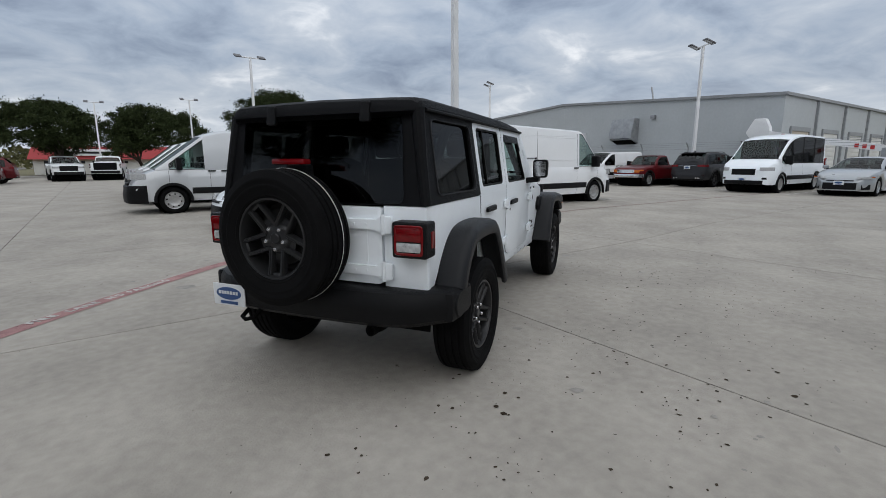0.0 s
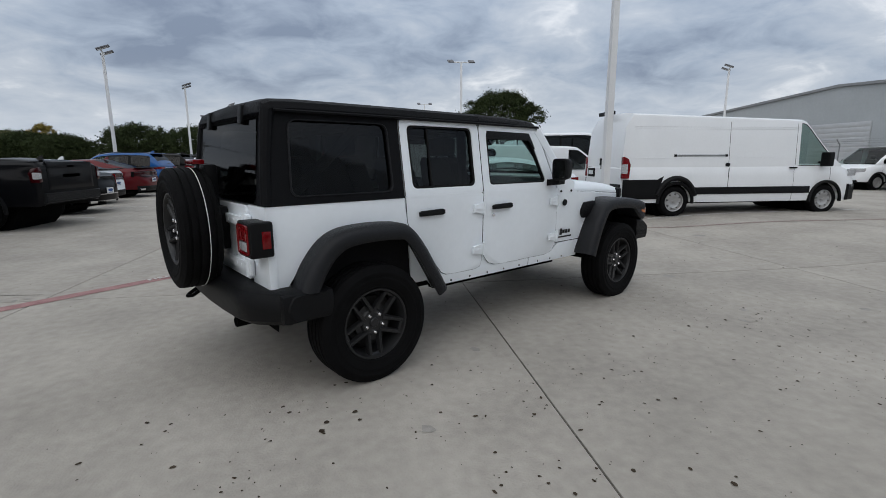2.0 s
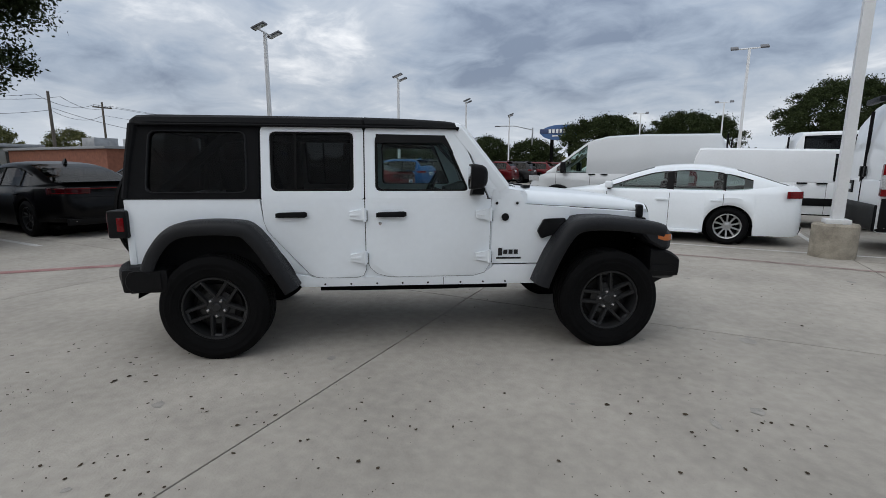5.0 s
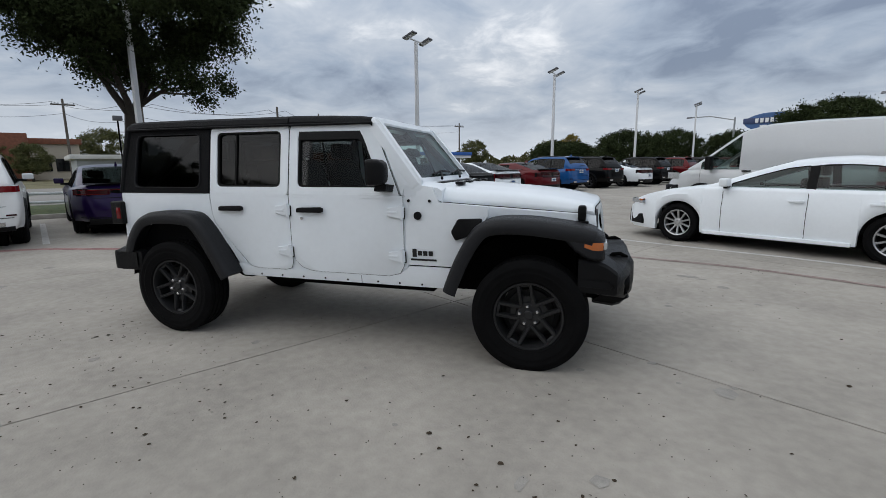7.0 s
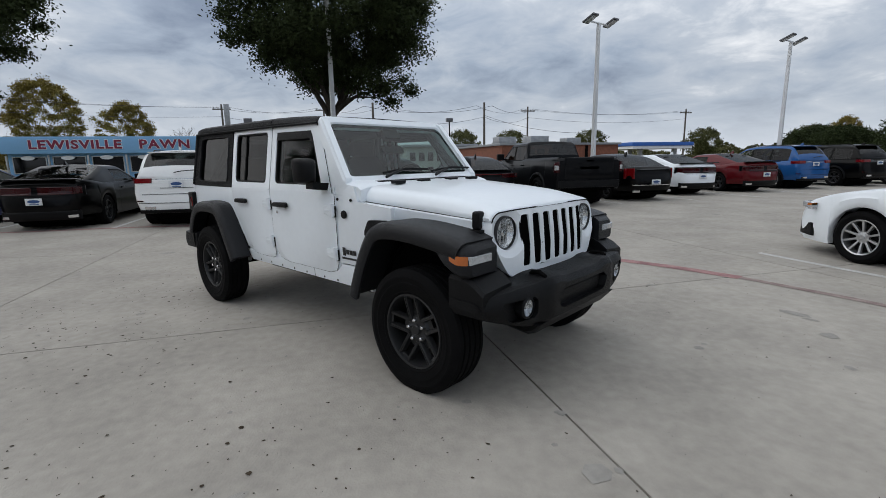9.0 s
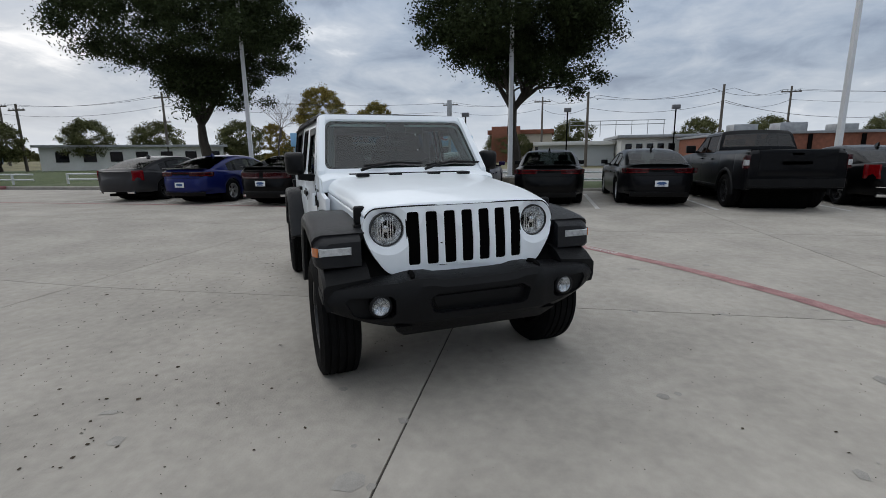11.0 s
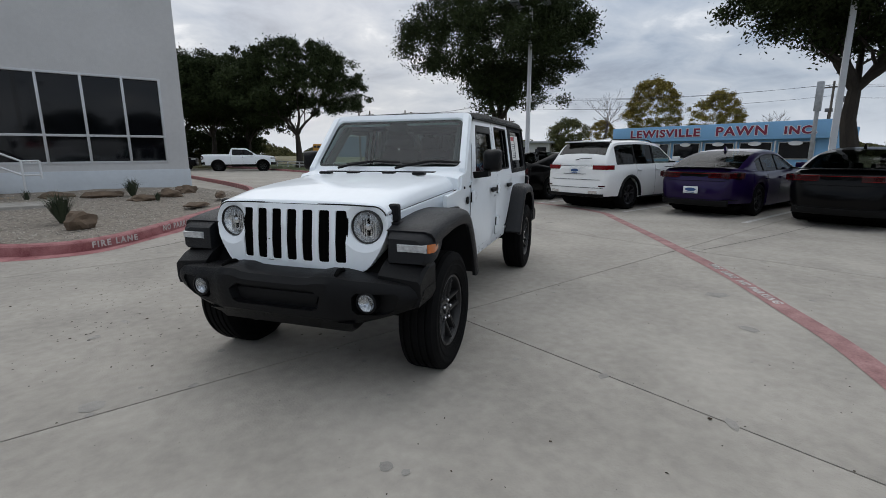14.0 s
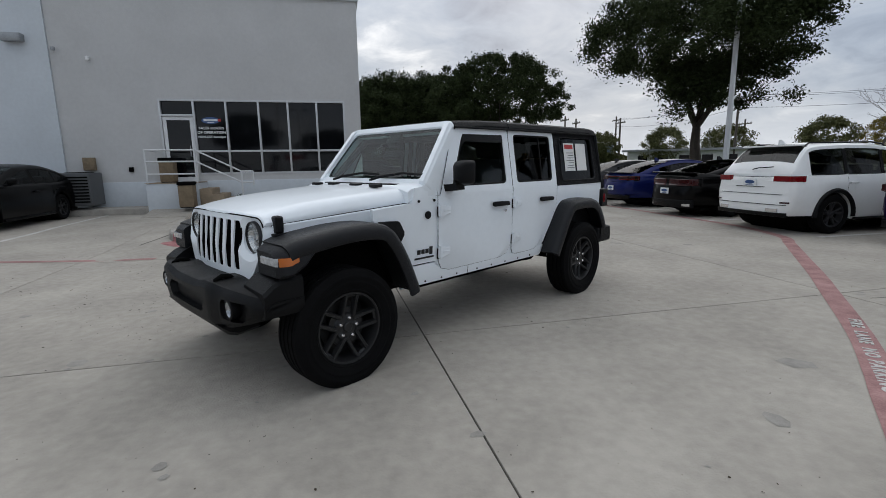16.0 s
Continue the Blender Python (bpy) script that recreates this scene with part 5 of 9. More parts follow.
# hardtop: side frames with panes, roof shell, front roof panels, back frame
for place, sgn in ((left, 1), (right, -1)):
    o = rounded([(-0.618, BELT), (0.336, BELT), (0.336, 1.738), (-0.545, 1.738)], [0.02, 0.02, 0.02, 0.05], 4)
    i = rounded([(-0.462, 1.238), (0.238, 1.238), (0.232, 1.672), (-0.432, 1.672)], 0.055, 4)
    q = part("hardtop_side", bm_ring(o, i, -0.04, 0.006, place, 0.010), HARDTOP, suv, "textured black hardtop")
    part("pane", bm_pane(i, -0.014, place), TINT, q)
    lip = [Vector(p) + (Vector(p) - Vector((-0.1, 1.455))).normalized() * 0.012 for p in i]
    part("pane_moulding", bm_ring(lip, i, 0.0, 0.013, place, 0.004), FLARE, q)
    part("drip_rail", bm_tube([(-0.52, sgn * 0.690, 1.722), (0.4, sgn * 0.690, 1.722), (1.82, sgn * 0.690, 1.714)], 0.010, 6), HARDTOP, suv)


def roof_ring(x, drop, w):
    z = 1.802 - drop
    half = [(w, 1.712), (w + 0.004, z - 0.062), (w - 0.012, z - 0.026), (w - 0.05, z - 0.007), (w - 0.20, z), (0.0, z + 0.008)]
    return [(x, y, zz) for y, zz in half] + [(x, -y, zz) for y, zz in half[-2::-1]]


part("roof_shell", bm_loft([roof_ring(x, d, w) for x, d, w in ((-0.585, 0.060, 0.660), (-0.565, 0.024, 0.672), (-0.53, 0.007, 0.680), (-0.4, 0.0, 0.684), (0.3, 0.0, 0.684), (1.095, 0.004, 0.680))]), HARDTOP, suv, "textured black roof")
for sgn in (1, -1):
    rings = []
    for x, d in ((1.103, 0.004), (1.45, 0.012), (1.72, 0.026), (1.79, 0.036), (1.815, 0.058)):
        z = 1.802 - d
        rings.append([(x, sgn * y, zz) for y, zz in ((0.678, 1.712), (0.680, z - 0.055), (0.662, z - 0.024), (0.63, z - 0.006), (0.45, z), (0.005, z + 0.006), (0.005, 1.712))])
    part("roof_panel", bm_loft(rings), HARDTOP, suv, "removable black roof panel")
part("roof_rib", bm_join(*[bm_box(-0.45, 1.05, y - 0.02, y + 0.02, 1.800, 1.808, 0.003) for y in (-0.35, 0, 0.35)]), HARDTOP, suv)
# corner posts at the back
for sgn in (1, -1):
    part("hardtop_corner", bm_tube([(-0.612, sgn * 0.728, BELT + 0.005), (-0.585, sgn * 0.690, 1.45), (-0.545, sgn * 0.652, 1.72)], [0.032, 0.034, 0.040], 10), HARDTOP, suv)


def back(u, v, d):
    """The rear face: u across (to the left), v up, d out behind."""
    return (-0.625 + max(0.0, v - BELT) * 0.115 - d, u, v)


o = rounded([(-0.735, BELT), (0.735, BELT), (0.655, 1.752), (-0.655, 1.752)], 0.05, 4)
i = rounded([(-0.585, 1.205), (0.585, 1.205), (0.555, 1.690), (-0.555, 1.690)], 0.05, 4)
rear_frame = part("rear_frame", bm_ring(o, i, -0.04, 0.0, back, 0.010), HARDTOP, suv)
lift_glass = part("rear_glass", bm_pane(rounded([(-0.60, 1.195), (0.60, 1.195), (0.568, 1.700), (-0.568, 1.700)], 0.05, 4), 0.007, back), TINT, suv, "dark tinted lift-up glass")
for y in (-0.34, 0.34):
    part("glass_hinge", bm_join(bm_prism(rounded([(y - 0.035, 1.66), (y + 0.035, 1.66), (y + 0.03, 1.775), (y - 0.03, 1.775)], 0.012, 3), 0.006, 0.034, back, 0.006)), TRIM, lift_glass)
gate = part("tailgate", bm_prism(rounded([(-0.455, 0.715), (0.61, 0.715), (0.61, BELT - 0.01), (-0.455, BELT - 0.01)], 0.03, 4), -0.04, 0.012, back, 0.010), WHITE, suv)
part("gate_recess", bm_ring(rounded([(-0.36, 0.80), (0.55, 0.80), (0.55, 1.10), (-0.36, 1.10)], 0.05, 3), rounded([(-0.345, 0.815), (0.535, 0.815), (0.535, 1.085), (-0.345, 1.085)], 0.05, 3), 0.011, 0.016, back, 0.003), WHITE, gate)
for sgn in (1, -1):
    a, b = (0.618, 0.742) if sgn > 0 else (-0.742, -0.463)
    part("rear_corner", bm_prism([(a, 0.695), (b, 0.695), (b, BELT - 0.002), (a, BELT - 0.002)], -0.05, 0.004, back, 0.012), WHITE, suv)
for hz in (1.075, 0.80):   # long white gate hinges
    h = part("gate_hinge", bm_prism(rounded([(-0.53, hz - 0.05), (-0.46, hz - 0.055), (-0.44, hz - 0.030), (-0.10, hz - 0.032), (-0.10, hz + 0.032), (-0.44, hz + 0.030), (-0.46, hz + 0.055), (-0.53, hz + 0.05)], 0.012, 3), 0.010, 0.036, back, 0.007), WHITE, gate, "long white gate hinge")
    part("hinge_pin", bm_tube([back(-0.475, hz - 0.058, 0.034), back(-0.475, hz + 0.058, 0.034)], 0.014, 8), WHITE, h)
    for u in (-0.36, -0.28, -0.17):
        part("bolt", bm_prism(arc(u, hz, 0.010, 0, 300, 6), 0.034, 0.040, back), WHITE, h)

# windshield with its white frame, cowl and wipers
def shield(u, v, d):
    """Across, up the slope (metres of height), and out ahead."""
    return (2.195 - (v - 1.285) * 0.80 + d * 0.78, u, v + d * 0.62)


o = rounded([(-0.742, 1.265), (0.742, 1.265), (0.672, 1.768), (-0.672, 1.768)], [0.03, 0.03, 0.06, 0.06], 4)
i = rounded([(-0.672, 1.315), (0.672, 1.315), (0.610, 1.712), (-0.610, 1.712)], 0.06, 4)
part("windshield_frame", bm_ring(o, i, -0.075, 0.004, shield, 0.012), WHITE, suv)
ws_ = part("windshield", bm_pane(i, -0.010, shield), SHIELD, suv)
part("black_border", bm_ring(i, rounded([(-0.650, 1.335), (0.650, 1.335), (0.590, 1.690), (-0.590, 1.690)], 0.06, 4), -0.016, -0.013, shield, 0.001), SEAL, ws_)
part("sensor_box", bm_prism(rounded([(-0.085, 1.62), (0.085, 1.62), (0.085, 1.70), (-0.085, 1.70)], 0.02, 3), -0.07, -0.018, shield, 0.006), TRIM, ws_)
part("inner_mirror", bm_prism(rounded([(-0.12, 1.545), (0.12, 1.545), (0.12, 1.605), (-0.12, 1.605)], 0.025, 3), -0.12, -0.09, shield, 0.006), TRIM, ws_)
part("cowl_top", bm_loft([[(x, y * w, z) for y, z in ((-0.735, za - 0.10), (-0.735, za - 0.02), (-0.66, za), (0.66, za), (0.735, za - 0.02), (0.735, za - 0.10))] for x, za, w in ((2.06, 1.285, 1.0), (2.20, 1.282, 1.0), (2.33, 1.262, 0.985), (2.36, 1.24, 0.98))]), WHITE, suv)
part("cowl_grille", bm_box(2.235, 2.30, -0.50, 0.50, 1.262, 1.276, 0.006), TRIM, suv, "black cowl vent")
for y0, y1 in ((-0.30, 0.20), (0.24, 0.60)):
    arm = [(2.265, y0 - 0.10, 1.300), (2.235, y0, 1.325), (2.185, y0 + 0.13, 1.345)]
    w_ = part("wiper_arm", bm_tube(arm, 0.011, 6), TRIM, suv)
    part("wiper_blade", bm_tube([shield(y0 - 0.06, 1.318, 0.018), shield(y0 + 0.20, 1.345, 0.016), shield(y0 + 0.44, 1.335, 0.016)], 0.010, 6), TRIM, w_)

# hood: crowned, with a raised middle, shut line and rubber stops
def hood_edge(x):
    t = (x - 2.345) / 1.10
    return 0.682 - 0.060 * t - 0.02 * max(0, t - 0.8), 1.142 - 0.072 * t


def hood_ring(x):
    t = (x - 2.345) / 1.10
    w = 0.682 - 0.060 * t - 0.02 * max(0, t - 0.8)
    ze = 1.142 - 0.072 * t
    zt = 1.252 - 0.080 * t - 0.040 * max(0.0, (t - 0.55) / 0.45) ** 2
    back_ = max(0.0, (t - 0.6) / 0.4)
    half = [(w - 0.03, ze + 0.001), (w - 0.003, ze), (w, ze + 0.018), (w - 0.008, ze + 0.35 * (zt - ze)), (w - 0.020, ze + 0.58 * (zt - ze)), (w - 0.042, ze + 0.78 * (zt - ze)), (w - 0.075, ze + 0.91 * (zt - ze)), (w - 0.12, zt - 0.003), (0.42, zt + 0.002), (0.365, zt + 0.012 - 0.006 * t), (0.2, zt + 0.018 - 0.008 * t), (0.0, zt + 0.020 - 0.009 * t)]
    ring = [(y, z) for y, z in half] + [(-y, z) for y, z in half[-2::-1]]
    drop = max(0.0, x - 3.445)
    return [(x - 0.048 * (y / 0.6) ** 2 * back_, y, z - 0.7 * drop - 45 * drop * drop) for y, z in ring]


hood = part("hood", bm_loft([hood_ring(x) for x in (2.345, 2.36, 2.5, 2.7, 2.9, 3.1, 3.2, 3.28, 3.34, 3.39, 3.42, 3.438, 3.446, 3.452, 3.456, 3.457)], closed=False, cap=False), WHITE, suv, angle=60)
for y in (-0.42, -0.16, 0.16, 0.42):
    part("hood_stop", bm_box(2.39, 2.45, y - 0.05, y + 0.05, 1.255, 1.278, 0.008), TRIM, hood)
for sgn in (1, -1):
    side = []
    for x in (2.345, 2.45, 2.6, 2.8, 3.0, 3.2, 3.30, 3.36):
        w, ze = hood_edge(x)
        side.append([(x, sgn * (w - 0.05), 0.99), (x, sgn * (w - 0.002), 0.99), (x, sgn * (w + 0.001), ze - 0.014), (x, sgn * (w - 0.004), ze - 0.006), (x, sgn * (w - 0.05), ze - 0.006)])
    part("fender_side", bm_loft(side), WHITE, suv)
    part("hood_seal", bm_loft([[(x, sgn * (hood_edge(x)[0] - 0.06), hood_edge(x)[1] - 0.012), (x, sgn * (hood_edge(x)[0] - 0.008), hood_edge(x)[1] - 0.012), (x, sgn * (hood_edge(x)[0] - 0.008), hood_edge(x)[1] - 0.002), (x, sgn * (hood_edge(x)[0] - 0.06), hood_edge(x)[1] - 0.002)] for x in (2.35, 2.6, 2.9, 3.2, 3.36)]), SEAL, suv)
    part("fender_liner", bm_prism([(2.40, 0.62), (2.40, 1.0), (3.30, 1.0), (3.30, 0.62)], sgn * 0.57, sgn * 0.60, lambda u, v, d: (u, d, v)), UNDER, suv)
    l = part("hood_latch", bm_box(3.300, 3.355, min(sgn * 0.592, sgn * 0.660), max(sgn * 0.592, sgn * 0.660), 1.018, 1.128, 0.022, 3), TRIM, suv, "black rubber hood latch")
    part("latch_foot", bm_box(3.285, 3.372, min(sgn * 0.60, sgn * 0.668), max(sgn * 0.60, sgn * 0.668), 1.002, 1.022, 0.006), TRIM, l)
part("engine_bay", bm_box(2.40, 3.30, -0.58, 0.58, 0.55, 1.05), UNDER, suv)

# grille with seven open slots and round lamps
def face(u, v, d):
    """The grille's face: across, up, out ahead; it leans back a little towards the top."""
    return (3.497 - max(0.0, v - 0.90) * 0.15 - 0.05 * (u / 0.6) ** 2 + d, u, v)


outline = rounded([(-0.485, 0.712), (0.485, 0.712), (0.598, 0.88), (0.636, 1.01), (0.585, 1.110), (0.36, 1.121), (-0.36, 1.121), (-0.585, 1.110), (-0.636, 1.01), (-0.598, 0.88)], [0.085, 0.085, 0.07, 0.06, 0.075, 0.12, 0.12, 0.075, 0.06, 0.07], 6)
flat_face = lambda u, v, d: (d, u, v)
shell = bm_prism(outline, -0.070, 0.0, flat_face, 0.008)
SLOTS = [(-0.336 + 0.112 * k) for k in range(7)]
tools = []
for k, y in enumerate(SLOTS):
    tools.append(bm_prism(rounded([(y - 0.0355, 0.778), (y + 0.0355, 0.778), (y + 0.0355, 1.090), (y - 0.0355, 1.090)], 0.016, 4), -0.2, 0.1, flat_face))
for y in (-0.488, 0.488):
    tools.append(bm_lathe([(0.001, -0.2), (0.101, -0.2), (0.101, -0.022), (0.146, 0.0), (0.150, 0.1), (0.001, 0.1)], 56, "x", (0, y, 0.993)))
shell = cut(shell, tools)
for v in shell.verts:
    v.co = Vector(face(v.co.y, v.co.z, v.co.x))
grille = part("grille", shell, WHITE, suv, "white seven-slot grille panel")
gm = grille.data                      # the panel is one smooth sweep: give its front the sweep's own normals
wanted = [None] * len(gm.loops)
for poly in gm.polygons:
    for li in poly.loop_indices:
        co = gm.vertices[gm.loops[li].vertex_index].co
        q = min(max((co.z - 0.85) / 0.16, 0.0), 1.0)
        sweep = Vector((1.0, 0.2778 * co.y, 0.15 * q * q * (3 - 2 * q))).normalized()
        if poly.normal.dot(sweep) > 0.975:
            wanted[li] = sweep
        else:
            wanted[li] = poly.normal.copy()
gm.normals_split_custom_set(wanted)
back_edge = lambda u, v, d: (face(u, v, 0)[0] + d, u * (1 + d * 0.06), v - (0.02 if v > 1.07 else 0) * (-d / 0.1))
part("grille_rim", bm_loft([[back_edge(u, v, d) for u, v in outline] for d in (-0.008, -0.03, -0.07, -0.12)], cap=False), WHITE, suv, angle=60)
BLACK_CORE = mat("black_grille_core", (0.003, 0.003, 0.003), rough=0.9, spec=0.0, var=0.3)
part("grille_gap", bm_tube([face(u, v + 0.004, -0.007) for u, v in outline if v > 1.05], 0.0042, 6), SEAL, suv)
part("grille_mesh", bm_loft([[face(u, 0.765, -0.030), face(u, 0.765, -0.010), face(u, 0.90, -0.010), face(u, 1.10, -0.010), face(u, 1.10, -0.030)] for u in np.linspace(-0.378, 0.378, 25)]), BLACK_CORE, suv)
part("grille_surround", bm_ring(rounded([(-0.55, 0.74), (0.55, 0.74), (0.58, 1.085), (-0.58, 1.085)], 0.03, 3), rounded([(-0.39, 0.76), (0.39, 0.76), (0.39, 1.08), (-0.39, 1.08)], 0.03, 3), -0.12, -0.072, face), UNDER, suv)
for sgn in (1, -1):
    y, z = sgn * 0.488, 0.993
    x = face(y, z, 0)[0] - 0.014
    bez = part("headlight", bm_lathe([(0.099, x - 0.09), (0.100, x - 0.012), (0.097, x - 0.004), (0.092, x - 0.008), (0.090, x - 0.03)], 36, "x", (0, y, z)), LAMP_RING, suv, "round headlight in a dark ring")
    part("reflector", bm_lathe([(0.091, x - 0.018), (0.079, x - 0.045), (0.05, x - 0.065), (0.001, x - 0.072)], 28, "x", (0, y, z)), REFLECTOR, bez)
    ribs_ = [bm_box(x - 0.050, x - 0.036, y + a - 0.003, y + a + 0.003, z - 0.07, z + 0.07, 0.001) for a in (-0.045, -0.03, -0.015, 0.015, 0.03, 0.045)]
    part("lamp_ribs", bm_join(*ribs_), REFLECTOR, bez)
    part("bulb_shield", bm_lathe([(0.001, x - 0.028), (0.020, x - 0.031), (0.022, x - 0.06), (0.001, x - 0.06)], 18, "x", (0, y, z)), CHROME, bez)
    part("lens", bm_lathe([(0.092, x - 0.012), (0.06, x - 0.002), (0.03, x + 0.001), (0.001, x + 0.002)], 30, "x", (0, y, z)), LAMP_GLASS, bez)

# the strong mottle paints in the bright and dark reflections of facets
FOG_REFLECTOR = mat("fog_lamp_reflector", (0.45, 0.46, 0.48), rough=0.2, metal=0.9, var=0.9, scale=40)
# front bumper: swept bar, recess, skid lip, fog lamps, tow hooks
def bar_rings(ys, fx, zlo, zhi, deep):
    rings = []
    for y in ys:
        x = fx(y)
        a, b = zlo(y), zhi(y)
        rings.append([(x - deep, y, a + 0.015), (x - 0.035, y, a), (x - 0.008, y, a + 0.03), (x, y, (a + b) / 2 - 0.01), (x - 0.004, y, b - 0.045), (x - 0.030, y, b - 0.008), (x - 0.06, y, b), (x - deep, y, b)])
    return rings


def front_x(y):
    a = abs(y)
    return 3.706 - 0.012 * (a / 0.5) ** 2 - 0.030 * min(1.0, max(0.0, (a - 0.40) / 0.10)) - 0.30 * max(0.0, a - 0.56) ** 1.4 - 0.25 * max(0.0, a - 0.78)


ys_ = [-0.915, -0.905, -0.88, -0.82, -0.74, -0.66, -0.58, -0.5, -0.45, -0.40, -0.36, -0.30, -0.24, -0.15, 0, 0.15, 0.24, 0.30, 0.36, 0.40, 0.45, 0.5, 0.58, 0.66, 0.74, 0.82, 0.88, 0.905, 0.915]
z_hi = lambda y: 0.732 + 0.018 * min(1, max(0, (abs(y) - 0.22) / 0.07)) - 0.022 * min(1, max(0, (abs(y) - 0.40) / 0.09)) - (0.03 if abs(y) > 0.87 else 0) - 0.03 * max(0, abs(y) - 0.6) / 0.3
z_lo = lambda y: 0.470 + 0.105 * (max(0, abs(y) - 0.50) / 0.36) ** 1.2 + (0.03 if abs(y) > 0.87 else 0)
bump = bm_loft(bar_rings([y * 0.967 for y in ys_], front_x, z_lo, z_hi, 0.22))
tools = [bm_loft([[(3.652, -a + 0.04, z), (3.652, a - 0.04, z), (3.80, a + 0.01, z), (3.80, -a - 0.01, z)] for z, a in ((0.540, 0.29), (0.556, 0.325), (0.625, 0.345), (0.660, 0.29))])]
for sgn in (1, -1):
    tools.append(bm_loft([[(3.600, sgn * a, z), (3.600, sgn * b, z), (3.80, sgn * (b + 0.05), z), (3.80, sgn * (a - 0.03), z)] for z, a, b in ((0.535, 0.54, 0.68), (0.555, 0.515, 0.73), (0.635, 0.515, 0.77), (0.658, 0.54, 0.75))]))
bump = cut(bump, tools)
fb = part("front_bumper", bump, TRIM, suv, "matt black plastic bumper")
part("bumper_shelf", bm_box(3.36, 3.60, -0.62, 0.62, 0.60, 0.712, 0.02), TRIM, fb)
part("skid_lip", bm_loft([[(3.42, y * k, z0 + 0.015), (3.56, y * k, z0), (3.612, y * k, z0 + 0.02), (3.668, y, 0.478), (3.50, y, 0.50)] for y, z0, k in ((-0.51, 0.412, 0.94), (-0.46, 0.386, 0.96), (0.46, 0.386, 0.96), (0.51, 0.412, 0.94))]), TRIM, fb)
part("bumper_step", bm_prism(rounded([(-0.27, 0.560), (0.27, 0.560), (0.29, 0.632), (-0.29, 0.632)], 0.02, 3), 3.648, 3.662, lambda u, v, d: (d, u, v), 0.005), TRIM, fb)
for sgn in (1, -1):
    y = sgn * 0.588
    pod = part("fog_lamp", bm_lathe([(0.062, 3.57), (0.064, 3.652), (0.052, 3.658), (0.050, 3.644)], 26, "x", (0, y, 0.604)), TRIM, fb, "round fog lamp")
    part("reflector", bm_lathe([(0.051, 3.648), (0.035, 3.632), (0.001, 3.624)], 22, "x", (0, y, 0.604)), FOG_REFLECTOR, pod)
    part("lens", bm_lathe([(0.052, 3.650), (0.03, 3.660), (0.001, 3.663)], 22, "x", (0, y, 0.604)), LAMP_GLASS, pod)
    part("tow_hook", bm_tube([(3.52, sgn * 0.385, 0.722), (3.55, sgn * 0.390, 0.758), (3.60, sgn * 0.395, 0.766), (3.640, sgn * 0.400, 0.748), (3.648, sgn * 0.400, 0.710)], 0.014, 8), UNDER, fb, "black tow hook")
    # end caps that join bumper and flare
    part("bumper_end", bm_loft([[(x, sgn * a, 0.56), (x, sgn * 0.868, 0.58), (x, sgn * 0.880, 0.62), (x, sgn * 0.880, zt - 0.02), (x, sgn * 0.862, zt), (x, sgn * a, zt + 0.02)] for x, a, zt in ((3.32, 0.64, 0.80), (3.44, 0.62, 0.795), (3.50, 0.62, 0.77), (3.56, 0.62, 0.725))]), TRIM, fb)

# flares
def flare(name, path, y_out, y_in, sgn, label=""):
    pts = spline(path, 5)
    rings = []
    for k, p in enumerate(pts):
        d = (pts[min(k + 1, len(pts) - 1)] - pts[max(k - 1, 0)]).normalized()
        n = Vector((d.y, -d.x))          # towards the wheel
        if n.dot(Vector((sum(q.x for q in pts) / len(pts), 0.40)) - p) < 0:
            n = -n
        prof = [(y_in, 0.0), (y_out - 0.055, 0.0), (y_out - 0.018, 0.012), (y_out, 0.040), (y_out, 0.092), (y_out - 0.010, 0.105), (y_out - 0.035, 0.098), (y_out - 0.050, 0.050), (y_in, 0.045)]
        rings.append([(p.x + n.x * q, sgn * y, p.y + n.y * q) for y, q in prof])
    return part(name, bm_loft(rings), FLARE, suv, label, angle=50)


def liner(cx, r, y0, y1, sgn, a0=16, a1=164):
    """The upper half of a wheel house: a curved shell with its inner wall."""
    rings = []
    for a in np.linspace(a0, a1, 22):
        c, s = math.cos(radians(a)), math.sin(radians(a))
        rings.append([(cx + r * c, sgn * y1, 0.40 + r * s), (cx + r * c, sgn * y0, 0.40 + r * s), (cx + 0.05 * c, sgn * y0, 0.40 + 0.05 * s)])
    return bm_loft(rings, closed=False, cap=False)


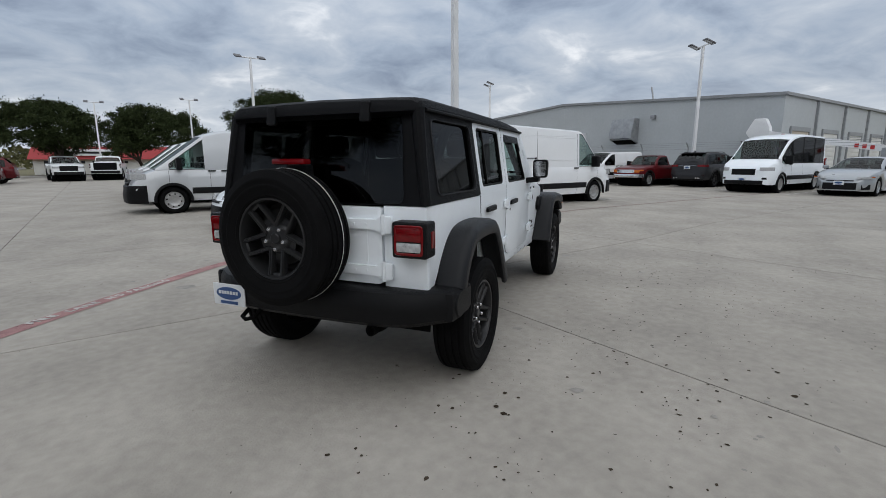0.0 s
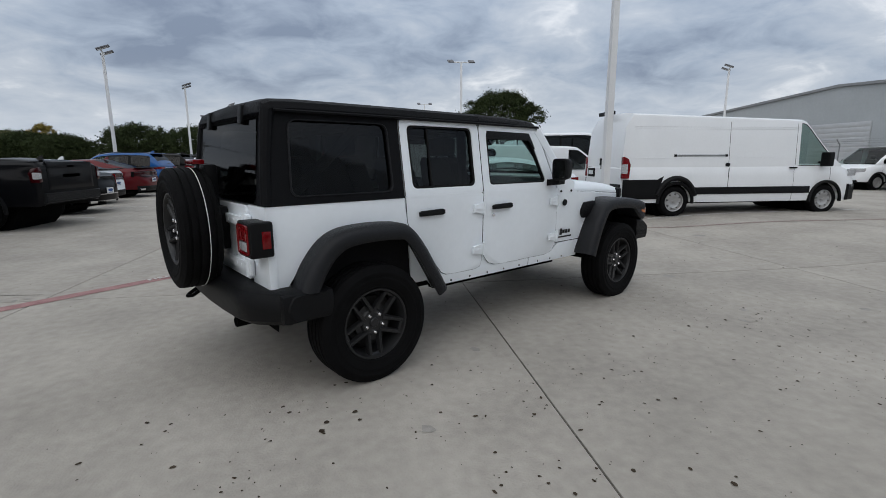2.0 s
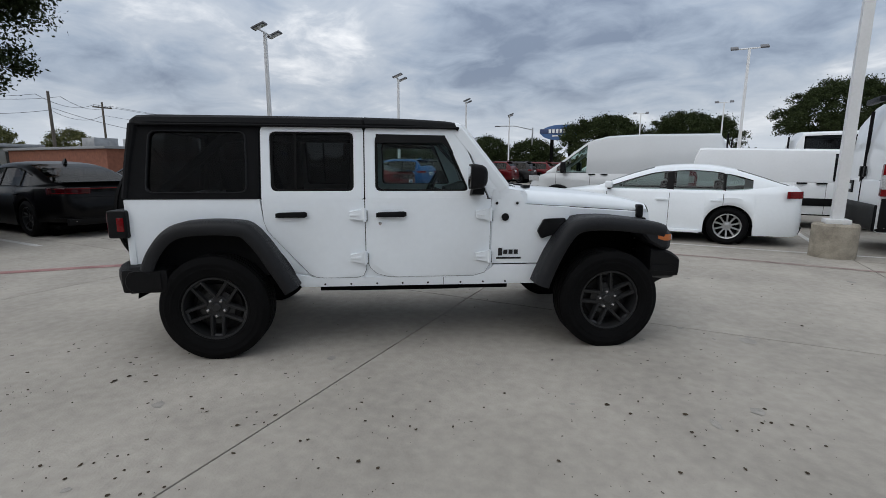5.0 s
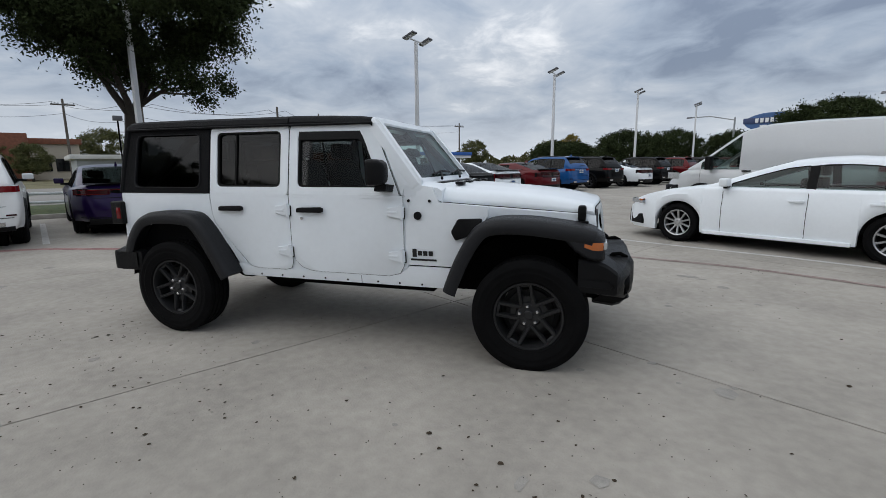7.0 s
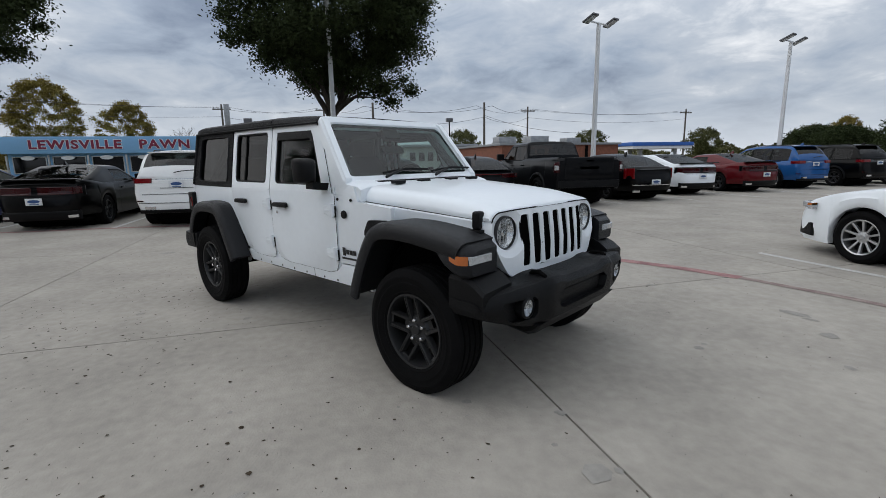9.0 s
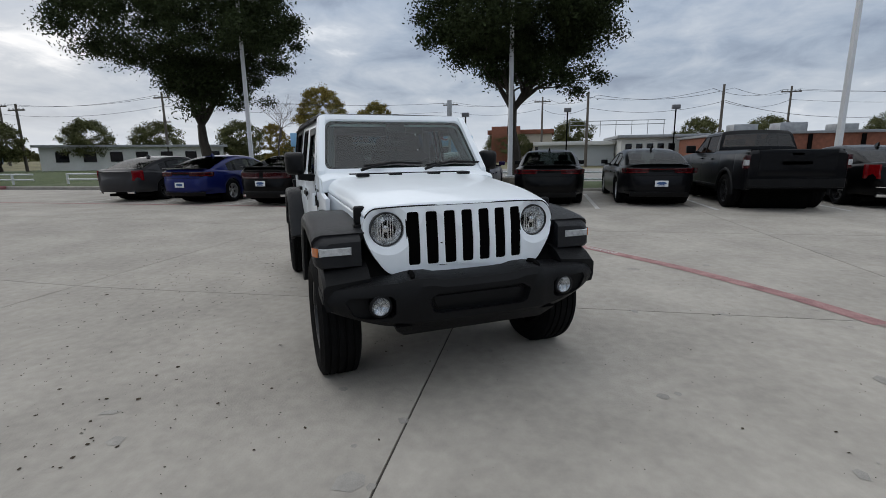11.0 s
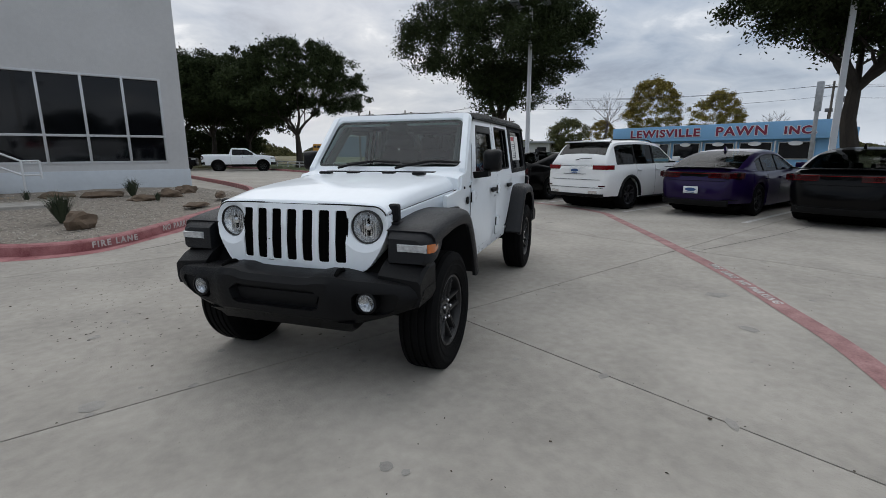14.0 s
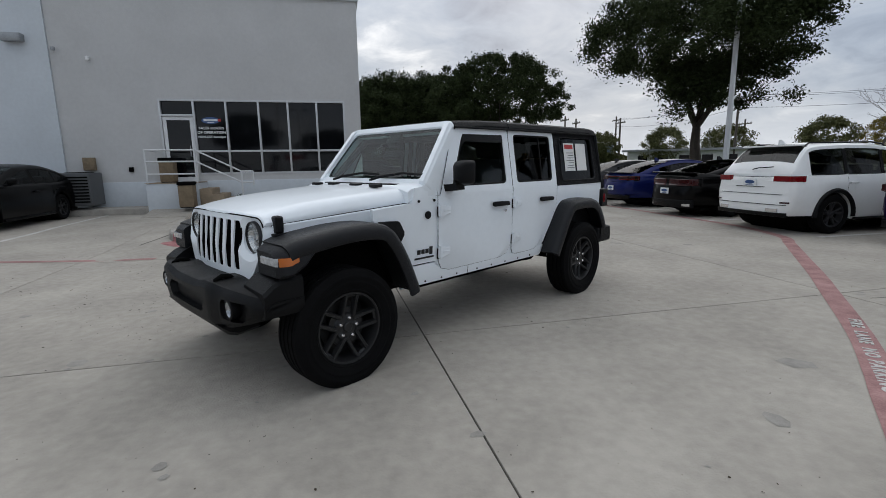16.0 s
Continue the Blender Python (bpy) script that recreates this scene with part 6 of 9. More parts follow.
for sgn in (1, -1):
    flare("front_flare", [(2.405, 0.535), (2.435, 0.62), (2.50, 0.775), (2.585, 0.925), (2.665, 1.012), (2.79, 1.050), (3.0, 1.053), (3.22, 1.030), (3.36, 1.008), (3.43, 0.985)], 0.915, 0.62, sgn, "dark grey moulded wheel-arch flare")
    flare("rear_flare", [(-0.50, 0.70), (-0.44, 0.83), (-0.34, 0.955), (-0.22, 1.022), (-0.05, 1.043), (0.15, 1.040), (0.28, 1.012), (0.39, 0.895), (0.50, 0.72), (0.605, 0.540)], 0.905, 0.735, sgn, "dark grey moulded wheel-arch flare")
    # the flare's blunt front end with its lamp
    end = part("flare_nose", bm_loft([[(x, sgn * a, zb), (x, sgn * (yo - 0.02), zb), (x, sgn * yo, zb + 0.02), (x, sgn * yo, zt - 0.055), (x, sgn * (yo - 0.014), zt - 0.022), (x, sgn * (yo - 0.05), zt), (x, sgn * a, zt + 0.004)] for x, a, yo, zb, zt in ((3.22, 0.66, 0.900, 0.93, 1.012), (3.30, 0.66, 0.908, 0.85, 1.002), (3.38, 0.655, 0.910, 0.805, 0.988), (3.43, 0.65, 0.906, 0.795, 0.972), (3.462, 0.65, 0.892, 0.797, 0.955), (3.478, 0.65, 0.870, 0.805, 0.940))]), FLARE, suv)
    part("turn_lamp", bm_loft([[(x + d, sgn * a, z0), (x + d, sgn * b, z0), (x + d, sgn * b, z1), (x + d, sgn * a, z1)] for x, a, b, z0, z1, d in ((3.40, 0.695, 0.850, 0.868, 0.918, 0.0), (3.458, 0.700, 0.888, 0.868, 0.918, 0.0), (3.482, 0.705, 0.876, 0.871, 0.915, 0.0), (3.490, 0.712, 0.862, 0.875, 0.911, 0.0))]), WHITE_LENS, end, "clear turn lamp")
    part("side_marker", bm_loft([[(x, sgn * 0.85, za), (x, sgn * yo, za), (x, sgn * yo, zb), (x, sgn * 0.85, zb)] for x, yo, za, zb in ((3.352, 0.911, 0.886, 0.914), (3.40, 0.9145, 0.870, 0.917), (3.43, 0.913, 0.869, 0.918), (3.456, 0.900, 0.869, 0.918), (3.466, 0.894, 0.870, 0.917))]), AMBER, end, "amber side marker")
    part("arch_liner", liner(3.008, 0.555, 0.40, 0.66, sgn), UNDER, suv)
    part("arch_liner", liner(0.0, 0.598, 0.40, 0.742, sgn, 20, 176), UNDER, suv)

# rear bumper, lamps, plate, hitch, exhaust
rear_x = lambda y: -0.800 + 0.02 * (abs(y) / 0.5) ** 2 + 0.85 * max(0.0, abs(y) - 0.64) ** 1.3
rings = []
for y in [-0.905, -0.895, -0.86, -0.78, -0.68, -0.58, -0.5, -0.3, 0, 0.3, 0.5, 0.58, 0.68, 0.78, 0.86, 0.895, 0.905]:
    x = rear_x(y)
    e = 0.02 if abs(y) > 0.89 else 0
    a, b = 0.485 + e + 0.03 * max(0, abs(y) - 0.5) / 0.4, 0.705 - e
    rings.append([(x + 0.24, y, a + 0.02), (x + 0.05, y, a), (x + 0.012, y, a + 0.03), (x, y, 0.60), (x + 0.004, y, b - 0.05), (x + 0.03, y, b - 0.01), (x + 0.07, y, b), (x + 0.24, y, b)])
rb = part("rear_bumper", bm_loft(rings), TRIM, suv, "matt black plastic bumper")
for sgn in (1, -1):
    part("bumper_end", bm_box(-0.62, -0.30, min(sgn * 0.66, sgn * 0.895), max(sgn * 0.66, sgn * 0.895), 0.52, 0.695, 0.03), TRIM, rb)
    y0, y1 = sgn * 0.570, sgn * 0.782
    a, b = min(y0, y1), max(y0, y1)
    tl = part("taillight", bm_box(-0.735, -0.600, a, b, 0.905, 1.108, 0.018, 3), TRIM, suv, "square tail lamp in a black housing")
    part("red_lens", bm_box(-0.741, -0.70, a + 0.022, b - 0.022, 0.998, 1.088, 0.012), RED_LENS, tl)
    part("clear_lens", bm_box(-0.741, -0.70, a + 0.030, b - 0.030, 0.940, 0.994, 0.010), WHITE_LENS, tl)
    part("red_edge", bm_ring(rounded([(a + 0.018, 0.922), (b - 0.018, 0.922), (b - 0.018, 1.092), (a + 0.018, 1.092)], 0.02, 3), rounded([(a + 0.032, 0.937), (b - 0.032, 0.937), (b - 0.032, 1.078), (a + 0.032, 1.078)], 0.02, 3), -0.70, -0.744, lambda u, v, d: (d, u, v), 0.004), RED_LENS, tl)
    part("side_reflector", bm_box(-0.668, -0.618, min(sgn * 0.770, sgn * 0.786), max(sgn * 0.770, sgn * 0.786), 0.955, 1.055, 0.006), RED_LENS, tl)
pl = part("plate", bm_box(-0.790, -0.780, 0.480, 0.745, 0.508, 0.652, 0.004), PLATE, suv, "white dealer plate with a blue oval")
part("print", bm_join(bm_loft([[Vector((-0.793 + d, 0.612 + 0.105 * math.cos(a), 0.590 + 0.042 * math.sin(a))) for a in np.linspace(0, 2 * math.pi, 24, endpoint=False)] for d in (0, 0.004)]), bm_box(-0.794, -0.789, 0.54, 0.685, 0.520, 0.538)), PLATE_BLUE, pl)
for k in range(7):
    part("print_bar", bm_box(-0.797, -0.792, 0.532 + k * 0.024, 0.548 + k * 0.024, 0.585, 0.606), PLATE, pl)
part("tow_loop", bm_tube([(-0.74, 0.40, 0.49), (-0.80, 0.40, 0.455), (-0.825, 0.45, 0.445), (-0.80, 0.50, 0.45), (-0.74, 0.50, 0.485)], 0.014, 8), UNDER, suv, "black rear tow loop")
part("exhaust_tip", bm_lathe([(0.030, -0.60), (0.034, -0.74), (0.028, -0.745), (0.026, -0.62)], 16, "x", (0, -0.42, 0.455)), UNDER, suv)
part("muffler", bm_box(-0.58, -0.30, -0.45, 0.30, 0.485, 0.58, 0.04, 3), UNDER, suv)

# mirrors
for sgn in (1, -1):
    m_ = part("mirror", bm_loft([[(x, sgn * y, z) for y, z in rounded([(0.815 + a, 1.262 + a), (0.958 - a, 1.270 + a), (0.962 - a, 1.445 - a), (0.812 + a, 1.445 - a)], 0.035, 4)] for x, a in ((1.88, 0.0), (1.90, -0.004), (1.965, 0.004), (1.995, 0.022), (2.01, 0.05))]), TRIM, suv, "large black door mirror")
    part("mirror_glass", bm_prism(rounded([(0.828, 1.278), (0.946, 1.284), (0.948, 1.432), (0.826, 1.432)], 0.03, 4), 1.876, 1.881, lambda u, v, d: (d, sgn * u, v)), CHROME, m_)
    part("mirror_arm", bm_loft([[(x, sgn * y, z) for x, z in ((1.90, za), (1.99, za), (2.0, zb), (1.91, zb))] for y, za, zb in ((0.70, 1.205, 1.262), (0.80, 1.215, 1.268), (0.87, 1.225, 1.275))]), TRIM, m_)

# wheels: big tyres with grooves and blocks, dark split-spoke rims with bright nuts
R_T, W_T, R_R = 0.396, 0.243, 0.236


def big_tyre():
    w = W_T
    wall = [(R_R, 0.40), (R_R + 0.004, 0.425), (R_R + 0.015, 0.455), (R_R + 0.020, 0.450), (R_R + 0.045, 0.490), (R_R + 0.060, 0.500), (R_R + 0.064, 0.508), (R_R + 0.072, 0.508), (R_R + 0.076, 0.500), (R_T - 0.062, 0.505), (R_T - 0.058, 0.512), (R_T - 0.048, 0.508), (R_T - 0.044, 0.496)]
    prof = [(r, -w * q) for r, q in wall] + [ (R_T - 0.028, -w * 0.475), (R_T - 0.006, -w * 0.425)]
    for c in (-0.29, -0.10, 0.10, 0.29):
        prof += [(R_T - 0.001, (c - 0.032) * w), (R_T - 0.011, (c - 0.024) * w), (R_T - 0.011, (c + 0.024) * w), (R_T - 0.001, (c + 0.032) * w)]
    prof += [(R_T - 0.006, w * 0.425), (R_T - 0.028, w * 0.475)] + [(r, w * q) for r, q in wall[::-1]]
    bm = bm_lathe(prof, 72)
    return mesh_of("tyre", bm, RUBBER, 24)


def spoke_rim():
    y = W_T * 0.40
    lip = bm_lathe([(R_R + 0.003, -y), (R_R + 0.003, y), (R_R - 0.002, y + 0.006), (R_R - 0.012, y + 0.004), (R_R - 0.018, y - 0.010), (R_R - 0.024, y - 0.05), (R_R - 0.034, -y)], 64)
    hub = bm_lathe([(0.001, y - 0.022), (0.027, y - 0.022), (0.032, y - 0.027), (0.034, y - 0.036), (0.040, y - 0.038), (0.082, y - 0.040), (0.094, y - 0.054), (0.001, y - 0.058)], 36)
    bars = [lip, hub]
    def beam(a0, r0, a1, r1, w0, w1, d0, d1, t=0.030):
        p, q = Vector((r0 * math.cos(a0), 0, r0 * math.sin(a0))), Vector((r1 * math.cos(a1), 0, r1 * math.sin(a1)))
        e = (q - p).normalized()
        s = Vector((-e.z, 0, e.x))
        ring = []
        for c, w, d in ((p, w0, y - d0), (p.lerp(q, 0.5), (w0 + w1) / 2, y - (d0 + d1) / 2), (q, w1, y - d1)):
            ring.append([c - s * w * 1.2 + Vector((0, d - t, 0)), c + s * w * 1.2 + Vector((0, d - t, 0)), c + s * w + Vector((0, d - 0.006, 0)), c + s * w * 0.72 + Vector((0, d, 0)), c - s * w * 0.72 + Vector((0, d, 0)), c - s * w + Vector((0, d - 0.006, 0))])
        return bm_loft(ring)
    for k in range(5):
        a = math.pi / 2 + 2 * math.pi * k / 5
        for s in (-1, 1):     # a pair of level bars; those of neighbouring pairs meet in a point at the hub
            bars.append(beam(a + s * 0.60, 0.074, a + s * 0.182, R_R - 0.004, 0.0135, 0.0125, 0.034, 0.008, 0.036))
            bars.append(beam(a + s * 0.585, 0.078, a + s * 0.205, R_R - 0.010, 0.0040, 0.0040, 0.0305, 0.0045, 0.006))
        bars.append(beam(a, 0.055, a, 0.128, 0.034, 0.034, 0.050, 0.056, 0.012))     # the floor of the pocket round each nut
        bars.append(beam(a, R_R - 0.034, a, R_R - 0.006, 0.036, 0.040, 0.024, 0.012, 0.014))
    return mesh_of("rim", bm_join(*bars), RIM_DARK, 30)


nuts = []
for k in range(5):
    a = math.pi / 2 + 2 * math.pi * k / 5
    nuts.append(bm_lathe([(0.001, W_T * 0.40 - 0.012), (0.008, W_T * 0.40 - 0.013), (0.0125, W_T * 0.40 - 0.019), (0.0125, W_T * 0.40 - 0.055)], 6, "y", (0.0635 * math.cos(a), 0, 0.0635 * math.sin(a))))
NUT_MESHES = [mesh_of("lug_nut", b, BRUSHED) for b in nuts]
# the disc's outer step is an added dark backing that blackens the spoke gaps
BIG = (big_tyre(), spoke_rim(), mesh_of("brake_disc", bm_lathe([(0.001, 0.000), (0.165, 0.000), (0.168, -0.004), (0.168, -0.024), (0.180, -0.028), (R_R - 0.036, -0.030), (R_R - 0.036, -0.10), (0.001, -0.10)], 36), DISC))


def big_wheel(m):
    hub = new("wheel", BIG[0])
    hub.parent = suv
    hub.matrix_basis = m
    r = new("rim", BIG[1])
    r.parent = hub
    b = new("brake_disc", BIG[2])
    b.parent = hub
    for me in NUT_MESHES:
        n = new("lug_nut", me)
        n.parent = hub
    return hub


for x, sgn, turn, spin in ((0, 1, 0, 20), (0, -1, 180, 36), (3.008, 1, 0, -9.5), (3.008, -1, 180, 8.8)):
    big_wheel(pose(x, sgn * 0.772, R_T - 0.006, 0, spin, turn))
big_wheel(pose(-0.846, 0.085, 1.003, 0, 0, 0) @ Matrix.Rotation(radians(90), 4, "Z") @ Matrix.Rotation(radians(36), 4, "Y"))
part("spare_carrier", bm_join(bm_box(-0.80, -0.63, -0.10, 0.22, 0.86, 1.15, 0.03), bm_box(-0.74, -0.66, -0.02, 0.13, 1.1, 1.42, 0.02)), TRIM, suv)
part("brake_light", bm_box(-0.815, -0.745, -0.065, 0.165, 1.418, 1.452, 0.012), RED_LENS, suv, "red high brake lamp")
part("chalk_line", bm_lathe([(R_T + 0.0005, -0.8165), (R_T + 0.0018, -0.8155), (R_T + 0.0018, -0.8125), (R_T + 0.0005, -0.8115)], 72, "x", (0, 0.085, 1.003)), PAPER, suv, "pale factory line on the spare's tread")

# underside
part("frame_rail", bm_join(*[bm_box(-0.70, 3.45, s * 0.42 - 0.05, s * 0.42 + 0.05, 0.44, 0.58, 0.01) for s in (-1, 1)]), UNDER, suv)
part("floor_pan", bm_box(-0.58, 2.35, -0.70, 0.70, 0.52, 0.58), UNDER, suv)
for x in (0, 3.008):
    part("axle", bm_join(bm_tube([(x, -0.72, 0.39), (x, 0.72, 0.39)], 0.045, 10), bm_lathe([(0.001, -0.15), (0.10, -0.10), (0.13, 0), (0.10, 0.10), (0.001, 0.15)], 16, "y", (x, 0.1, 0.39))), UNDER, suv)
    for s in (-1, 1):
        part("damper", bm_tube([(x + 0.14, s * 0.55, 0.40), (x + 0.18, s * 0.50, 0.80)], 0.032, 8), METAL, suv)
        part("spring", bm_tube([(x - 0.06 + 0.05 * math.cos(t), s * 0.52 + 0.05 * math.sin(t), 0.46 + 0.011 * t) for t in np.linspace(0, 28, 70)], 0.009, 5), UNDER, suv)
for s in (-1, 1):
    part("rock_rail", bm_join(bm_box(0.72, 2.25, min(s * 0.50, s * 0.585), max(s * 0.50, s * 0.585), 0.435, 0.503, 0.008)), UNDER, suv)
part("skid_plate", bm_box(0.9, 1.9, -0.35, 0.35, 0.36, 0.48, 0.04), UNDER, suv)
part("steering_bar", bm_tube([(3.20, -0.62, 0.40), (3.20, 0.62, 0.40)], 0.022, 8), UNDER, suv)

# inside: seats, dash, wheel, roll bars
def seat(x, y, w):
    s = part("seat", bm_join(bm_box(x - 0.10, x + 0.42, y - w, y + w, 0.80, 0.98, 0.05, 3), bm_loft([[(x - 0.04 - t, y - w * k, z), (x - 0.18 - t, y - w * k * 0.9, z), (x - 0.18 - t, y + w * k * 0.9, z), (x - 0.04 - t, y + w * k, z)] for t, z, k in ((0, 0.92, 1.0), (0.07, 1.20, 1.0), (0.13, 1.42, 0.85), (0.15, 1.46, 0.6))])), SEAT, suv)
    part("headrest", bm_box(x - 0.30, x - 0.18, y - 0.13, y + 0.13, 1.47, 1.62, 0.04, 3), SEAT, s)
    part("seat_base", bm_box(x - 0.05, x + 0.36, y - w * 0.8, y + w * 0.8, 0.58, 0.80), CABIN, s)


for x in (1.22, 0.30):
    for y in (-0.36, 0.36):
        seat(x, y, 0.25)
part("dashboard", bm_loft([[(2.17, y, 0.85), (2.17, y, 1.265), (2.00, y, 1.275), (1.82, y, 1.22), (1.78, y, 1.10), (1.88, y, 0.85)] for y in (-0.70, 0.70)]), CABIN, suv)
part("centre_console", bm_box(1.0, 1.85, -0.12, 0.12, 0.58, 0.98, 0.04), CABIN, suv)
part("steering_wheel", bm_join(bm_tube([(1.66 + 0.085 * math.sin(t), 0.36 + 0.185 * math.cos(t), 1.21 + 0.165 * math.sin(t)) for t in np.linspace(0, 2 * math.pi, 28)], 0.017, 7), bm_box(1.64, 1.70, 0.28, 0.44, 1.16, 1.26, 0.03), bm_tube([(1.66, 0.36, 1.21), (1.90, 0.36, 1.12)], 0.035, 8)), CABIN, suv)
ROLL = mat("roll_bar_cover", (0.06, 0.06, 0.065), rough=0.8, var=0.2)
for s in (-1, 1):
    part("roll_bar", bm_tube([(2.10, s * 0.62, 1.30), (1.76, s * 0.56, 1.66), (1.10, s * 0.55, 1.69), (0.30, s * 0.55, 1.69), (0.05, s * 0.58, 1.63), (-0.45, s * 0.62, 1.20)], 0.036, 8), ROLL, suv)
    part("roll_bar", bm_tube([(1.02, s * 0.60, 1.0), (1.02, s * 0.56, 1.66)], 0.036, 8), ROLL, suv)
part("roll_bar", bm_tube([(1.02, -0.56, 1.68), (1.02, 0.56, 1.68)], 0.036, 8), ROLL, suv)
part("roll_bar", bm_tube([(0.22, -0.55, 1.68), (0.22, 0.55, 1.68)], 0.036, 8), ROLL, suv)
part("cargo_floor", bm_box(-0.58, 0.1, -0.68, 0.68, 0.72, 0.80), CABIN, suv)
part("inner_panel", bm_join(*[bm_box(-0.58, 2.05, min(s * 0.66, s * 0.705), max(s * 0.66, s * 0.705), 0.6, 1.16) for s in (-1, 1)]), CABIN, suv)
part("window_sticker", bm_prism([(-0.33, 1.33), (-0.12, 1.33), (-0.12, 1.62), (-0.33, 1.62)], -0.011, -0.009, left), PAPER, suv, "white price sheet in the window")
st = part("window_sticker", bm_prism([(-0.08, 1.33), (0.13, 1.33), (0.13, 1.62), (-0.08, 1.62)], -0.011, -0.009, left), PAPER, suv, "white price sheet with a red heading")
part("heading", bm_prism([(-0.06, 1.56), (0.11, 1.56), (0.11, 1.605), (-0.06, 1.605)], -0.0085, -0.0075, left), RED_INK, st)
for k in range(7):
    part("print_line", bm_prism([(-0.06, 1.36 + k * 0.026), (0.09 - 0.02 * (k % 3), 1.36 + k * 0.026), (0.09 - 0.02 * (k % 3), 1.366 + k * 0.026), (-0.06, 1.366 + k * 0.026)], -0.0085, -0.0075, left), INK, st)

# ---- the parked vehicles --------------------------------------------------------
def parked(x, y, yaw):
    return pose(x, y, rise(x, y), 0, 0, yaw)


ROW = "cars backed along the lawn"
vehicle("suv", "pearl white five-door SUV with wide red tail lamps", "SUV", parked(-5.60, 0.28, 180), PEARL, WAGON, ROW)
vehicle("sedan", "deep purple sedan with black spoiler and a full-width tail lamp", "car", parked(-6.50, 2.87, 180), PURPLE, S(SALOON, W=0.935), ROW)
vehicle("sedan", "black sedan with a full-width tail lamp and twin exhausts", "car", parked(-6.52, 5.40, 180), BLACK_PAINT, S(SALOON, plate=None), ROW)
vehicle("sedan", "dark graphite sedan with bright five-spoke wheels", "car", parked(-6.75, 8.15, 180), GRAPHITE, S(SALOON, rim_mat=RIM), ROW)
truck = vehicle("pickup_truck", "dark grey crew-cab pickup truck with black wheels", "pickup truck", parked(-5.85, 10.7, 180), GRAPHITE, PICKUP, ROW)
vehicle("sedan", "black sedan with narrow upright tail lamps", "car", parked(-6.6, 13.45, 180), BLACK_PAINT, S(SALOON, rear=[("taillight", -1.08, 0.66, 0.87, 0.70, 1.02, 0.06, RED_LENS, True), ("bumper_strip", -1.11, -0.7, 0.7, 0.50, 0.52, 0.02, CHROME, False), ("exhaust_tip", -1.11, 0.5, 0.68, 0.28, 0.35, 0.06, CHROME, True)]), ROW)
vehicle("coupe", "white two-door coupe with a black tail panel", "car", parked(-7.8, 16.3, 180), WHITE, COUPE, ROW)
vehicle("coupe", "dark red two-door coupe with a black tail panel", "car", parked(-8.0, 19.3, 180), RED, COUPE, ROW)
vehicle("suv", "bright blue compact SUV with a white roof edge", "SUV", parked(-8.35, 22.35, 180), BLUE, S(WAGON, wb=2.64, W=0.91, rim_mat=RIM), ROW)
vehicle("suv", "black three-row SUV with wide tail lamps", "SUV", parked(-8.45, 25.8, 180), BLACK_PAINT, S(WAGON, wb=3.04, ro=1.05), ROW)
vehicle("coupe", "white low sports coupe with a black rear bumper", "car", parked(-8.2, 28.7, 180), WHITE, S(COUPE, W=0.95, cab=((2.2, 1.0), (1.4, 1.32), (0.5, 1.34), (-0.72, 1.06))), ROW)
vehicle("suv", "black tall SUV with roof rails", "SUV", parked(-8.4, 32.0, 180), BLACK_PAINT, S(WAGON, wb=3.07), ROW)
vehicle("suv", "dark red SUV in the long row", "SUV", parked(-8.0, 35.2, 180), RED, WAGON, ROW)
vehicle("suv", "dark grey SUV in the long row", "SUV", parked(-7.4, 38.2, 180), GREY_PAINT, WAGON, ROW)
vehicle("suv", "dark red compact SUV at the row's end", "SUV", parked(-6.6, 41.2, 180), RED, S(WAGON, wb=2.7), ROW)
vehicle("suv", "dark red crossover at the row's end", "SUV", parked(-6.2, 44.2, 180), RED, S(WAGON, wb=2.7), ROW)
vehicle("coupe", "black two-door coupe with a white dealer plate", "car", parked(-6.1, -2.6, 180), BLACK_PAINT, COUPE, ROW)
vehicle("sedan", "deep blue sedan with bright wheels and black spoiler", "car", parked(-6.3, -5.45, 180), NAVY, S(SALOON, rim_mat=RIM), ROW)
vehicle("sedan", "dark grey sedan with upright red tail lamps", "car", parked(-6.7, -8.35, 180), GREY_PAINT, S(SALOON, plate=None, rear=[("taillight", -1.08, 0.66, 0.87, 0.70, 1.02, 0.06, RED_LENS, True), ("exhaust_tip", -1.11, 0.5, 0.68, 0.28, 0.35, 0.06, CHROME, True)]), ROW)

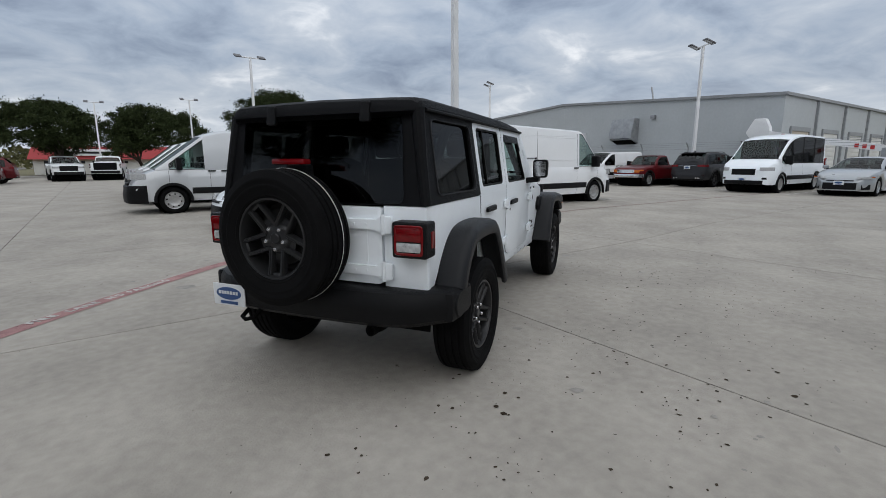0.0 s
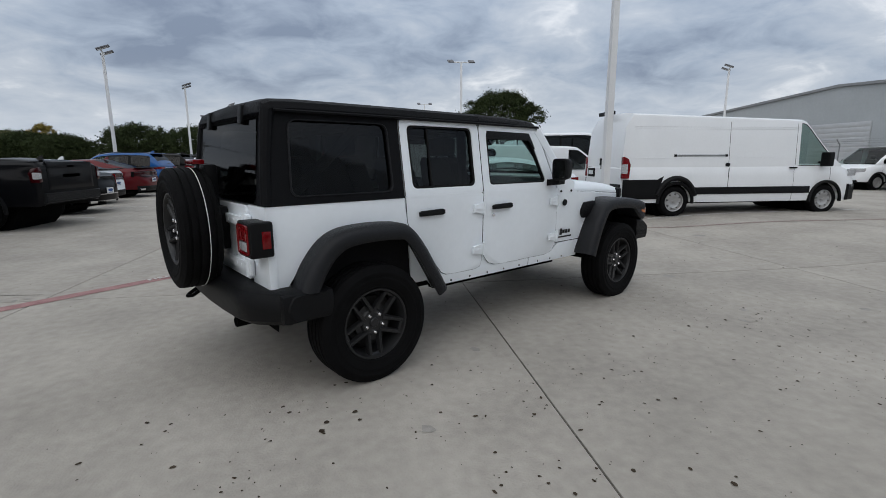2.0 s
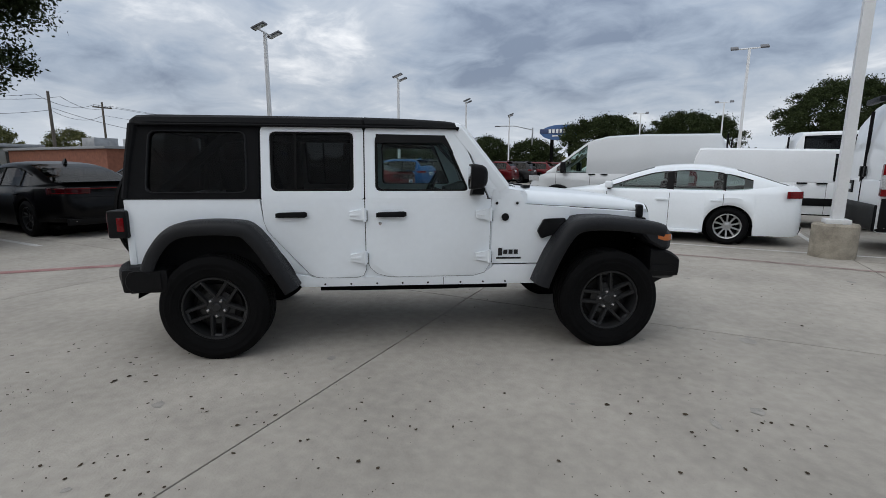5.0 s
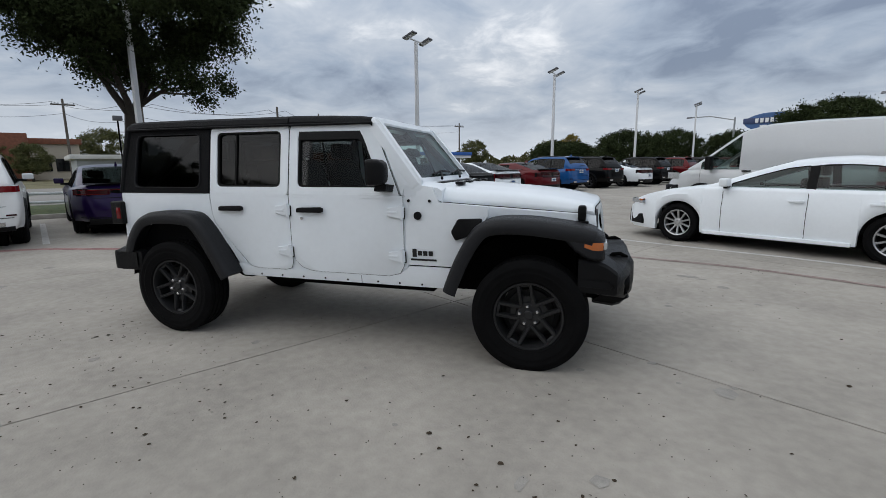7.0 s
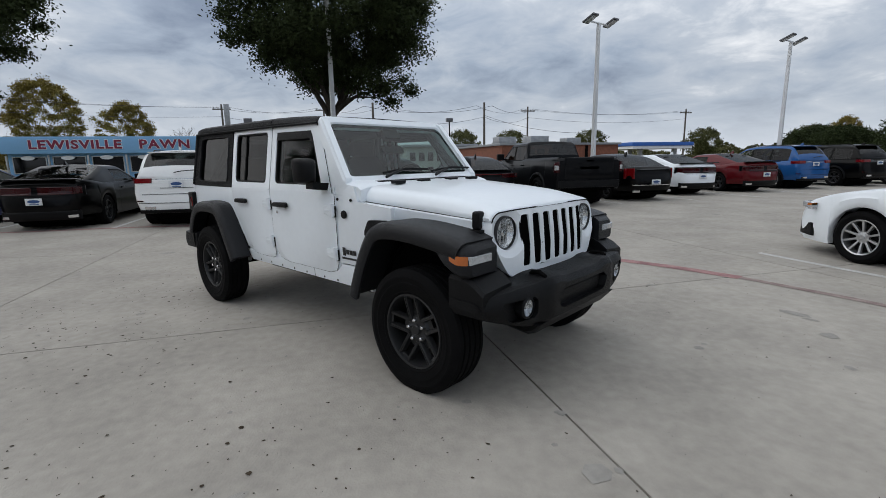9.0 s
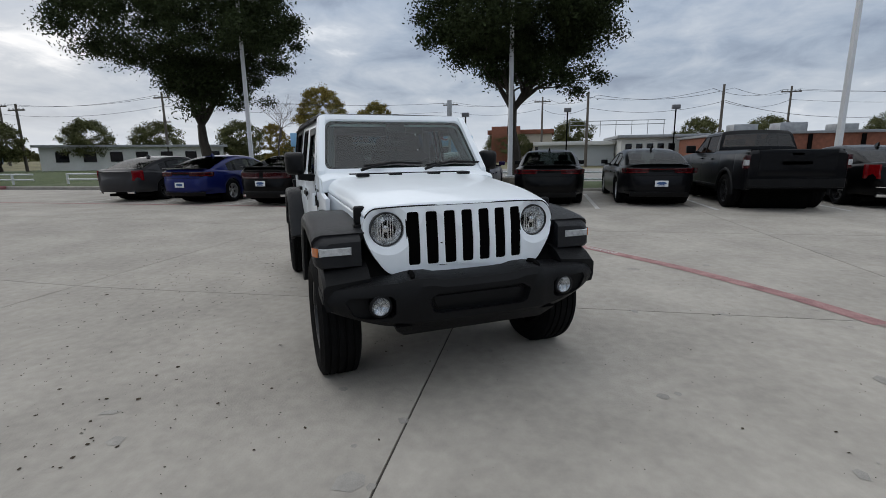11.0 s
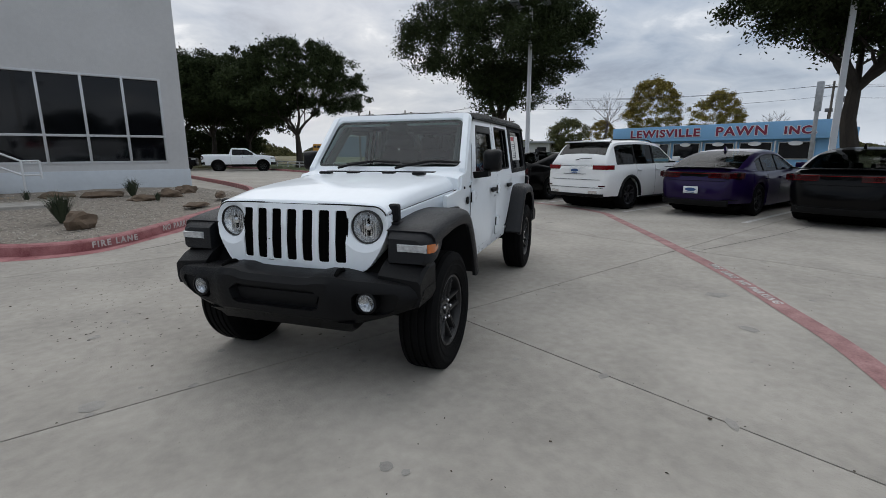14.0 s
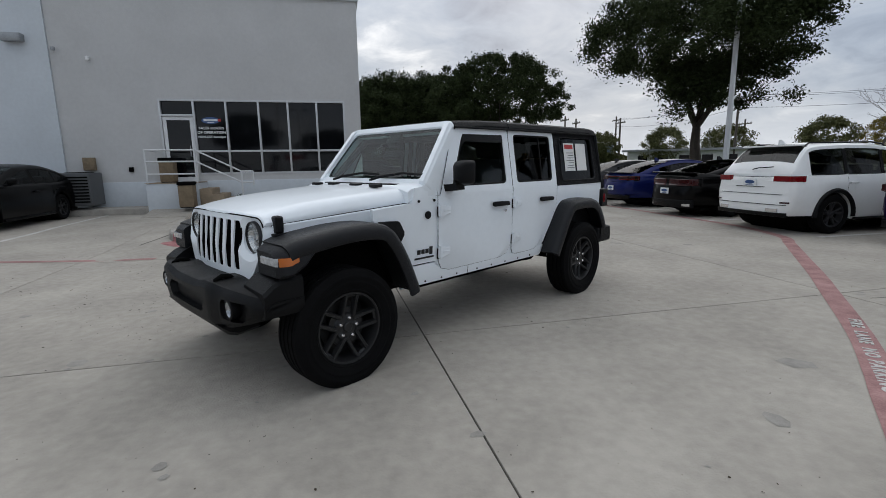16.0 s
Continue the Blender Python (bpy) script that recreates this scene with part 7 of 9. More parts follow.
VANS = "vans and cars in the middle row"
vehicle("sedan", "white family sedan with ten-spoke silver wheels", "car", parked(5.68, 10.86, 180), WHITE, FAMILY, VANS)
long_van = vehicle("cargo_van", "long white cargo van with black lower trim and plain steel wheels", "van", parked(9.05, 10.78, 0), VAN_WHITE, S(VAN, ro=1.37, top=[(4.99, 0.80), (4.9, 0.95), (4.55, 1.16), (4.2, 1.24), (-1.27, 1.24), (-1.37, 1.20)], cab=((4.42, 1.20), (3.35, 2.30), (-1.31, 2.42), (-1.36, 1.20))), VANS)
for sgn in (1, -1):      # pressed lines, rail slot, door seam and black corners of the long van
    def flank(u, v, d):
        return (u, sgn * (1.02 - (0.035 + 0.055 * (v - 1.20) if v > 1.17 else 0.0) + d), v)
    for z, x0, x1 in ((2.06, -1.1, 3.2), (2.11, -1.1, 3.2), (1.39, -1.1, 3.0)):
        part("pressed_line", bm_prism([(x0, z), (x1, z), (x1, z + 0.010), (x0, z + 0.010)], -0.01, 0.007, flank, 0.003), VAN_WHITE, long_van)
    rail = part("door_rail", bm_prism(rounded([(-0.08, 1.425), (1.30, 1.425), (1.30, 1.470), (-0.08, 1.470)], 0.012, 3), -0.01, 0.006, flank, 0.003), METAL, long_van, "grey sliding-door rail")
    for u in (-0.06, 1.26):
        part("rail_stop", bm_prism([(u - 0.03, 1.42), (u + 0.03, 1.42), (u + 0.03, 1.475), (u - 0.03, 1.475)], 0.0, 0.016, flank, 0.004), GAP, rail)
    part("rail_slot", bm_prism([(0.0, 1.432), (1.20, 1.432), (1.20, 1.442), (0.0, 1.442)], 0.0, 0.010, flank), GAP, rail)
    part("door_handle", bm_prism(rounded([(1.25, 1.19), (1.36, 1.19), (1.36, 1.27), (1.25, 1.27)], 0.035, 4), -0.01, 0.022, flank, 0.006), TRIM, long_van, "black recessed handle")
    for x, z0, z1 in ((1.33, 1.18, 2.22), (1.33, 0.60, 1.16), (3.12, 1.22, 2.2)):
        part("shut_line", bm_prism([(x, z0), (x, z1), (x + 0.008, z1), (x + 0.008, z0)], -0.01, 0.003, flank), GAP, long_van)
    part("rear_cladding", bm_prism([(-1.36, 0.43), (-1.36, 0.89), (-0.50, 0.89), (-0.34, 0.97), (-0.40, 0.80), (-0.45, 0.60), (-0.45, 0.43)], -0.02, 0.008, flank, 0.004), TRIM, long_van, "black plastic corner trim")
    part("arch_trim", bm_tube([Vector(flank(0.50 * math.cos(a), 0.36 + 0.56 * math.sin(a), -0.01)) for a in np.linspace(0.25, math.pi - 0.3, 16)], 0.065, 8), TRIM, long_van, "black wheel-arch trim")
part("roof_lamp", bm_box(-1.40, -1.30, -0.35, 0.35, 2.43, 2.52, 0.02), TRIM, long_van)
part("plate_panel", bm_box(-1.405, -1.375, 0.42, 0.80, 0.92, 1.14, 0.01), TRIM, long_van, "black plate recess")
part("plate_bar", bm_box(-1.41, -1.403, 0.48, 0.74, 0.98, 1.08), PLATE, long_van)
for u, v in ((-0.12, 1.30), (0.10, 1.30)):
    part("rear_handle", bm_box(-1.41, -1.375, u - 0.035, u + 0.035, v - 0.09, v + 0.09, 0.012), TRIM, long_van)
CITY = S(VAN, cabin_darkener=1.9, seat_x=(2.25,), wb=3.11, fo=0.88, ro=0.75, W=0.91, R=0.32, belt=1.08, top=[(3.99, 0.74), (3.9, 0.88), (3.5, 1.02), (3.2, 1.08), (-0.7, 1.10), (-0.75, 1.06)], cab=((3.30, 1.08), (2.35, 1.76), (-0.66, 1.84), (-0.74, 1.06)), windows=((2.05, 2.95),), seams=(3.0, 1.95, 1.0), handles=(1.86, 1.5), mirror=(2.8, 1.12), mirror_size=(0.1, 0.2, 0.18), cladding=0.14,
         front=[("headlight", 3.80, 0.50, 0.84, 0.76, 0.90, 0.16, WHITE_LENS, True), ("grille", 3.98, -0.5, 0.5, 0.5, 0.66, 0.06, TRIM, False), ("bumper", 3.97, -0.75, 0.75, 0.3, 0.42, 0.08, TRIM, False)],
         rear=[("taillight", -0.735, 0.76, 0.90, 0.90, 1.30, 0.06, RED_LENS, True), ("rear_bumper", -0.78, -0.86, 0.86, 0.34, 0.5, 0.1, TRIM, False)], crown=0.03)
vehicle("small_van", "white small delivery van with black door handles", "van", parked(5.75, 14.2, 0), VAN_WHITE, CITY, VANS)
SHORT = S(VAN, cabin_darkener=2.35, seat_x=(2.75,), wb=3.45, top=[(4.40, 0.80), (4.31, 0.95), (3.96, 1.16), (3.6, 1.24), (-0.9, 1.24), (-1.0, 1.20)], line=[(-0.99, 1.2), (-0.93, 2.24), (1.2, 2.27), (2.1, 2.24), (2.6, 2.12), (3.83, 1.20)], cab=((3.83, 1.20), (2.66, 2.08), (-0.93, 2.26), (-0.99, 1.20)), windows=((2.62, 3.50),), seams=(3.52, 2.5, 1.2), handles=(2.45, 2.1), mirror=(3.27, 1.30),
          front=[("headlight", 4.11, 0.60, 0.97, 0.94, 1.10, 0.06, WHITE_LENS, True), ("bumper", 4.37, -0.99, 0.99, 0.30, 0.78, 0.14, TRIM, False), ("grille", 4.38, -0.5, 0.5, 0.72, 0.84, 0.05, TRIM, False)])
vehicle("cargo_van", "pale silver cargo van with a low roof", "van", parked(4.85, 15.7, 180), paint("pale_silver_paint", (0.56, 0.58, 0.60), 0.2), SHORT, VANS)
for y, col in ((19.0, VAN_WHITE), (22.3, VAN_WHITE), (25.6, VAN_WHITE)):
    vehicle("cargo_van", "white cargo van with black bumpers, in a row of vans", "van", parked(5.15, y, 180), col, SHORT, VANS)
PEOPLE_VAN = S(VAN, cabin_darkener=-0.7, seat_x=(3.1, 2.0, 0.9), wb=3.75, windows=((2.95, 3.8), (1.75, 2.85), (0.5, 1.68), (-0.75, 0.42)), line=[(-0.99, 1.2), (-0.95, 2.36), (1.4, 2.40), (2.2, 2.35), (2.7, 2.26), (3.05, 2.14), (3.98, 1.36)], cab=((3.97, 1.38), (3.0, 2.15), (-0.93, 2.42), (-0.99, 1.20)), top=[(4.72, 0.96), (4.64, 1.10), (4.4, 1.24), (4.1, 1.35), (3.9, 1.38), (3.4, 1.28), (-0.9, 1.24), (-1.0, 1.20)], fo=0.98, nose=0.20, front_crown=0.14, glass=TINT, clear_from=3, seams=(3.85, 2.9, 1.7), cladding=0.12, mirror=(3.55, 1.28),
               front=[("headlight", 4.52, 0.58, 0.96, 0.90, 1.04, 0.05, WHITE_LENS, True), ("grille", 4.72, -0.44, 0.44, 0.74, 0.98, 0.06, TRIM, False), ("bumper", 4.71, -0.72, 0.72, 0.36, 0.52, 0.10, TRIM, False), ("fog_lamp", 4.66, 0.68, 0.86, 0.56, 0.64, 0.05, TRIM, True)], plate=(4.745, 0.56))
vehicle("passenger_van", "white tall van with a dark band of windows", "van", parked(8.6, 18.2, 0), VAN_WHITE, PEOPLE_VAN, VANS)

EAST = "cars along the warehouse fence"
vehicle("passenger_van", "white passenger van with a black grille and dark side windows", "van", parked(26.1, 8.75, 180), WHITE, PEOPLE_VAN, EAST)
vehicle("sedan", "silver sedan with a chrome-barred grille", "car", parked(25.8, 5.75, 180), SILVER, S(FAMILY, plate=(3.80, 0.50)), EAST)
vehicle("suv", "dark grey compact SUV with slim red tail lamps", "SUV", parked(24.7, 12.35, 0), GREY_PAINT, S(WAGON, wb=2.7, W=0.93, cladding=0.14), EAST)
OLD = S(PICKUP, wb=2.85, W=0.87, R=0.35, belt=1.08, arch=0.43, sill=0.36, fo=0.80, ro=1.05, top=[(3.65, 0.86), (3.58, 0.96), (2.9, 1.06), (2.2, 1.10), (0.9, 1.09), (-1.0, 1.10), (-1.05, 1.06)], bed=(-1.0, 0.86), cab=((2.3, 1.09), (1.75, 1.58), (1.0, 1.60), (0.9, 1.10)), windows=((1.08, 2.0),), seams=(2.05, 1.0), handles=(1.15,), seat_x=(1.4,), cladding=0.02, rim_mat=RIM, plate=None,
        front=[("headlight", 3.60, 0.50, 0.82, 0.72, 0.86, 0.10, AMBER, True), ("grille", 3.65, -0.5, 0.5, 0.70, 0.86, 0.05, CHROME, False), ("bumper", 3.70, -0.85, 0.85, 0.46, 0.64, 0.12, CHROME, False)],
        rear=[("taillight", -1.04, 0.72, 0.85, 0.75, 1.0, 0.06, RED_LENS, True), ("tailgate", -1.06, -0.65, 0.65, 0.62, 1.05, 0.03, RED, False)])
vehicle("pickup_truck", "dark red older small pickup with a chrome bumper", "pickup truck", parked(25.8, 14.75, 180), RED, OLD, EAST)
vehicle("small_van", "white small delivery van", "van", parked(25.6, 17.3, 180), VAN_WHITE, CITY, EAST)
vehicle("suv", "white SUV parked behind the red pickup", "SUV", parked(28.5, 19.8, 180), WHITE, WAGON, EAST)
vehicle("sedan", "black sedan with dark windows beside the showroom", "car", parked(11.6, -6.1, 90), BLACK_PAINT, S(FAMILY, rim_mat=RIM_DARK, spokes=5, split=True, glass=TINT), "cars by the showroom")

FAR = "work trucks at the far end of the lot"
vehicle("pickup_truck", "white heavy pickup with a black grille, facing the lot", "pickup truck", parked(-3.0, 49.5, -82), VAN_WHITE, S(PICKUP, rim_mat=RIM), FAR)
vehicle("pickup_truck", "white work truck with a rack over its bed", "pickup truck", parked(0.0, 47.0, 84), VAN_WHITE, S(PICKUP, rim_mat=RIM), FAR)
vehicle("pickup_truck", "white crew-cab off-road pickup beside the lawn", "pickup truck", parked(-4.6, -35.9, 162), WHITE, S(PICKUP, wb=3.49, W=0.93, cladding=0.08), "trucks by the south drive")
vehicle("suv", "black SUV parked beside the white off-road pickup", "SUV", parked(0.6, -37.5, 160), BLACK_PAINT, WAGON, "trucks by the south drive")

# ---- the showroom building ---------------------------------------------------------
WALL_Y, TOP = -7.65, 6.42
show = thing("wall_showroom", "tall off-white stucco showroom wall with a strip of dark glass", "wall", kind="structure")


def wall_bits():
    x0, x1, z0, z1 = 3.27, 8.63, 1.20, 3.44
    bits = [bm_box(2.75, x0, WALL_Y - 0.3, WALL_Y, 0.1, TOP), bm_box(x1, 11.25, WALL_Y - 0.3, WALL_Y, 0.1, TOP), bm_box(x0, x1, WALL_Y - 0.3, WALL_Y, z1, TOP), bm_box(x0, 7.71, WALL_Y - 0.3, WALL_Y, 0.1, z0), bm_box(7.71, x1, WALL_Y - 0.3, WALL_Y, 0.1, 0.98)]
    bits.append(bm_box(2.75, 3.05, WALL_Y - 30, WALL_Y - 0.3, 0.1, TOP))
    return bm_join(*bits)


part("front_wall", wall_bits(), STUCCO, show)
part("parapet", bm_join(bm_box(2.68, 11.25, WALL_Y - 0.36, WALL_Y + 0.07, TOP, TOP + 0.22, 0.02), bm_box(2.68, 3.1, WALL_Y - 30, WALL_Y - 0.36, TOP, TOP + 0.22, 0.02)), STUCCO_BLUE, show, "pale metal coping")
part("plinth", bm_box(2.73, 7.5, WALL_Y, WALL_Y + 0.03, 0.1, 1.02, 0.006), STUCCO_BLUE, show, "painted white plinth")
part("plinth", bm_box(8.86, 11.24, WALL_Y, WALL_Y + 0.03, 0.1, 1.02, 0.006), STUCCO_BLUE, show, "painted white plinth")
single("wall_showroom_east", bm_join(bm_box(11.254, 34, WALL_Y - 0.3, WALL_Y + 0.05, 0.1, 7.2)), STUCCO_BLUE, "cool white plain wall joined to the showroom", "wall", kind="structure")
single("roof_showroom", bm_box(3.06, 34, WALL_Y - 30, WALL_Y - 0.31, TOP - 0.3, TOP - 0.1), ROOF_EDGE, "flat roof behind the parapet", "roof", kind="structure")
part("wall_light", bm_box(11.75, 12.25, WALL_Y + 0.05, WALL_Y + 0.28, 4.86, 5.08, 0.04), METAL, show, "grey wall-pack lamp")
part("camera_dome", bm_lathe([(0.001, -0.05), (0.05, -0.04), (0.055, 0.0), (0.05, 0.05), (0.001, 0.07)], 14, "z", (10.3, WALL_Y + 0.07, 4.5)), SIGN_WHITE, show, "small white camera dome")
part("camera_dome", bm_lathe([(0.001, -0.05), (0.05, -0.04), (0.055, 0.0), (0.05, 0.05), (0.001, 0.07)], 14, "z", (11.1, WALL_Y + 0.1, 4.72)), METAL, show, "small grey camera dome")
part("outlet_box", bm_box(9.5, 9.62, WALL_Y, WALL_Y + 0.06, 1.32, 1.46, 0.01), UNDER, show)

glaz = thing("window_1", "storefront of dark panes in pale aluminium frames", "window", kind="structure")
xs_m = [8.63, 7.71, 6.80, 5.86, 4.99, 4.12, 3.27]
Z0, ZT, Z1 = 1.20, 1.91, 3.44
for k, (a, b) in enumerate(zip(xs_m[1:], xs_m[2:])):
    for za, zb in ((Z0, ZT), (ZT, Z1)):
        part("pane", bm_box(b + 0.03, a - 0.03, WALL_Y - 0.10, WALL_Y - 0.085, za + 0.03, zb - 0.03), DARK_GLASS, glaz)
part("pane", bm_box(7.74, 8.60, WALL_Y - 0.10, WALL_Y - 0.085, 3.0, Z1 - 0.03), DARK_GLASS, glaz)
for x in xs_m:
    part("mullion", bm_box(x - 0.03, x + 0.03, WALL_Y - 0.12, WALL_Y + 0.012, 0.98 if x > 7.5 else Z0, Z1, 0.006), MULLION, glaz)
for z, a, b in ((Z0 + 0.03, 3.30, 7.68), (ZT, 3.30, 7.68), (Z1 - 0.03, 3.30, 8.60), (2.97, 7.74, 8.60)):
    part("rail", bm_box(a, b, WALL_Y - 0.12, WALL_Y + 0.010, z - 0.03, z + 0.03, 0.006), MULLION, glaz)
door = thing("door_1", "glazed white-framed entrance door", "door", kind="structure")
part("door_leaf", bm_ring([(7.75, 1.0), (8.59, 1.0), (8.59, 2.93), (7.75, 2.93)], [(7.85, 1.14), (8.49, 1.14), (8.49, 2.83), (7.85, 2.83)], WALL_Y - 0.09, WALL_Y - 0.03, lambda u, v, d: (u, d, v)), SIGN_WHITE, door)
part("pane", bm_box(7.84, 8.50, WALL_Y - 0.07, WALL_Y - 0.06, 1.13, 2.84), DARK_GLASS, door)
part("door_handle", bm_tube([(7.88, WALL_Y - 0.03, 1.75), (7.88, WALL_Y + 0.04, 1.78), (7.88, WALL_Y + 0.04, 2.05), (7.88, WALL_Y - 0.03, 2.08)], 0.015), METAL, door)
decal = thing("window_lettering", "white opening-hours lettering on the dark glass", "sign", kind="")


def on_glass(u, v, d):
    return (7.27 - u, WALL_Y - 0.082 + d, v)


for words, z, size in (("SALES HOURS", 2.60, 0.105), ("OF OPERATION", 2.47, 0.105), ("MON-SAT 9am-9pm", 2.34, 0.085)):
    part("lettering", bm_text(words, size, lambda u, v, d, z=z: on_glass(u, v + z, d), 0.004, bold=0.003, spacing=1.05, font_scale_x=1.05), SIGN_WHITE, decal)
part("emblem", bm_loft([[Vector((7.27 + 0.26 * math.cos(a), WALL_Y - 0.082 + d, 2.83 + 0.10 * math.sin(a))) for a in np.linspace(0, 2 * math.pi, 28, endpoint=False)] for d in (0, 0.004)]), PLATE_BLUE, decal, "blue oval emblem")
part("emblem_bar", bm_join(bm_box(7.07, 7.47, WALL_Y - 0.078, WALL_Y - 0.074, 2.81, 2.87), bm_box(7.17, 7.37, WALL_Y - 0.078, WALL_Y - 0.074, 2.76, 2.78)), SIGN_WHITE, decal)
part("emblem_star", bm_box(6.98, 7.06, WALL_Y - 0.078, WALL_Y - 0.073, 2.80, 2.88), RED_INK, decal)

steps = thing("entrance_steps", "concrete landing with four tan steps and white sides", "steps", kind="structure")
part("landing", bm_box(7.5, 8.86, -7.62, -6.55, 0.1, 0.98, 0.015), STUCCO_BLUE, steps)
for k in range(4):
    part("step", bm_box(7.49 - 0.32 * (k + 1), 7.49 - 0.32 * k + (0.0 if k else 0.0), -7.6, -6.58, 0.1, 0.98 - 0.165 * (k + 1), 0.012), STEP_TAN, steps)
part("landing_top", bm_box(7.5, 8.88, -7.60, -6.53, 0.984, 1.0, 0.006), STEP_TAN, steps)
railing = thing("handrail", "white painted tube handrail round the landing and steps", "railing")
for y in (-6.6,):
    for z in (0.92, 0.60, 0.25):
        part("rail_bar", bm_tube([(8.82, y, 1.0 + z), (7.52, y, 1.0 + z)], 0.022), POLE, railing)
    part("rail_bar", bm_tube([(7.52, y, 1.92), (6.32, y, 1.30), (6.0, y, 1.30)], 0.022), POLE, railing)
    part("rail_bar", bm_tube([(7.52, y, 1.60), (6.32, y, 0.98), (6.0, y, 0.98)], 0.022), POLE, railing)
    for x, za, zb in ((8.82, 1.0, 1.94), (7.52, 0.98, 1.94), (6.32, 0.35, 1.32), (6.0, 0.9, 1.30)):
        part("rail_post", bm_tube([(x, y, za), (x, y, zb)], 0.024), POLE, railing)
part("rail_bar", bm_tube([(8.82, -6.6, 1.92), (8.82, -7.6, 1.92)], 0.022), POLE, railing)


def bin_(x, y, z):
    b = thing("litter_bin", "tan pebbled litter bin with a dark lid", "bin", pose(x, y, z), "litter bins")
    part("panel_body", bm_box(-0.19, 0.19, -0.19, 0.19, 0.02, 0.62, 0.02), BIN_TAN, b)
    part("lid", bm_box(-0.21, 0.21, -0.21, 0.21, 0.62, 0.72, 0.04), UNDER, b)
    part("base", bm_box(-0.17, 0.17, -0.17, 0.17, 0, 0.03), UNDER, b)
    return b


first_bin = bin_(7.72, -6.25, 0.32)
copy_thing(first_bin, pose(8.45, -7.25, 1.0))
unit = thing("air_conditioner", "dark grey louvred air-conditioning unit against the wall", "air conditioner", pose(10.7, -7.1, 0.40))
part("casing", bm_box(-0.40, 0.40, -0.40, 0.40, 0, 0.92, 0.03), AC_GREY, unit)
for k in range(9):
    part("louvre", bm_box(-0.36, 0.36, 0.40, 0.415, 0.10 + k * 0.085, 0.14 + k * 0.085, 0.004), UNDER, unit)
part("fan_grille", bm_lathe([(0.001, 0.92), (0.33, 0.92), (0.34, 0.935), (0.31, 0.94), (0.001, 0.93)], 20, "z"), UNDER, unit)
single("meter_box", bm_box(10.45, 10.75, WALL_Y + 0.04, WALL_Y + 0.18, 1.38, 1.75, 0.015), BIN_TAN, "tan utility box on the showroom wall", "utility box")

# planted island, its kerb, and the walk to the steps
ISLE = spline([(7.25, -5.2), (7.15, -3.4), (6.98, -2.2), (6.72, -1.5), (6.2, -1.05), (5.6, -0.93), (5.1, -1.12), (4.55, -1.6), (3.65, -2.62), (2.82, -3.72), (2.2, -4.9), (1.3, -6.8), (0.5, -9.4), (0.2, -12), (0.1, -16), (0.1, -22)], 6)


def kerb_sweep(path, profile):
    rings = []
    for k, p in enumerate(path):
        d = (path[min(k + 1, len(path) - 1)] - path[max(k - 1, 0)]).normalized()
        s = Vector((-d.y, d.x))
        rings.append([(p.x + s.x * u, p.y + s.y * u, rise(p.x, p.y) + v) for u, v in profile])
    return bm_loft(rings)


KERB_PROFILE = [(0.0, -0.05), (-0.015, 0.0), (0.0, 0.13), (0.025, 0.155), (0.15, 0.16), (0.16, -0.05)]
red_part = [p for p in ISLE if p.x < 6.75 and p.y > -8.5]
plain_a = [p for p in ISLE if p.y < -1.0 and p.x > 6.70]
isle = thing("planter_kerb", "worn red-painted kerb round the gravel island, lettered in white", "kerb", kind="structure")
part("red_kerb", kerb_sweep(red_part, KERB_PROFILE), KERB_RED, isle, "faded red painted kerb")
part("bare_kerb", kerb_sweep(plain_a + red_part[:1], KERB_PROFILE), KERB, isle, "bare concrete kerb")
part("bare_kerb", kerb_sweep([red_part[-1]] + [p for p in ISLE if p.y <= -8.5], KERB_PROFILE), KERB_RED, isle)
apron = bmesh.new()
rows = []
for k, p in enumerate(red_part):
    d = (red_part[min(k + 1, len(red_part) - 1)] - red_part[max(k - 1, 0)]).normalized()
    s = Vector((-d.y, d.x))
    w = 0.24 + 0.05 * math.sin(k * 0.21) + 0.025 * math.sin(k * 0.5)
    rows.append([apron.verts.new((q.x, q.y, rise(q.x, q.y) + 0.004)) for q in (p, p - s * max(0.05, w))])
for a, b in zip(rows, rows[1:]):
    apron.faces.new((a[0], b[0], b[1], a[1]))
part("painted_gutter", apron, KERB_RED, isle, "red paint spilling onto the gutter")


def kerb_words(words, s, path):
    p, d = along(path, s)
    side = Vector((-d.y, d.x))
    z0 = rise(p.x, p.y)
    part("stencilled_words", bm_text(words, 0.13, lambda u, v, w: (p.x + d.x * u - side.x * (0.012 + w), p.y + d.y * u - side.y * (0.012 + w), z0 + 0.075 + v), 0.003, bold=0.004, spacing=1.3), LINE_WHITE, isle, "white stencilled letters")


kerb_words("FIRE LANE", 1.9, red_part)
kerb_words("NO PARKING", 3.4, red_part)
kerb_words("FIRE LANE", 6.2, red_part)

bedm = bmesh.new()
fill = [p for p in ISLE if p.y > -7.6] + [Vector((1.6, -7.62))]
ring = []
rowsg = []
for k, p in enumerate(fill):
    line_ = []
    for q in range(9):
        t = q / 8
        w = Vector((p.x * (1 - t) + min(max(p.x, 2.9), 7.2) * t, p.y * (1 - t) + (-7.62) * t))
        inw = 0.12 if q == 0 else 0
        z = rise(w.x, w.y) + 0.13 + (0.28 * (t ** 1.3)) + (0.03 * noise.noise(Vector((w.x * 1.5, w.y * 1.5, 0))) if q else 0)
        line_.append(bedm.verts.new((w.x, w.y - inw * 0.5, z)))
    rowsg.append(line_)
for a, b in zip(rowsg, rowsg[1:]):
    for q in range(8):
        bedm.faces.new((a[q], b[q], b[q + 1], a[q + 1]))
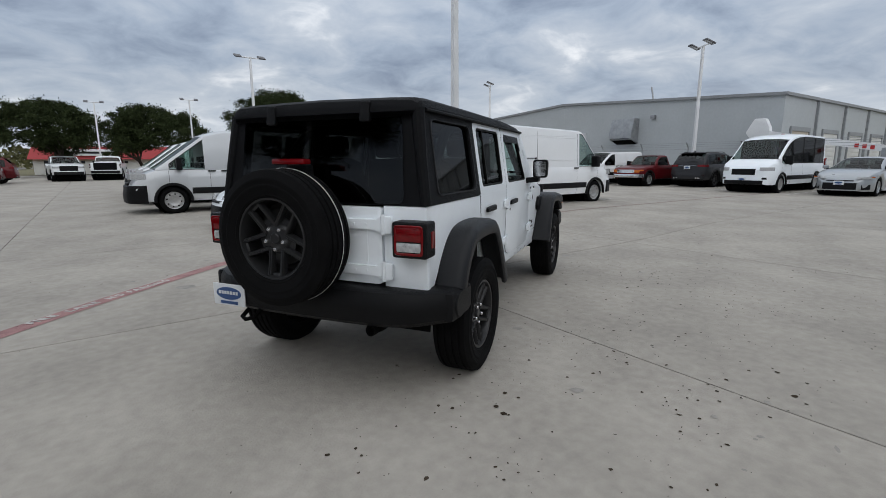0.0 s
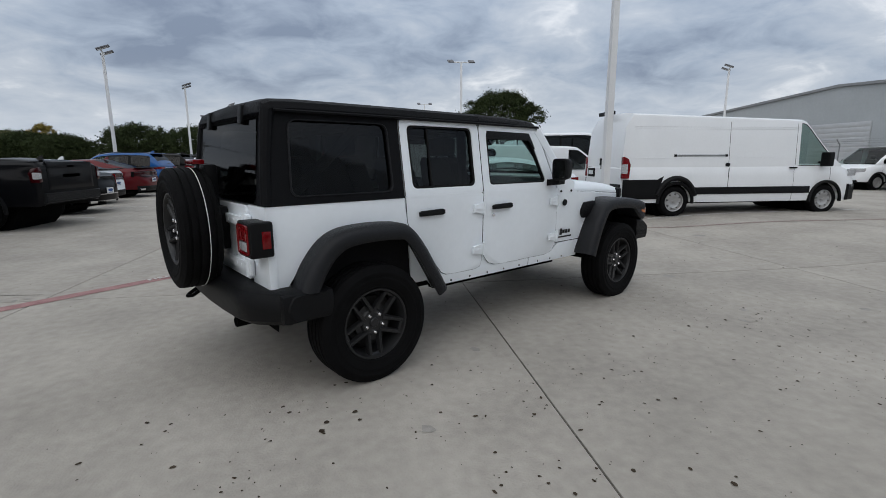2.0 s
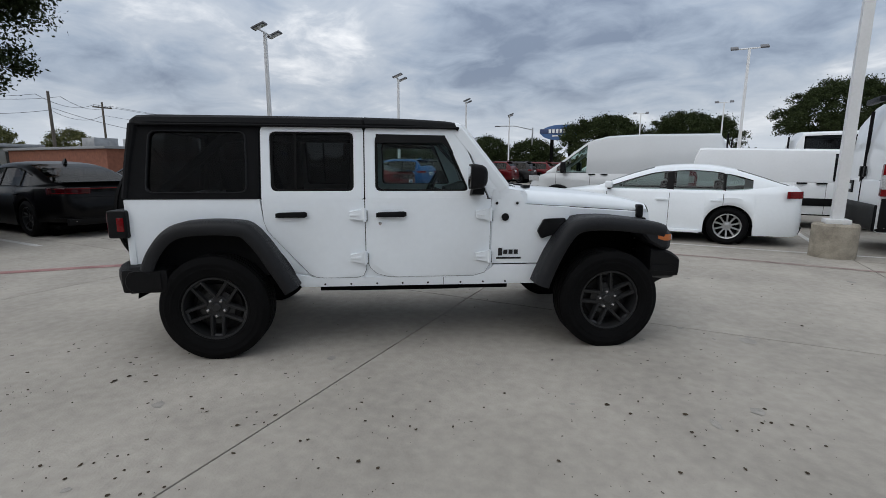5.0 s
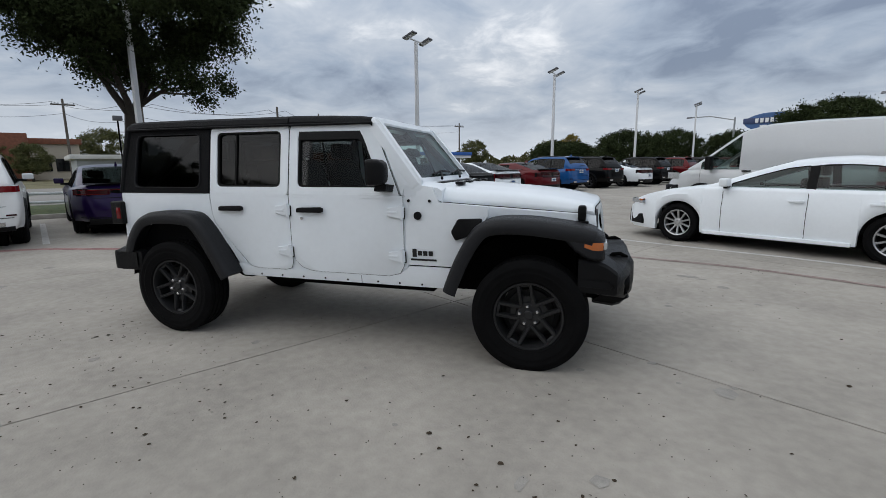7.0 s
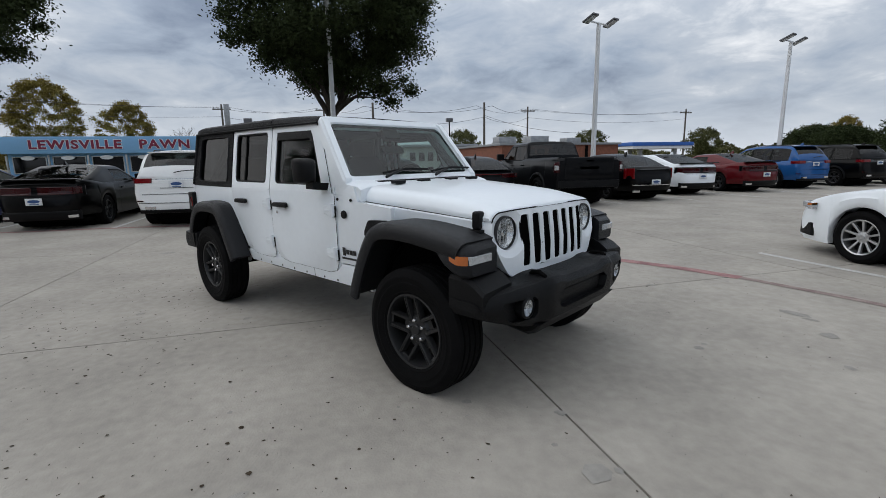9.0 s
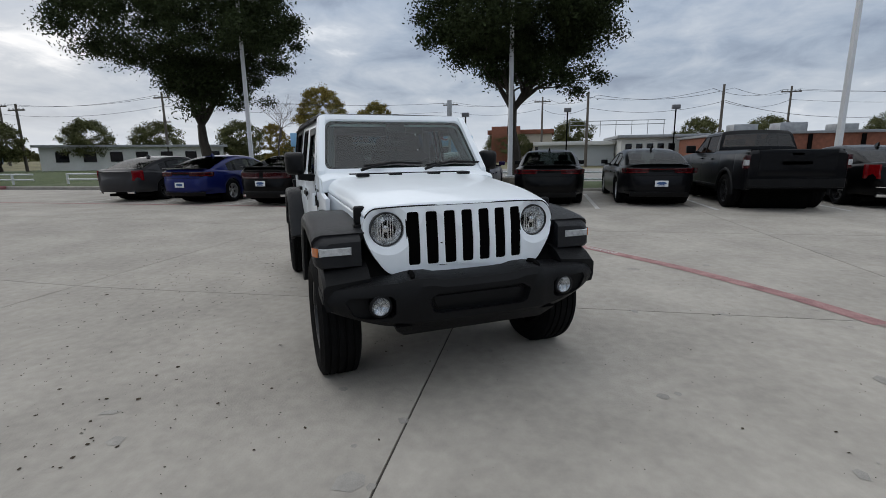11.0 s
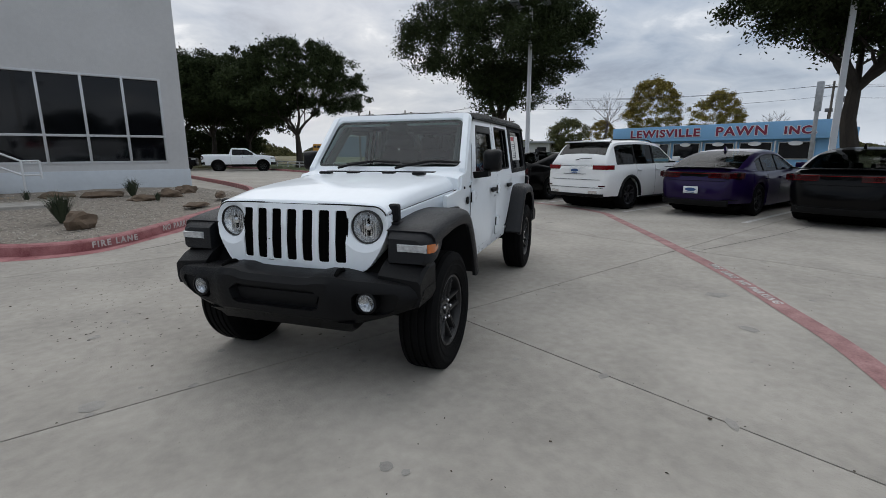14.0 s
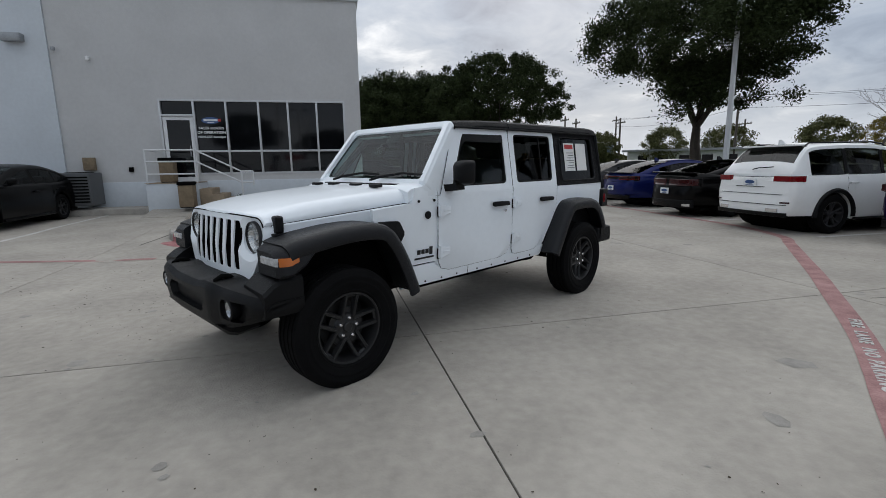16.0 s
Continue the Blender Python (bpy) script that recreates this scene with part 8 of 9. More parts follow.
gravel_bed = single("gravel_bed", bedm, GRAVEL, "bed of pale river gravel between kerb and showroom", "gravel", kind="structure", angle=80)
# loose pebbles on the bed
peb = random.Random(3)
gv, gf = [], []


def bed_point(s, t):
    n = len(fill) - 1
    k = min(int(s * n), n - 1)
    f = s * n - k
    p = fill[k].lerp(fill[k + 1], f)
    w = Vector((p.x * (1 - t) + min(max(p.x, 2.9), 7.2) * t, p.y * (1 - t) - 7.62 * t))
    return w.x, w.y, rise(w.x, w.y) + 0.13 + 0.28 * t ** 1.3 + 0.03 * noise.noise(Vector((w.x * 1.5, w.y * 1.5, 0)))


for _ in range(5200):
    x, y, z = bed_point(peb.random(), 0.03 + 0.9 * peb.random())
    r = peb.uniform(0.012, 0.034)
    a = peb.uniform(0, 6.28)
    base = len(gv)
    for u, v, w in ((1, 0, 0.1), (0.2, 0.8, 0.2), (-0.9, 0.2, 0.1), (-0.1, -0.8, 0.1), (0.1, 0.05, 0.75)):
        e = peb.uniform(0.8, 1.2)
        gv.append((x + r * e * (u * math.cos(a) - v * math.sin(a)), y + r * e * (u * math.sin(a) + v * math.cos(a)), z + r * w))
    gf += [(base, base + 1, base + 4), (base + 1, base + 2, base + 4), (base + 2, base + 3, base + 4), (base + 3, base, base + 4)]
pm = bpy.data.meshes.new("pebbles")
pm.from_pydata(gv, [], gf)
pm.materials.append(mat("river_pebbles", (0.22, 0.185, 0.150), rough=0.85, var=0.55, scale=18, tint=(0.34, 0.31, 0.27)))
tagged(new("pebbles", pm), "loose tan and grey pebbles on the island", "gravel", kind="stuff")
single("pavement_walk", bm_box(7.2, 34, -7.62, -6.75, 0.05, 0.30, 0.02), KERB, "raised concrete walk along the showroom", "pavement", kind="structure")
single("ramp", bm_loft([[(7.2, -5.6, 0.11), (8.75, -5.6, 0.11), (8.75, -5.6, 0.13), (7.2, -5.6, 0.13)], [(7.2, -6.8, 0.15), (8.75, -6.8, 0.15), (8.75, -6.8, 0.305), (7.2, -6.8, 0.305)]]), CONCRETE, "sloping concrete ramp from the lot to the walk", "ramp", kind="structure")


single("pad", bm_box(5.9, 7.15, -7.55, -4.7, 0.2, 0.44, 0.02), KERB, "pale concrete pad between gravel and steps", "pavement", kind="structure")


def boulder(x, y, z, sx, sy, sz, seed, turn=0):
    bm = bmesh.new()
    bmesh.ops.create_icosphere(bm, subdivisions=3, radius=1)
    for v in bm.verts:
        n = noise.noise(v.co * 1.6 + Vector((seed * 3.1, seed, 0))) * 0.45 + noise.noise(v.co * 4 + Vector((seed, 0, seed))) * 0.12
        v.co *= 1 + n
        v.co = Vector((v.co.x * sx, v.co.y * sy, max(v.co.z, -0.4) * sz))
    return single("boulder", bm, STONE, "brown weathered rock half sunk in the gravel", "rock", pose(x, y, z + sz * 0.3, 0, 0, turn), "rocks on the island", angle=25)


for k, (x, y, sx, sy, sz, t) in enumerate(((5.45, -2.10, 0.23, 0.15, 0.20, 20), (3.4, -3.7, 0.30, 0.15, 0.07, 40), (2.6, -5.0, 0.22, 0.13, 0.10, 70), (4.2, -5.2, 0.30, 0.2, 0.10, 10), (3.6, -5.7, 0.26, 0.2, 0.14, 0), (4.9, -6.1, 0.4, 0.22, 0.12, 15), (3.1, -6.4, 0.3, 0.2, 0.15, 30), (5.8, -6.4, 0.35, 0.2, 0.11, 5))):
    boulder(x, y, rise(x, y) + 0.18 + 0.04 * max(0, -y - 3), sx, sy, sz, k + 1, t)


def grass_tuft(x, y, z, h, n, seed):
    r = random.Random(seed)
    bm = bmesh.new()
    for _ in range(n):
        a, lean, l = r.uniform(0, 6.28), r.uniform(0.15, 0.9), h * r.uniform(0.6, 1.1)
        d = Vector((math.cos(a), math.sin(a), 0))
        s = Vector((-d.y, d.x, 0)) * 0.008
        p0, p1, p2 = d * 0.03, d * lean * l * 0.45 + Vector((0, 0, l * 0.65)), d * lean * l + Vector((0, 0, l * (1 - 0.35 * lean)))
        v = [bm.verts.new(q) for q in (p0 - s, p0 + s, p1 + s * 0.8, p1 - s * 0.8, p2)]
        bm.faces.new(v[:4])
        bm.faces.new((v[3], v[2], v[4]))
    return single("spiky_plant", bm, mat("dusty_green_blades", (0.045, 0.060, 0.032), rough=0.8, var=0.4), "dusty green spiky tuft growing in gravel", "plant", pose(x, y, z), "plants on the island")


for k, (x, y, h, n) in enumerate(((5.70, -2.75, 0.60, 280), (4.35, -5.9, 0.50, 170), (3.95, -5.0, 0.22, 60), (6.3, -6.2, 0.3, 50))):
    grass_tuft(x, y, rise(x, y) + 0.18 + 0.04 * max(0, -y - 3), h, n, k + 5)

# ---- lamp posts ------------------------------------------------------------------
def lamp_post(x, y, h, turn, base=True, heads=2, label="white square lamp post with two flat lamp heads"):
    p = thing("street_lamp", label, "lamp post", pose(x, y, rise(x, y) if -10.8 < x < 34 and -40 < y < 60 else 0, 0, 0, turn), "lamp posts of the lot")
    z = 0.0
    if base:
        part("concrete_base", bm_lathe([(0.30, -0.05), (0.305, 0.0), (0.305, 0.50), (0.285, 0.53), (0.001, 0.53)], 24, "z"), mat("rough_post_base", (0.30, 0.27, 0.22), rough=0.9, var=0.4, scale=6, bump=0.6, bscale=40), p, "stained round concrete base")
        part("base_plate", bm_box(-0.16, 0.16, -0.16, 0.16, 0.53, 0.60, 0.01), POLE, p)
        z = 0.58
    w0, w1 = 0.075, 0.055
    part("pole", bm_loft([[(-w, -w, q), (w, -w, q), (w, w, q), (-w, w, q)] for q, w in ((z, w0), (h, w1))]), POLE, p)
    part("arm", bm_tube([(0, -0.55, h + 0.03), (0, 0.55, h + 0.03)], 0.035), POLE, p)
    for s in (-1, 1):
        bm = bm_box(-0.28, 0.28, -0.17, 0.17, -0.035, 0.035, 0.02)
        bmesh.ops.transform(bm, matrix=Matrix.Translation((0.10, s * 0.62, h + 0.10)) @ Matrix.Rotation(radians(-22), 4, "Y"), verts=bm.verts)
        head = part("lamp_head", bm, LAMP_DARK, p)
        bm = bm_box(-0.22, 0.22, -0.13, 0.13, -0.045, -0.036)
        bmesh.ops.transform(bm, matrix=Matrix.Translation((0.10, s * 0.62, h + 0.10)) @ Matrix.Rotation(radians(-22), 4, "Y"), verts=bm.verts)
        part("lens", bm, WHITE_LENS, head)
    return p


post = lamp_post(7.12, 9.5, 7.4, 90)
for x, y, h, t in ((-10.3, -6.5, 7.3, 20), (-10.6, 4.0, 7.3, 20), (-10.35, 14.35, 6.50, 20), (-10.3, 23.9, 6.23, 20), (-10.3, 33.2, 6.03, 20), (-10.3, 42.7, 5.88, 20), (7.0, 28.1, 6.95, 90), (7.2, 53.0, 7.3, 90), (25.6, 13.1, 7.05, 150), (24.7, 28.7, 7.0, 150), (-0.4, 57, 7.0, 90)):
    lamp_post(x, y, h, t)

# ---- the pipe fence along the street -----------------------------------------------
fence = thing("pipe_fence", "low white pipe rail fence along the lawn", "fence", kind="")
for y0, y1, x in ((-48, -21, -12.6), (-19.5, 70, -13.2)):
    for z in (0.62, 0.34):
        part("rail", bm_tube([(x, y0, z), (x, y1, z)], 0.045, 8), POLE, fence)
    y = y0
    while y < y1:
        part("post", bm_tube([(x, y, -0.05), (x, y, 0.66)], 0.055, 8), POLE, fence)
        y += 3.2
single("verge_south", bm_box(-40, -8.9, -90, -20.6, -0.08, 0.08, 0.03), GRASS, "lawn beside the south drive", "grass", kind="structure")
single("kerb_south", bm_join(bm_box(-10.9, -8.72, -20.62, -20.46, -0.05, 0.14, 0.02), bm_box(-8.9, -8.74, -90, -20.62, -0.05, 0.14, 0.02)), KERB_RED, "red-painted kerb at the south drive", "kerb", kind="structure")

# ---- trees ----------------------------------------------------------------------------
def tree_parts(seed, height, spread, trunk_h, trunk_r, leaves, leaf, fork=5, low=0.36, fill=420):
    """Trunk with limbs and twigs, and leaves set in clumps round the limb ends."""
    r = random.Random(seed)
    tubes, ends = [], []

    def limb(p, d, length, rad, depth):
        pts, rads = [p], [rad]
        q, v = p.copy(), d.copy()
        n = 4
        for k in range(n):
            v = (v + Vector((r.gauss(0, 0.16), r.gauss(0, 0.16), r.gauss(0.03, 0.10)))).normalized()
            q = q + v * length / n
            pts.append(q.copy())
            rads.append(rad * (1 - 0.45 * (k + 1) / n))
        tubes.append(bm_tube(pts, rads, 7 if depth < 2 else 5))
        if depth >= 3:
            ends.append(q)
            return
        for _ in range(r.randint(2, 3) if depth else fork):
            a = r.uniform(0, 6.28)
            tilt = r.uniform(0.35, 0.95) if depth else r.uniform(0.45, 0.85)
            side = v.orthogonal().normalized()
            side = Matrix.Rotation(a, 3, v) @ side
            nd = (v * math.cos(tilt) + side * math.sin(tilt)).normalized()
            nd.z = max(nd.z, -0.05)
            start = pts[-1] if depth == 0 else pts[r.randint(2, 4)]
            limb(start, nd.normalized(), length * r.uniform(0.62, 0.8) if depth else spread * r.uniform(0.36, 0.47), rads[-1] * r.uniform(0.65, 0.8), depth + 1)
        if depth:
            ends.append(q)

    limb(Vector((0, 0, -0.1)), Vector((r.uniform(-0.08, 0.08), r.uniform(-0.08, 0.08), 1)).normalized(), trunk_h, trunk_r, 0)
    flare = bm_lathe([(trunk_r * 1.5, -0.1), (trunk_r * 1.15, 0.15), (trunk_r, 0.5)], 9, "z")
    wood = bm_join(flare, *tubes)
    # leaf clumps: round the limb ends, and over the crown's shell
    cz, rz = trunk_h + (height - trunk_h) * 0.52, (height - trunk_h) * 0.55
    centres = []
    for e in ends:
        centres.append(e + Vector((r.gauss(0, 0.2), r.gauss(0, 0.2), r.gauss(0.1, 0.2))))
    for e in centres:       # keep the crown's outline
        rho = math.hypot(e.x, e.y)
        if rho > spread:
            e.x, e.y = e.x * spread / rho, e.y * spread / rho
        e.z = min(e.z, height - 0.3)
    lobes = [(r.uniform(0, 6.28), r.uniform(0.75, 1.15)) for _ in range(7)]
    while len(centres) < fill:
        a, u = r.uniform(0, 6.28), r.uniform(-low, 1)
        k = 1 + 0.24 * sum(math.cos(a * (q + 1) + ph) * am for q, (ph, am) in enumerate(lobes[:4])) / 2
        rho = math.sqrt(max(0, 1 - u * u)) * spread * k * r.uniform(0.55, 1.0)
        centres.append(Vector((rho * math.cos(a), rho * math.sin(a), cz + rz * u * r.uniform(0.8, 1.06))))
    N = leaves
    g = np.random.default_rng(seed)
    idx = g.integers(0, len(centres), N)
    c = np.array([tuple(p) for p in centres])[idx]
    size = g.uniform(0.30, 0.62, len(centres))[idx][:, None]
    p = c + g.normal(0, 1, (N, 3)) * size * np.array([0.58, 0.58, 0.40])
    d1 = g.normal(0, 1, (N, 3))
    d1 /= np.linalg.norm(d1, axis=1)[:, None]
    d2 = np.cross(d1, g.normal(0, 1, (N, 3)))
    d2 /= np.linalg.norm(d2, axis=1)[:, None]
    l = leaf * g.uniform(0.6, 1.3, (N, 1))
    quad = np.stack([p - d1 * l, p + d2 * l * 0.45, p + d1 * l, p - d2 * l * 0.45], 1).reshape(-1, 3)
    me = bpy.data.meshes.new("crown")
    me.vertices.add(4 * N)
    me.vertices.foreach_set("co", quad.ravel())
    me.loops.add(4 * N)
    me.loops.foreach_set("vertex_index", np.arange(4 * N))
    me.polygons.add(N)
    me.polygons.foreach_set("loop_start", np.arange(0, 4 * N, 4))
    me.update(calc_edges=True)
    return wood, me


def tree(seed, label, m, leaf_mat=LEAF, group="trees round the lot", **k):
    wood, crown = tree_parts(seed, **k)
    t = thing("tree", label, "tree", m, group)
    part("trunk", wood, BARK, t)
    crown.materials.append(leaf_mat)
    part("crown", crown, None, t)
    return t


OAK = "broad dark live oak with a thick forked trunk"
tree(11, OAK, pose(-12.2, 4.15, 0), height=9.4, spread=3.75, trunk_h=3.2, trunk_r=0.29, leaves=150000, leaf=0.066, fork=6)
tree(12, OAK, pose(-11.6, -9.5, 0), height=9.8, spread=4.3, trunk_h=3.0, trunk_r=0.31, leaves=150000, leaf=0.066, fork=7)
far_oak = tree(13, OAK, pose(-13, -39.4, 0), height=10.0, spread=5.9, trunk_h=3.0, trunk_r=0.35, leaves=70000, leaf=0.11, fork=6, low=0.5)
far_oak2 = tree(14, OAK, pose(-7.0, -47, 0, 0, 0, 40), height=9.4, spread=5.2, trunk_h=3.0, trunk_r=0.33, leaves=60000, leaf=0.11, fork=6, low=0.5)
far_oak.scale = far_oak2.scale = (1.12, 1.12, 1.14)
for src, x, y, t, w, h in ((far_oak2, -2.5, -45, 120, 1.1, 1.1), (far_oak, -5.5, -58, 200, 1.1, 1.15), (far_oak2, -14, -60, 10, 1.0, 1.05), (far_oak2, 17.2, 60, 190, 1.05, 0.97)):
    o = copy_thing(src, pose(x, y, 0, 0, 0, t))
    o.scale = (w, w, h)
grove = tree(23, "low dense dark oak at the lot's far edge", pose(-27, 62, 0), LEAF, "dark oaks at the lot's end", height=5.2, spread=4.6, trunk_h=0.8, trunk_r=0.25, leaves=26000, leaf=0.13, fork=6, low=0.85)
spread_oak = tree(24, "broad dense dark oak beyond the far trucks", pose(-4.3, 60.5, 0), LEAF, "dark oaks at the lot's end", height=6.9, spread=4.5, trunk_h=2.0, trunk_r=0.28, leaves=52000, leaf=0.11, fork=7, low=0.55)
copy_thing(spread_oak, pose(4.1, 61, 0, 0, 0, 130))
for x, y, t, w, h in ((-1.5, -61, 20, 1.0, 0.80), (-7.5, -63, 110, 1.05, 0.80), (-14, -66, 210, 1.0, 0.95), (-35.5, 63, 80, 0.85, 0.80), (-20.3, 62, 160, 0.80, 0.95), (-15.2, 66, 30, 0.9, 0.9), (-42, 72, 130, 1.0, 0.85), (-47, 74, 10, 1.2, 0.95)):
    o = copy_thing(grove, pose(x, y, 0, 0, 0, t))
    o.scale = (w, w, h)
bush = tree(21, "low green bushy tree with some yellowing leaves", pose(-37.3, -45.2, 0), LEAF_GREEN, "bushes across the street", height=5.2, spread=2.7, trunk_h=0.9, trunk_r=0.16, leaves=16000, leaf=0.12, fork=6, low=0.7, fill=170)
gold = tree(22, "yellow-brown autumn tree behind the shop", pose(-54, -25, 0), LEAF_YELLOW, "autumn trees", height=9.8, spread=3.7, trunk_h=2.0, trunk_r=0.2, leaves=34000, leaf=0.11, fork=6, low=0.6, fill=240)
for src, x, y, t, s in ((bush, -43, -41, 70, 1.0), (bush, -32.3, -51.2, 150, 0.95), (bush, -49, -34, 20, 1.05), (bush, -56, 84, 0, 1.1), (bush, -64, 70, 30, 1.1), (bush, -80, 30, 90, 1.2), (bush, -85, 10, 10, 1.3), (bush, -72, -2, 40, 0.85), (bush, -66, 1, 300, 0.75), (gold, -57, -18.0, 90, 0.82), (gold, -60, -36, 60, 0.6), (gold, -52, 86, 10, 0.7), (bush, -90, 44, 10, 1.3), (bush, -78, 56, 10, 1.2)):
    o = copy_thing(src, pose(x, y, 0, 0, 0, t))
    o.scale = (s, s, s)


def bare_tree(x, y, h, seed):
    r = random.Random(seed)
    tubes = []
    def grow(p, d, l, rad, k):
        q = p + d * l
        tubes.append(bm_tube([p, p.lerp(q, 0.5) + Vector((r.gauss(0, 0.05), r.gauss(0, 0.05), 0)) * l, q], [rad, rad * 0.8, rad * 0.6], 5))
        if k:
            for _ in range(3):
                nd = (d + Vector((r.gauss(0, 0.5), r.gauss(0, 0.5), r.gauss(0.15, 0.25)))).normalized()
                grow(q, nd, l * r.uniform(0.6, 0.85), rad * 0.55, k - 1)
    grow(Vector((0, 0, -0.1)), Vector((0, 0, 1)), h * 0.28, 0.16, 5)
    t = thing("bare_tree", "leafless grey tree with fine twigs", "tree", pose(x, y, 0))
    part("branch_work", bm_join(*tubes), TWIG, t)
    return t


bare_tree(-50.5, -29.5, 9.5, 4)
bare_tree(-56, -11.5, 6.0, 5)

# ---- buildings round about ------------------------------------------------------------
pawn = thing("shop", "long low shop with a pale blue fascia and dark windows", "shop")
part("wall", bm_box(-53, -45.6, -24.3, -3.9, -0.05, 3.6), SKY_BLUE_WALL, pawn)
part("fascia", bm_box(-45.9, -45.0, -24.5, -3.6, 2.50, 4.05, 0.03), SKY_BLUE_WALL, pawn, "pale blue sign fascia")
for word, size, y, z, fx, sp in (("LEWISVILLE", 1.08, -18.5, 3.28, 1.25, 1.12), ("PAWN", 1.16, -11.0, 3.28, 1.2, 1.15), ("INC.", 0.92, -6.3, 3.2, 1.2, 1.15)):
    part("letter_edge", bm_text(word, size, lambda u, v, d: (-45.0 + d + 0.005, y + u, z + v), 0.03, bold=0.075, spacing=sp, font_scale_x=fx), SIGN_WHITE, pawn, "white letter edging")
part("lettering", bm_text("LEWISVILLE", 1.08, lambda u, v, d: (-45.0 + d + 0.02, -18.5 + u, 3.28 + v), 0.06, bold=0.035, spacing=1.12, font_scale_x=1.25), SIGN_MAROON, pawn, "maroon letters edged in white")
part("lettering", bm_text("PAWN", 1.16, lambda u, v, d: (-45.0 + d + 0.02, -11.0 + u, 3.28 + v), 0.06, bold=0.035, spacing=1.15, font_scale_x=1.2), SIGN_MAROON, pawn)
part("lettering", bm_text("INC.", 0.92, lambda u, v, d: (-45.0 + d + 0.02, -6.3 + u, 3.2 + v), 0.06, bold=0.035, spacing=1.15, font_scale_x=1.2), SIGN_MAROON, pawn)
for y in (-22.6, -19.4, -16.2, -13.0, -9.8, -6.6):
    w_ = part("window", bm_box(-45.62, -45.55, y - 1.3, y + 1.3, 0.75, 2.2), DARK_GLASS, pawn)
    part("frame", bm_ring([(y - 1.36, 0.69), (y + 1.36, 0.69), (y + 1.36, 2.26), (y - 1.36, 2.26)], [(y - 1.28, 0.77), (y + 1.28, 0.77), (y + 1.28, 2.18), (y - 1.28, 2.18)], -45.6, -45.5, lambda u, v, d: (d, u, v)), MULLION, w_)
    part("oval_sign", bm_loft([[Vector((-45.3 + d, y + 0.55 * math.cos(a), 2.12 + 0.2 * math.sin(a))) for a in np.linspace(0, 2 * math.pi, 18, endpoint=False)] for d in (0, 0.05)]), SIGN_WHITE, pawn)
for y in (-24.2, -20.9, -17.7, -14.5, -11.3, -8.1, -4.0):
    part("post", bm_box(-45.25, -45.1, y - 0.06, y + 0.06, -0.05, 2.36), MULLION, pawn)
single("sign_pole", bm_join(bm_tube([(-43, -4.8, -0.05), (-43, -4.8, 4.6)], 0.16, 10), bm_box(-43.2, -42.8, -5.02, -4.58, 4.6, 6.9, 0.03)), METAL, "tall grey sign pole with a narrow box on top", "sign pole")

diner = thing("diner", "low white diner with small windows and a flat roof", "building")
part("wall", bm_box(-56, -44, 12.6, 20.2, -0.05, 2.75), OFF_WHITE, diner)
part("roof", bm_box(-56.4, -43.5, 12.2, 20.6, 2.75, 3.05, 0.04), METAL, diner)
for y in (13.3, 14.3, 15.3, 16.3, 17.3):
    part("window", bm_box(-44.0, -43.93, y - 0.3, y + 0.3, 1.3, 2.2, 0.01), DARK_GLASS, diner)
part("porch", bm_box(-43.9, -42.6, 18.0, 20.4, -0.05, 2.4, 0.02), DARK_GLASS, diner, "glazed porch")
low = thing("low_building", "long low grey shop with a white roof edge", "building")
part("wall", bm_box(-58, -48, 4.3, 12.5, -0.05, 2.2), SIDING, low)
part("roof", bm_box(-58.4, -47.4, 3.8, 12.5, 2.2, 2.6, 0.03), OFF_WHITE, low)
rest = thing("restaurant", "beige and brick restaurant with a stepped parapet", "building")
part("wall", bm_box(-82, -72, -4, 6, -0.05, 4.4), BEIGE, rest)
part("parapet", bm_box(-82.3, -71.7, -4.3, 6.3, 4.4, 5.1, 0.04), BRICK, rest)
part("tower", bm_box(-72, -70.5, -3.5, 1.0, -0.05, 5.6, 0.05), BRICK, rest)
for y in (2.2, 4.2):
    part("window", bm_box(-72.05, -71.93, y - 0.8, y + 0.8, 1.0, 2.6), DARK_GLASS, rest)
brick_b = thing("brick_building", "long low red-brown brick building with rooftop units", "building")
part("wall", bm_box(-42, -28.5, 17.5, 28.0, -0.05, 2.45), BRICK, brick_b)
part("coping", bm_box(-42.2, -28.35, 17.3, 28.2, 2.45, 2.62, 0.02), ROOF_EDGE, brick_b)
for y in (19, 22, 25):
    part("pilaster", bm_box(-28.5, -28.42, y - 0.12, y + 0.12, -0.05, 2.4), UNDER, brick_b)
for x, y, w, h in ((-33, 19.5, 0.8, 0.6), (-34, 23, 0.9, 0.7), (-33, 26, 0.7, 0.5)):
    part("roof_unit", bm_box(x - w, x + w, y - w, y + w, 2.6, 2.7 + h, 0.04), METAL, brick_b)
canopy = thing("fuel_canopy", "filling station canopy with a blue and white band", "canopy")
part("deck", bm_box(-50, -38, 36.4, 44, 2.25, 2.55), SIGN_WHITE, canopy)
part("band", bm_box(-50.1, -37.9, 36.3, 44.1, 2.56, 2.95, 0.03), STATION_BLUE, canopy)
for x in (-47, -39):
    for y in (38, 42.5):
        part("column", bm_box(x - 0.2, x + 0.2, y - 0.2, y + 0.2, -0.05, 2.25), METAL, canopy)
whse = thing("warehouse", "large grey metal-sided warehouse with a shallow gable", "warehouse")
profile = [(11.1, -0.05), (11.1, 5.00), (26.8, 5.82), (42, 4.9), (42, -0.05)]
part("wall", bm_prism(profile, 31.0, 31.3, lambda u, v, d: (d, u, v)), SIDING, whse)
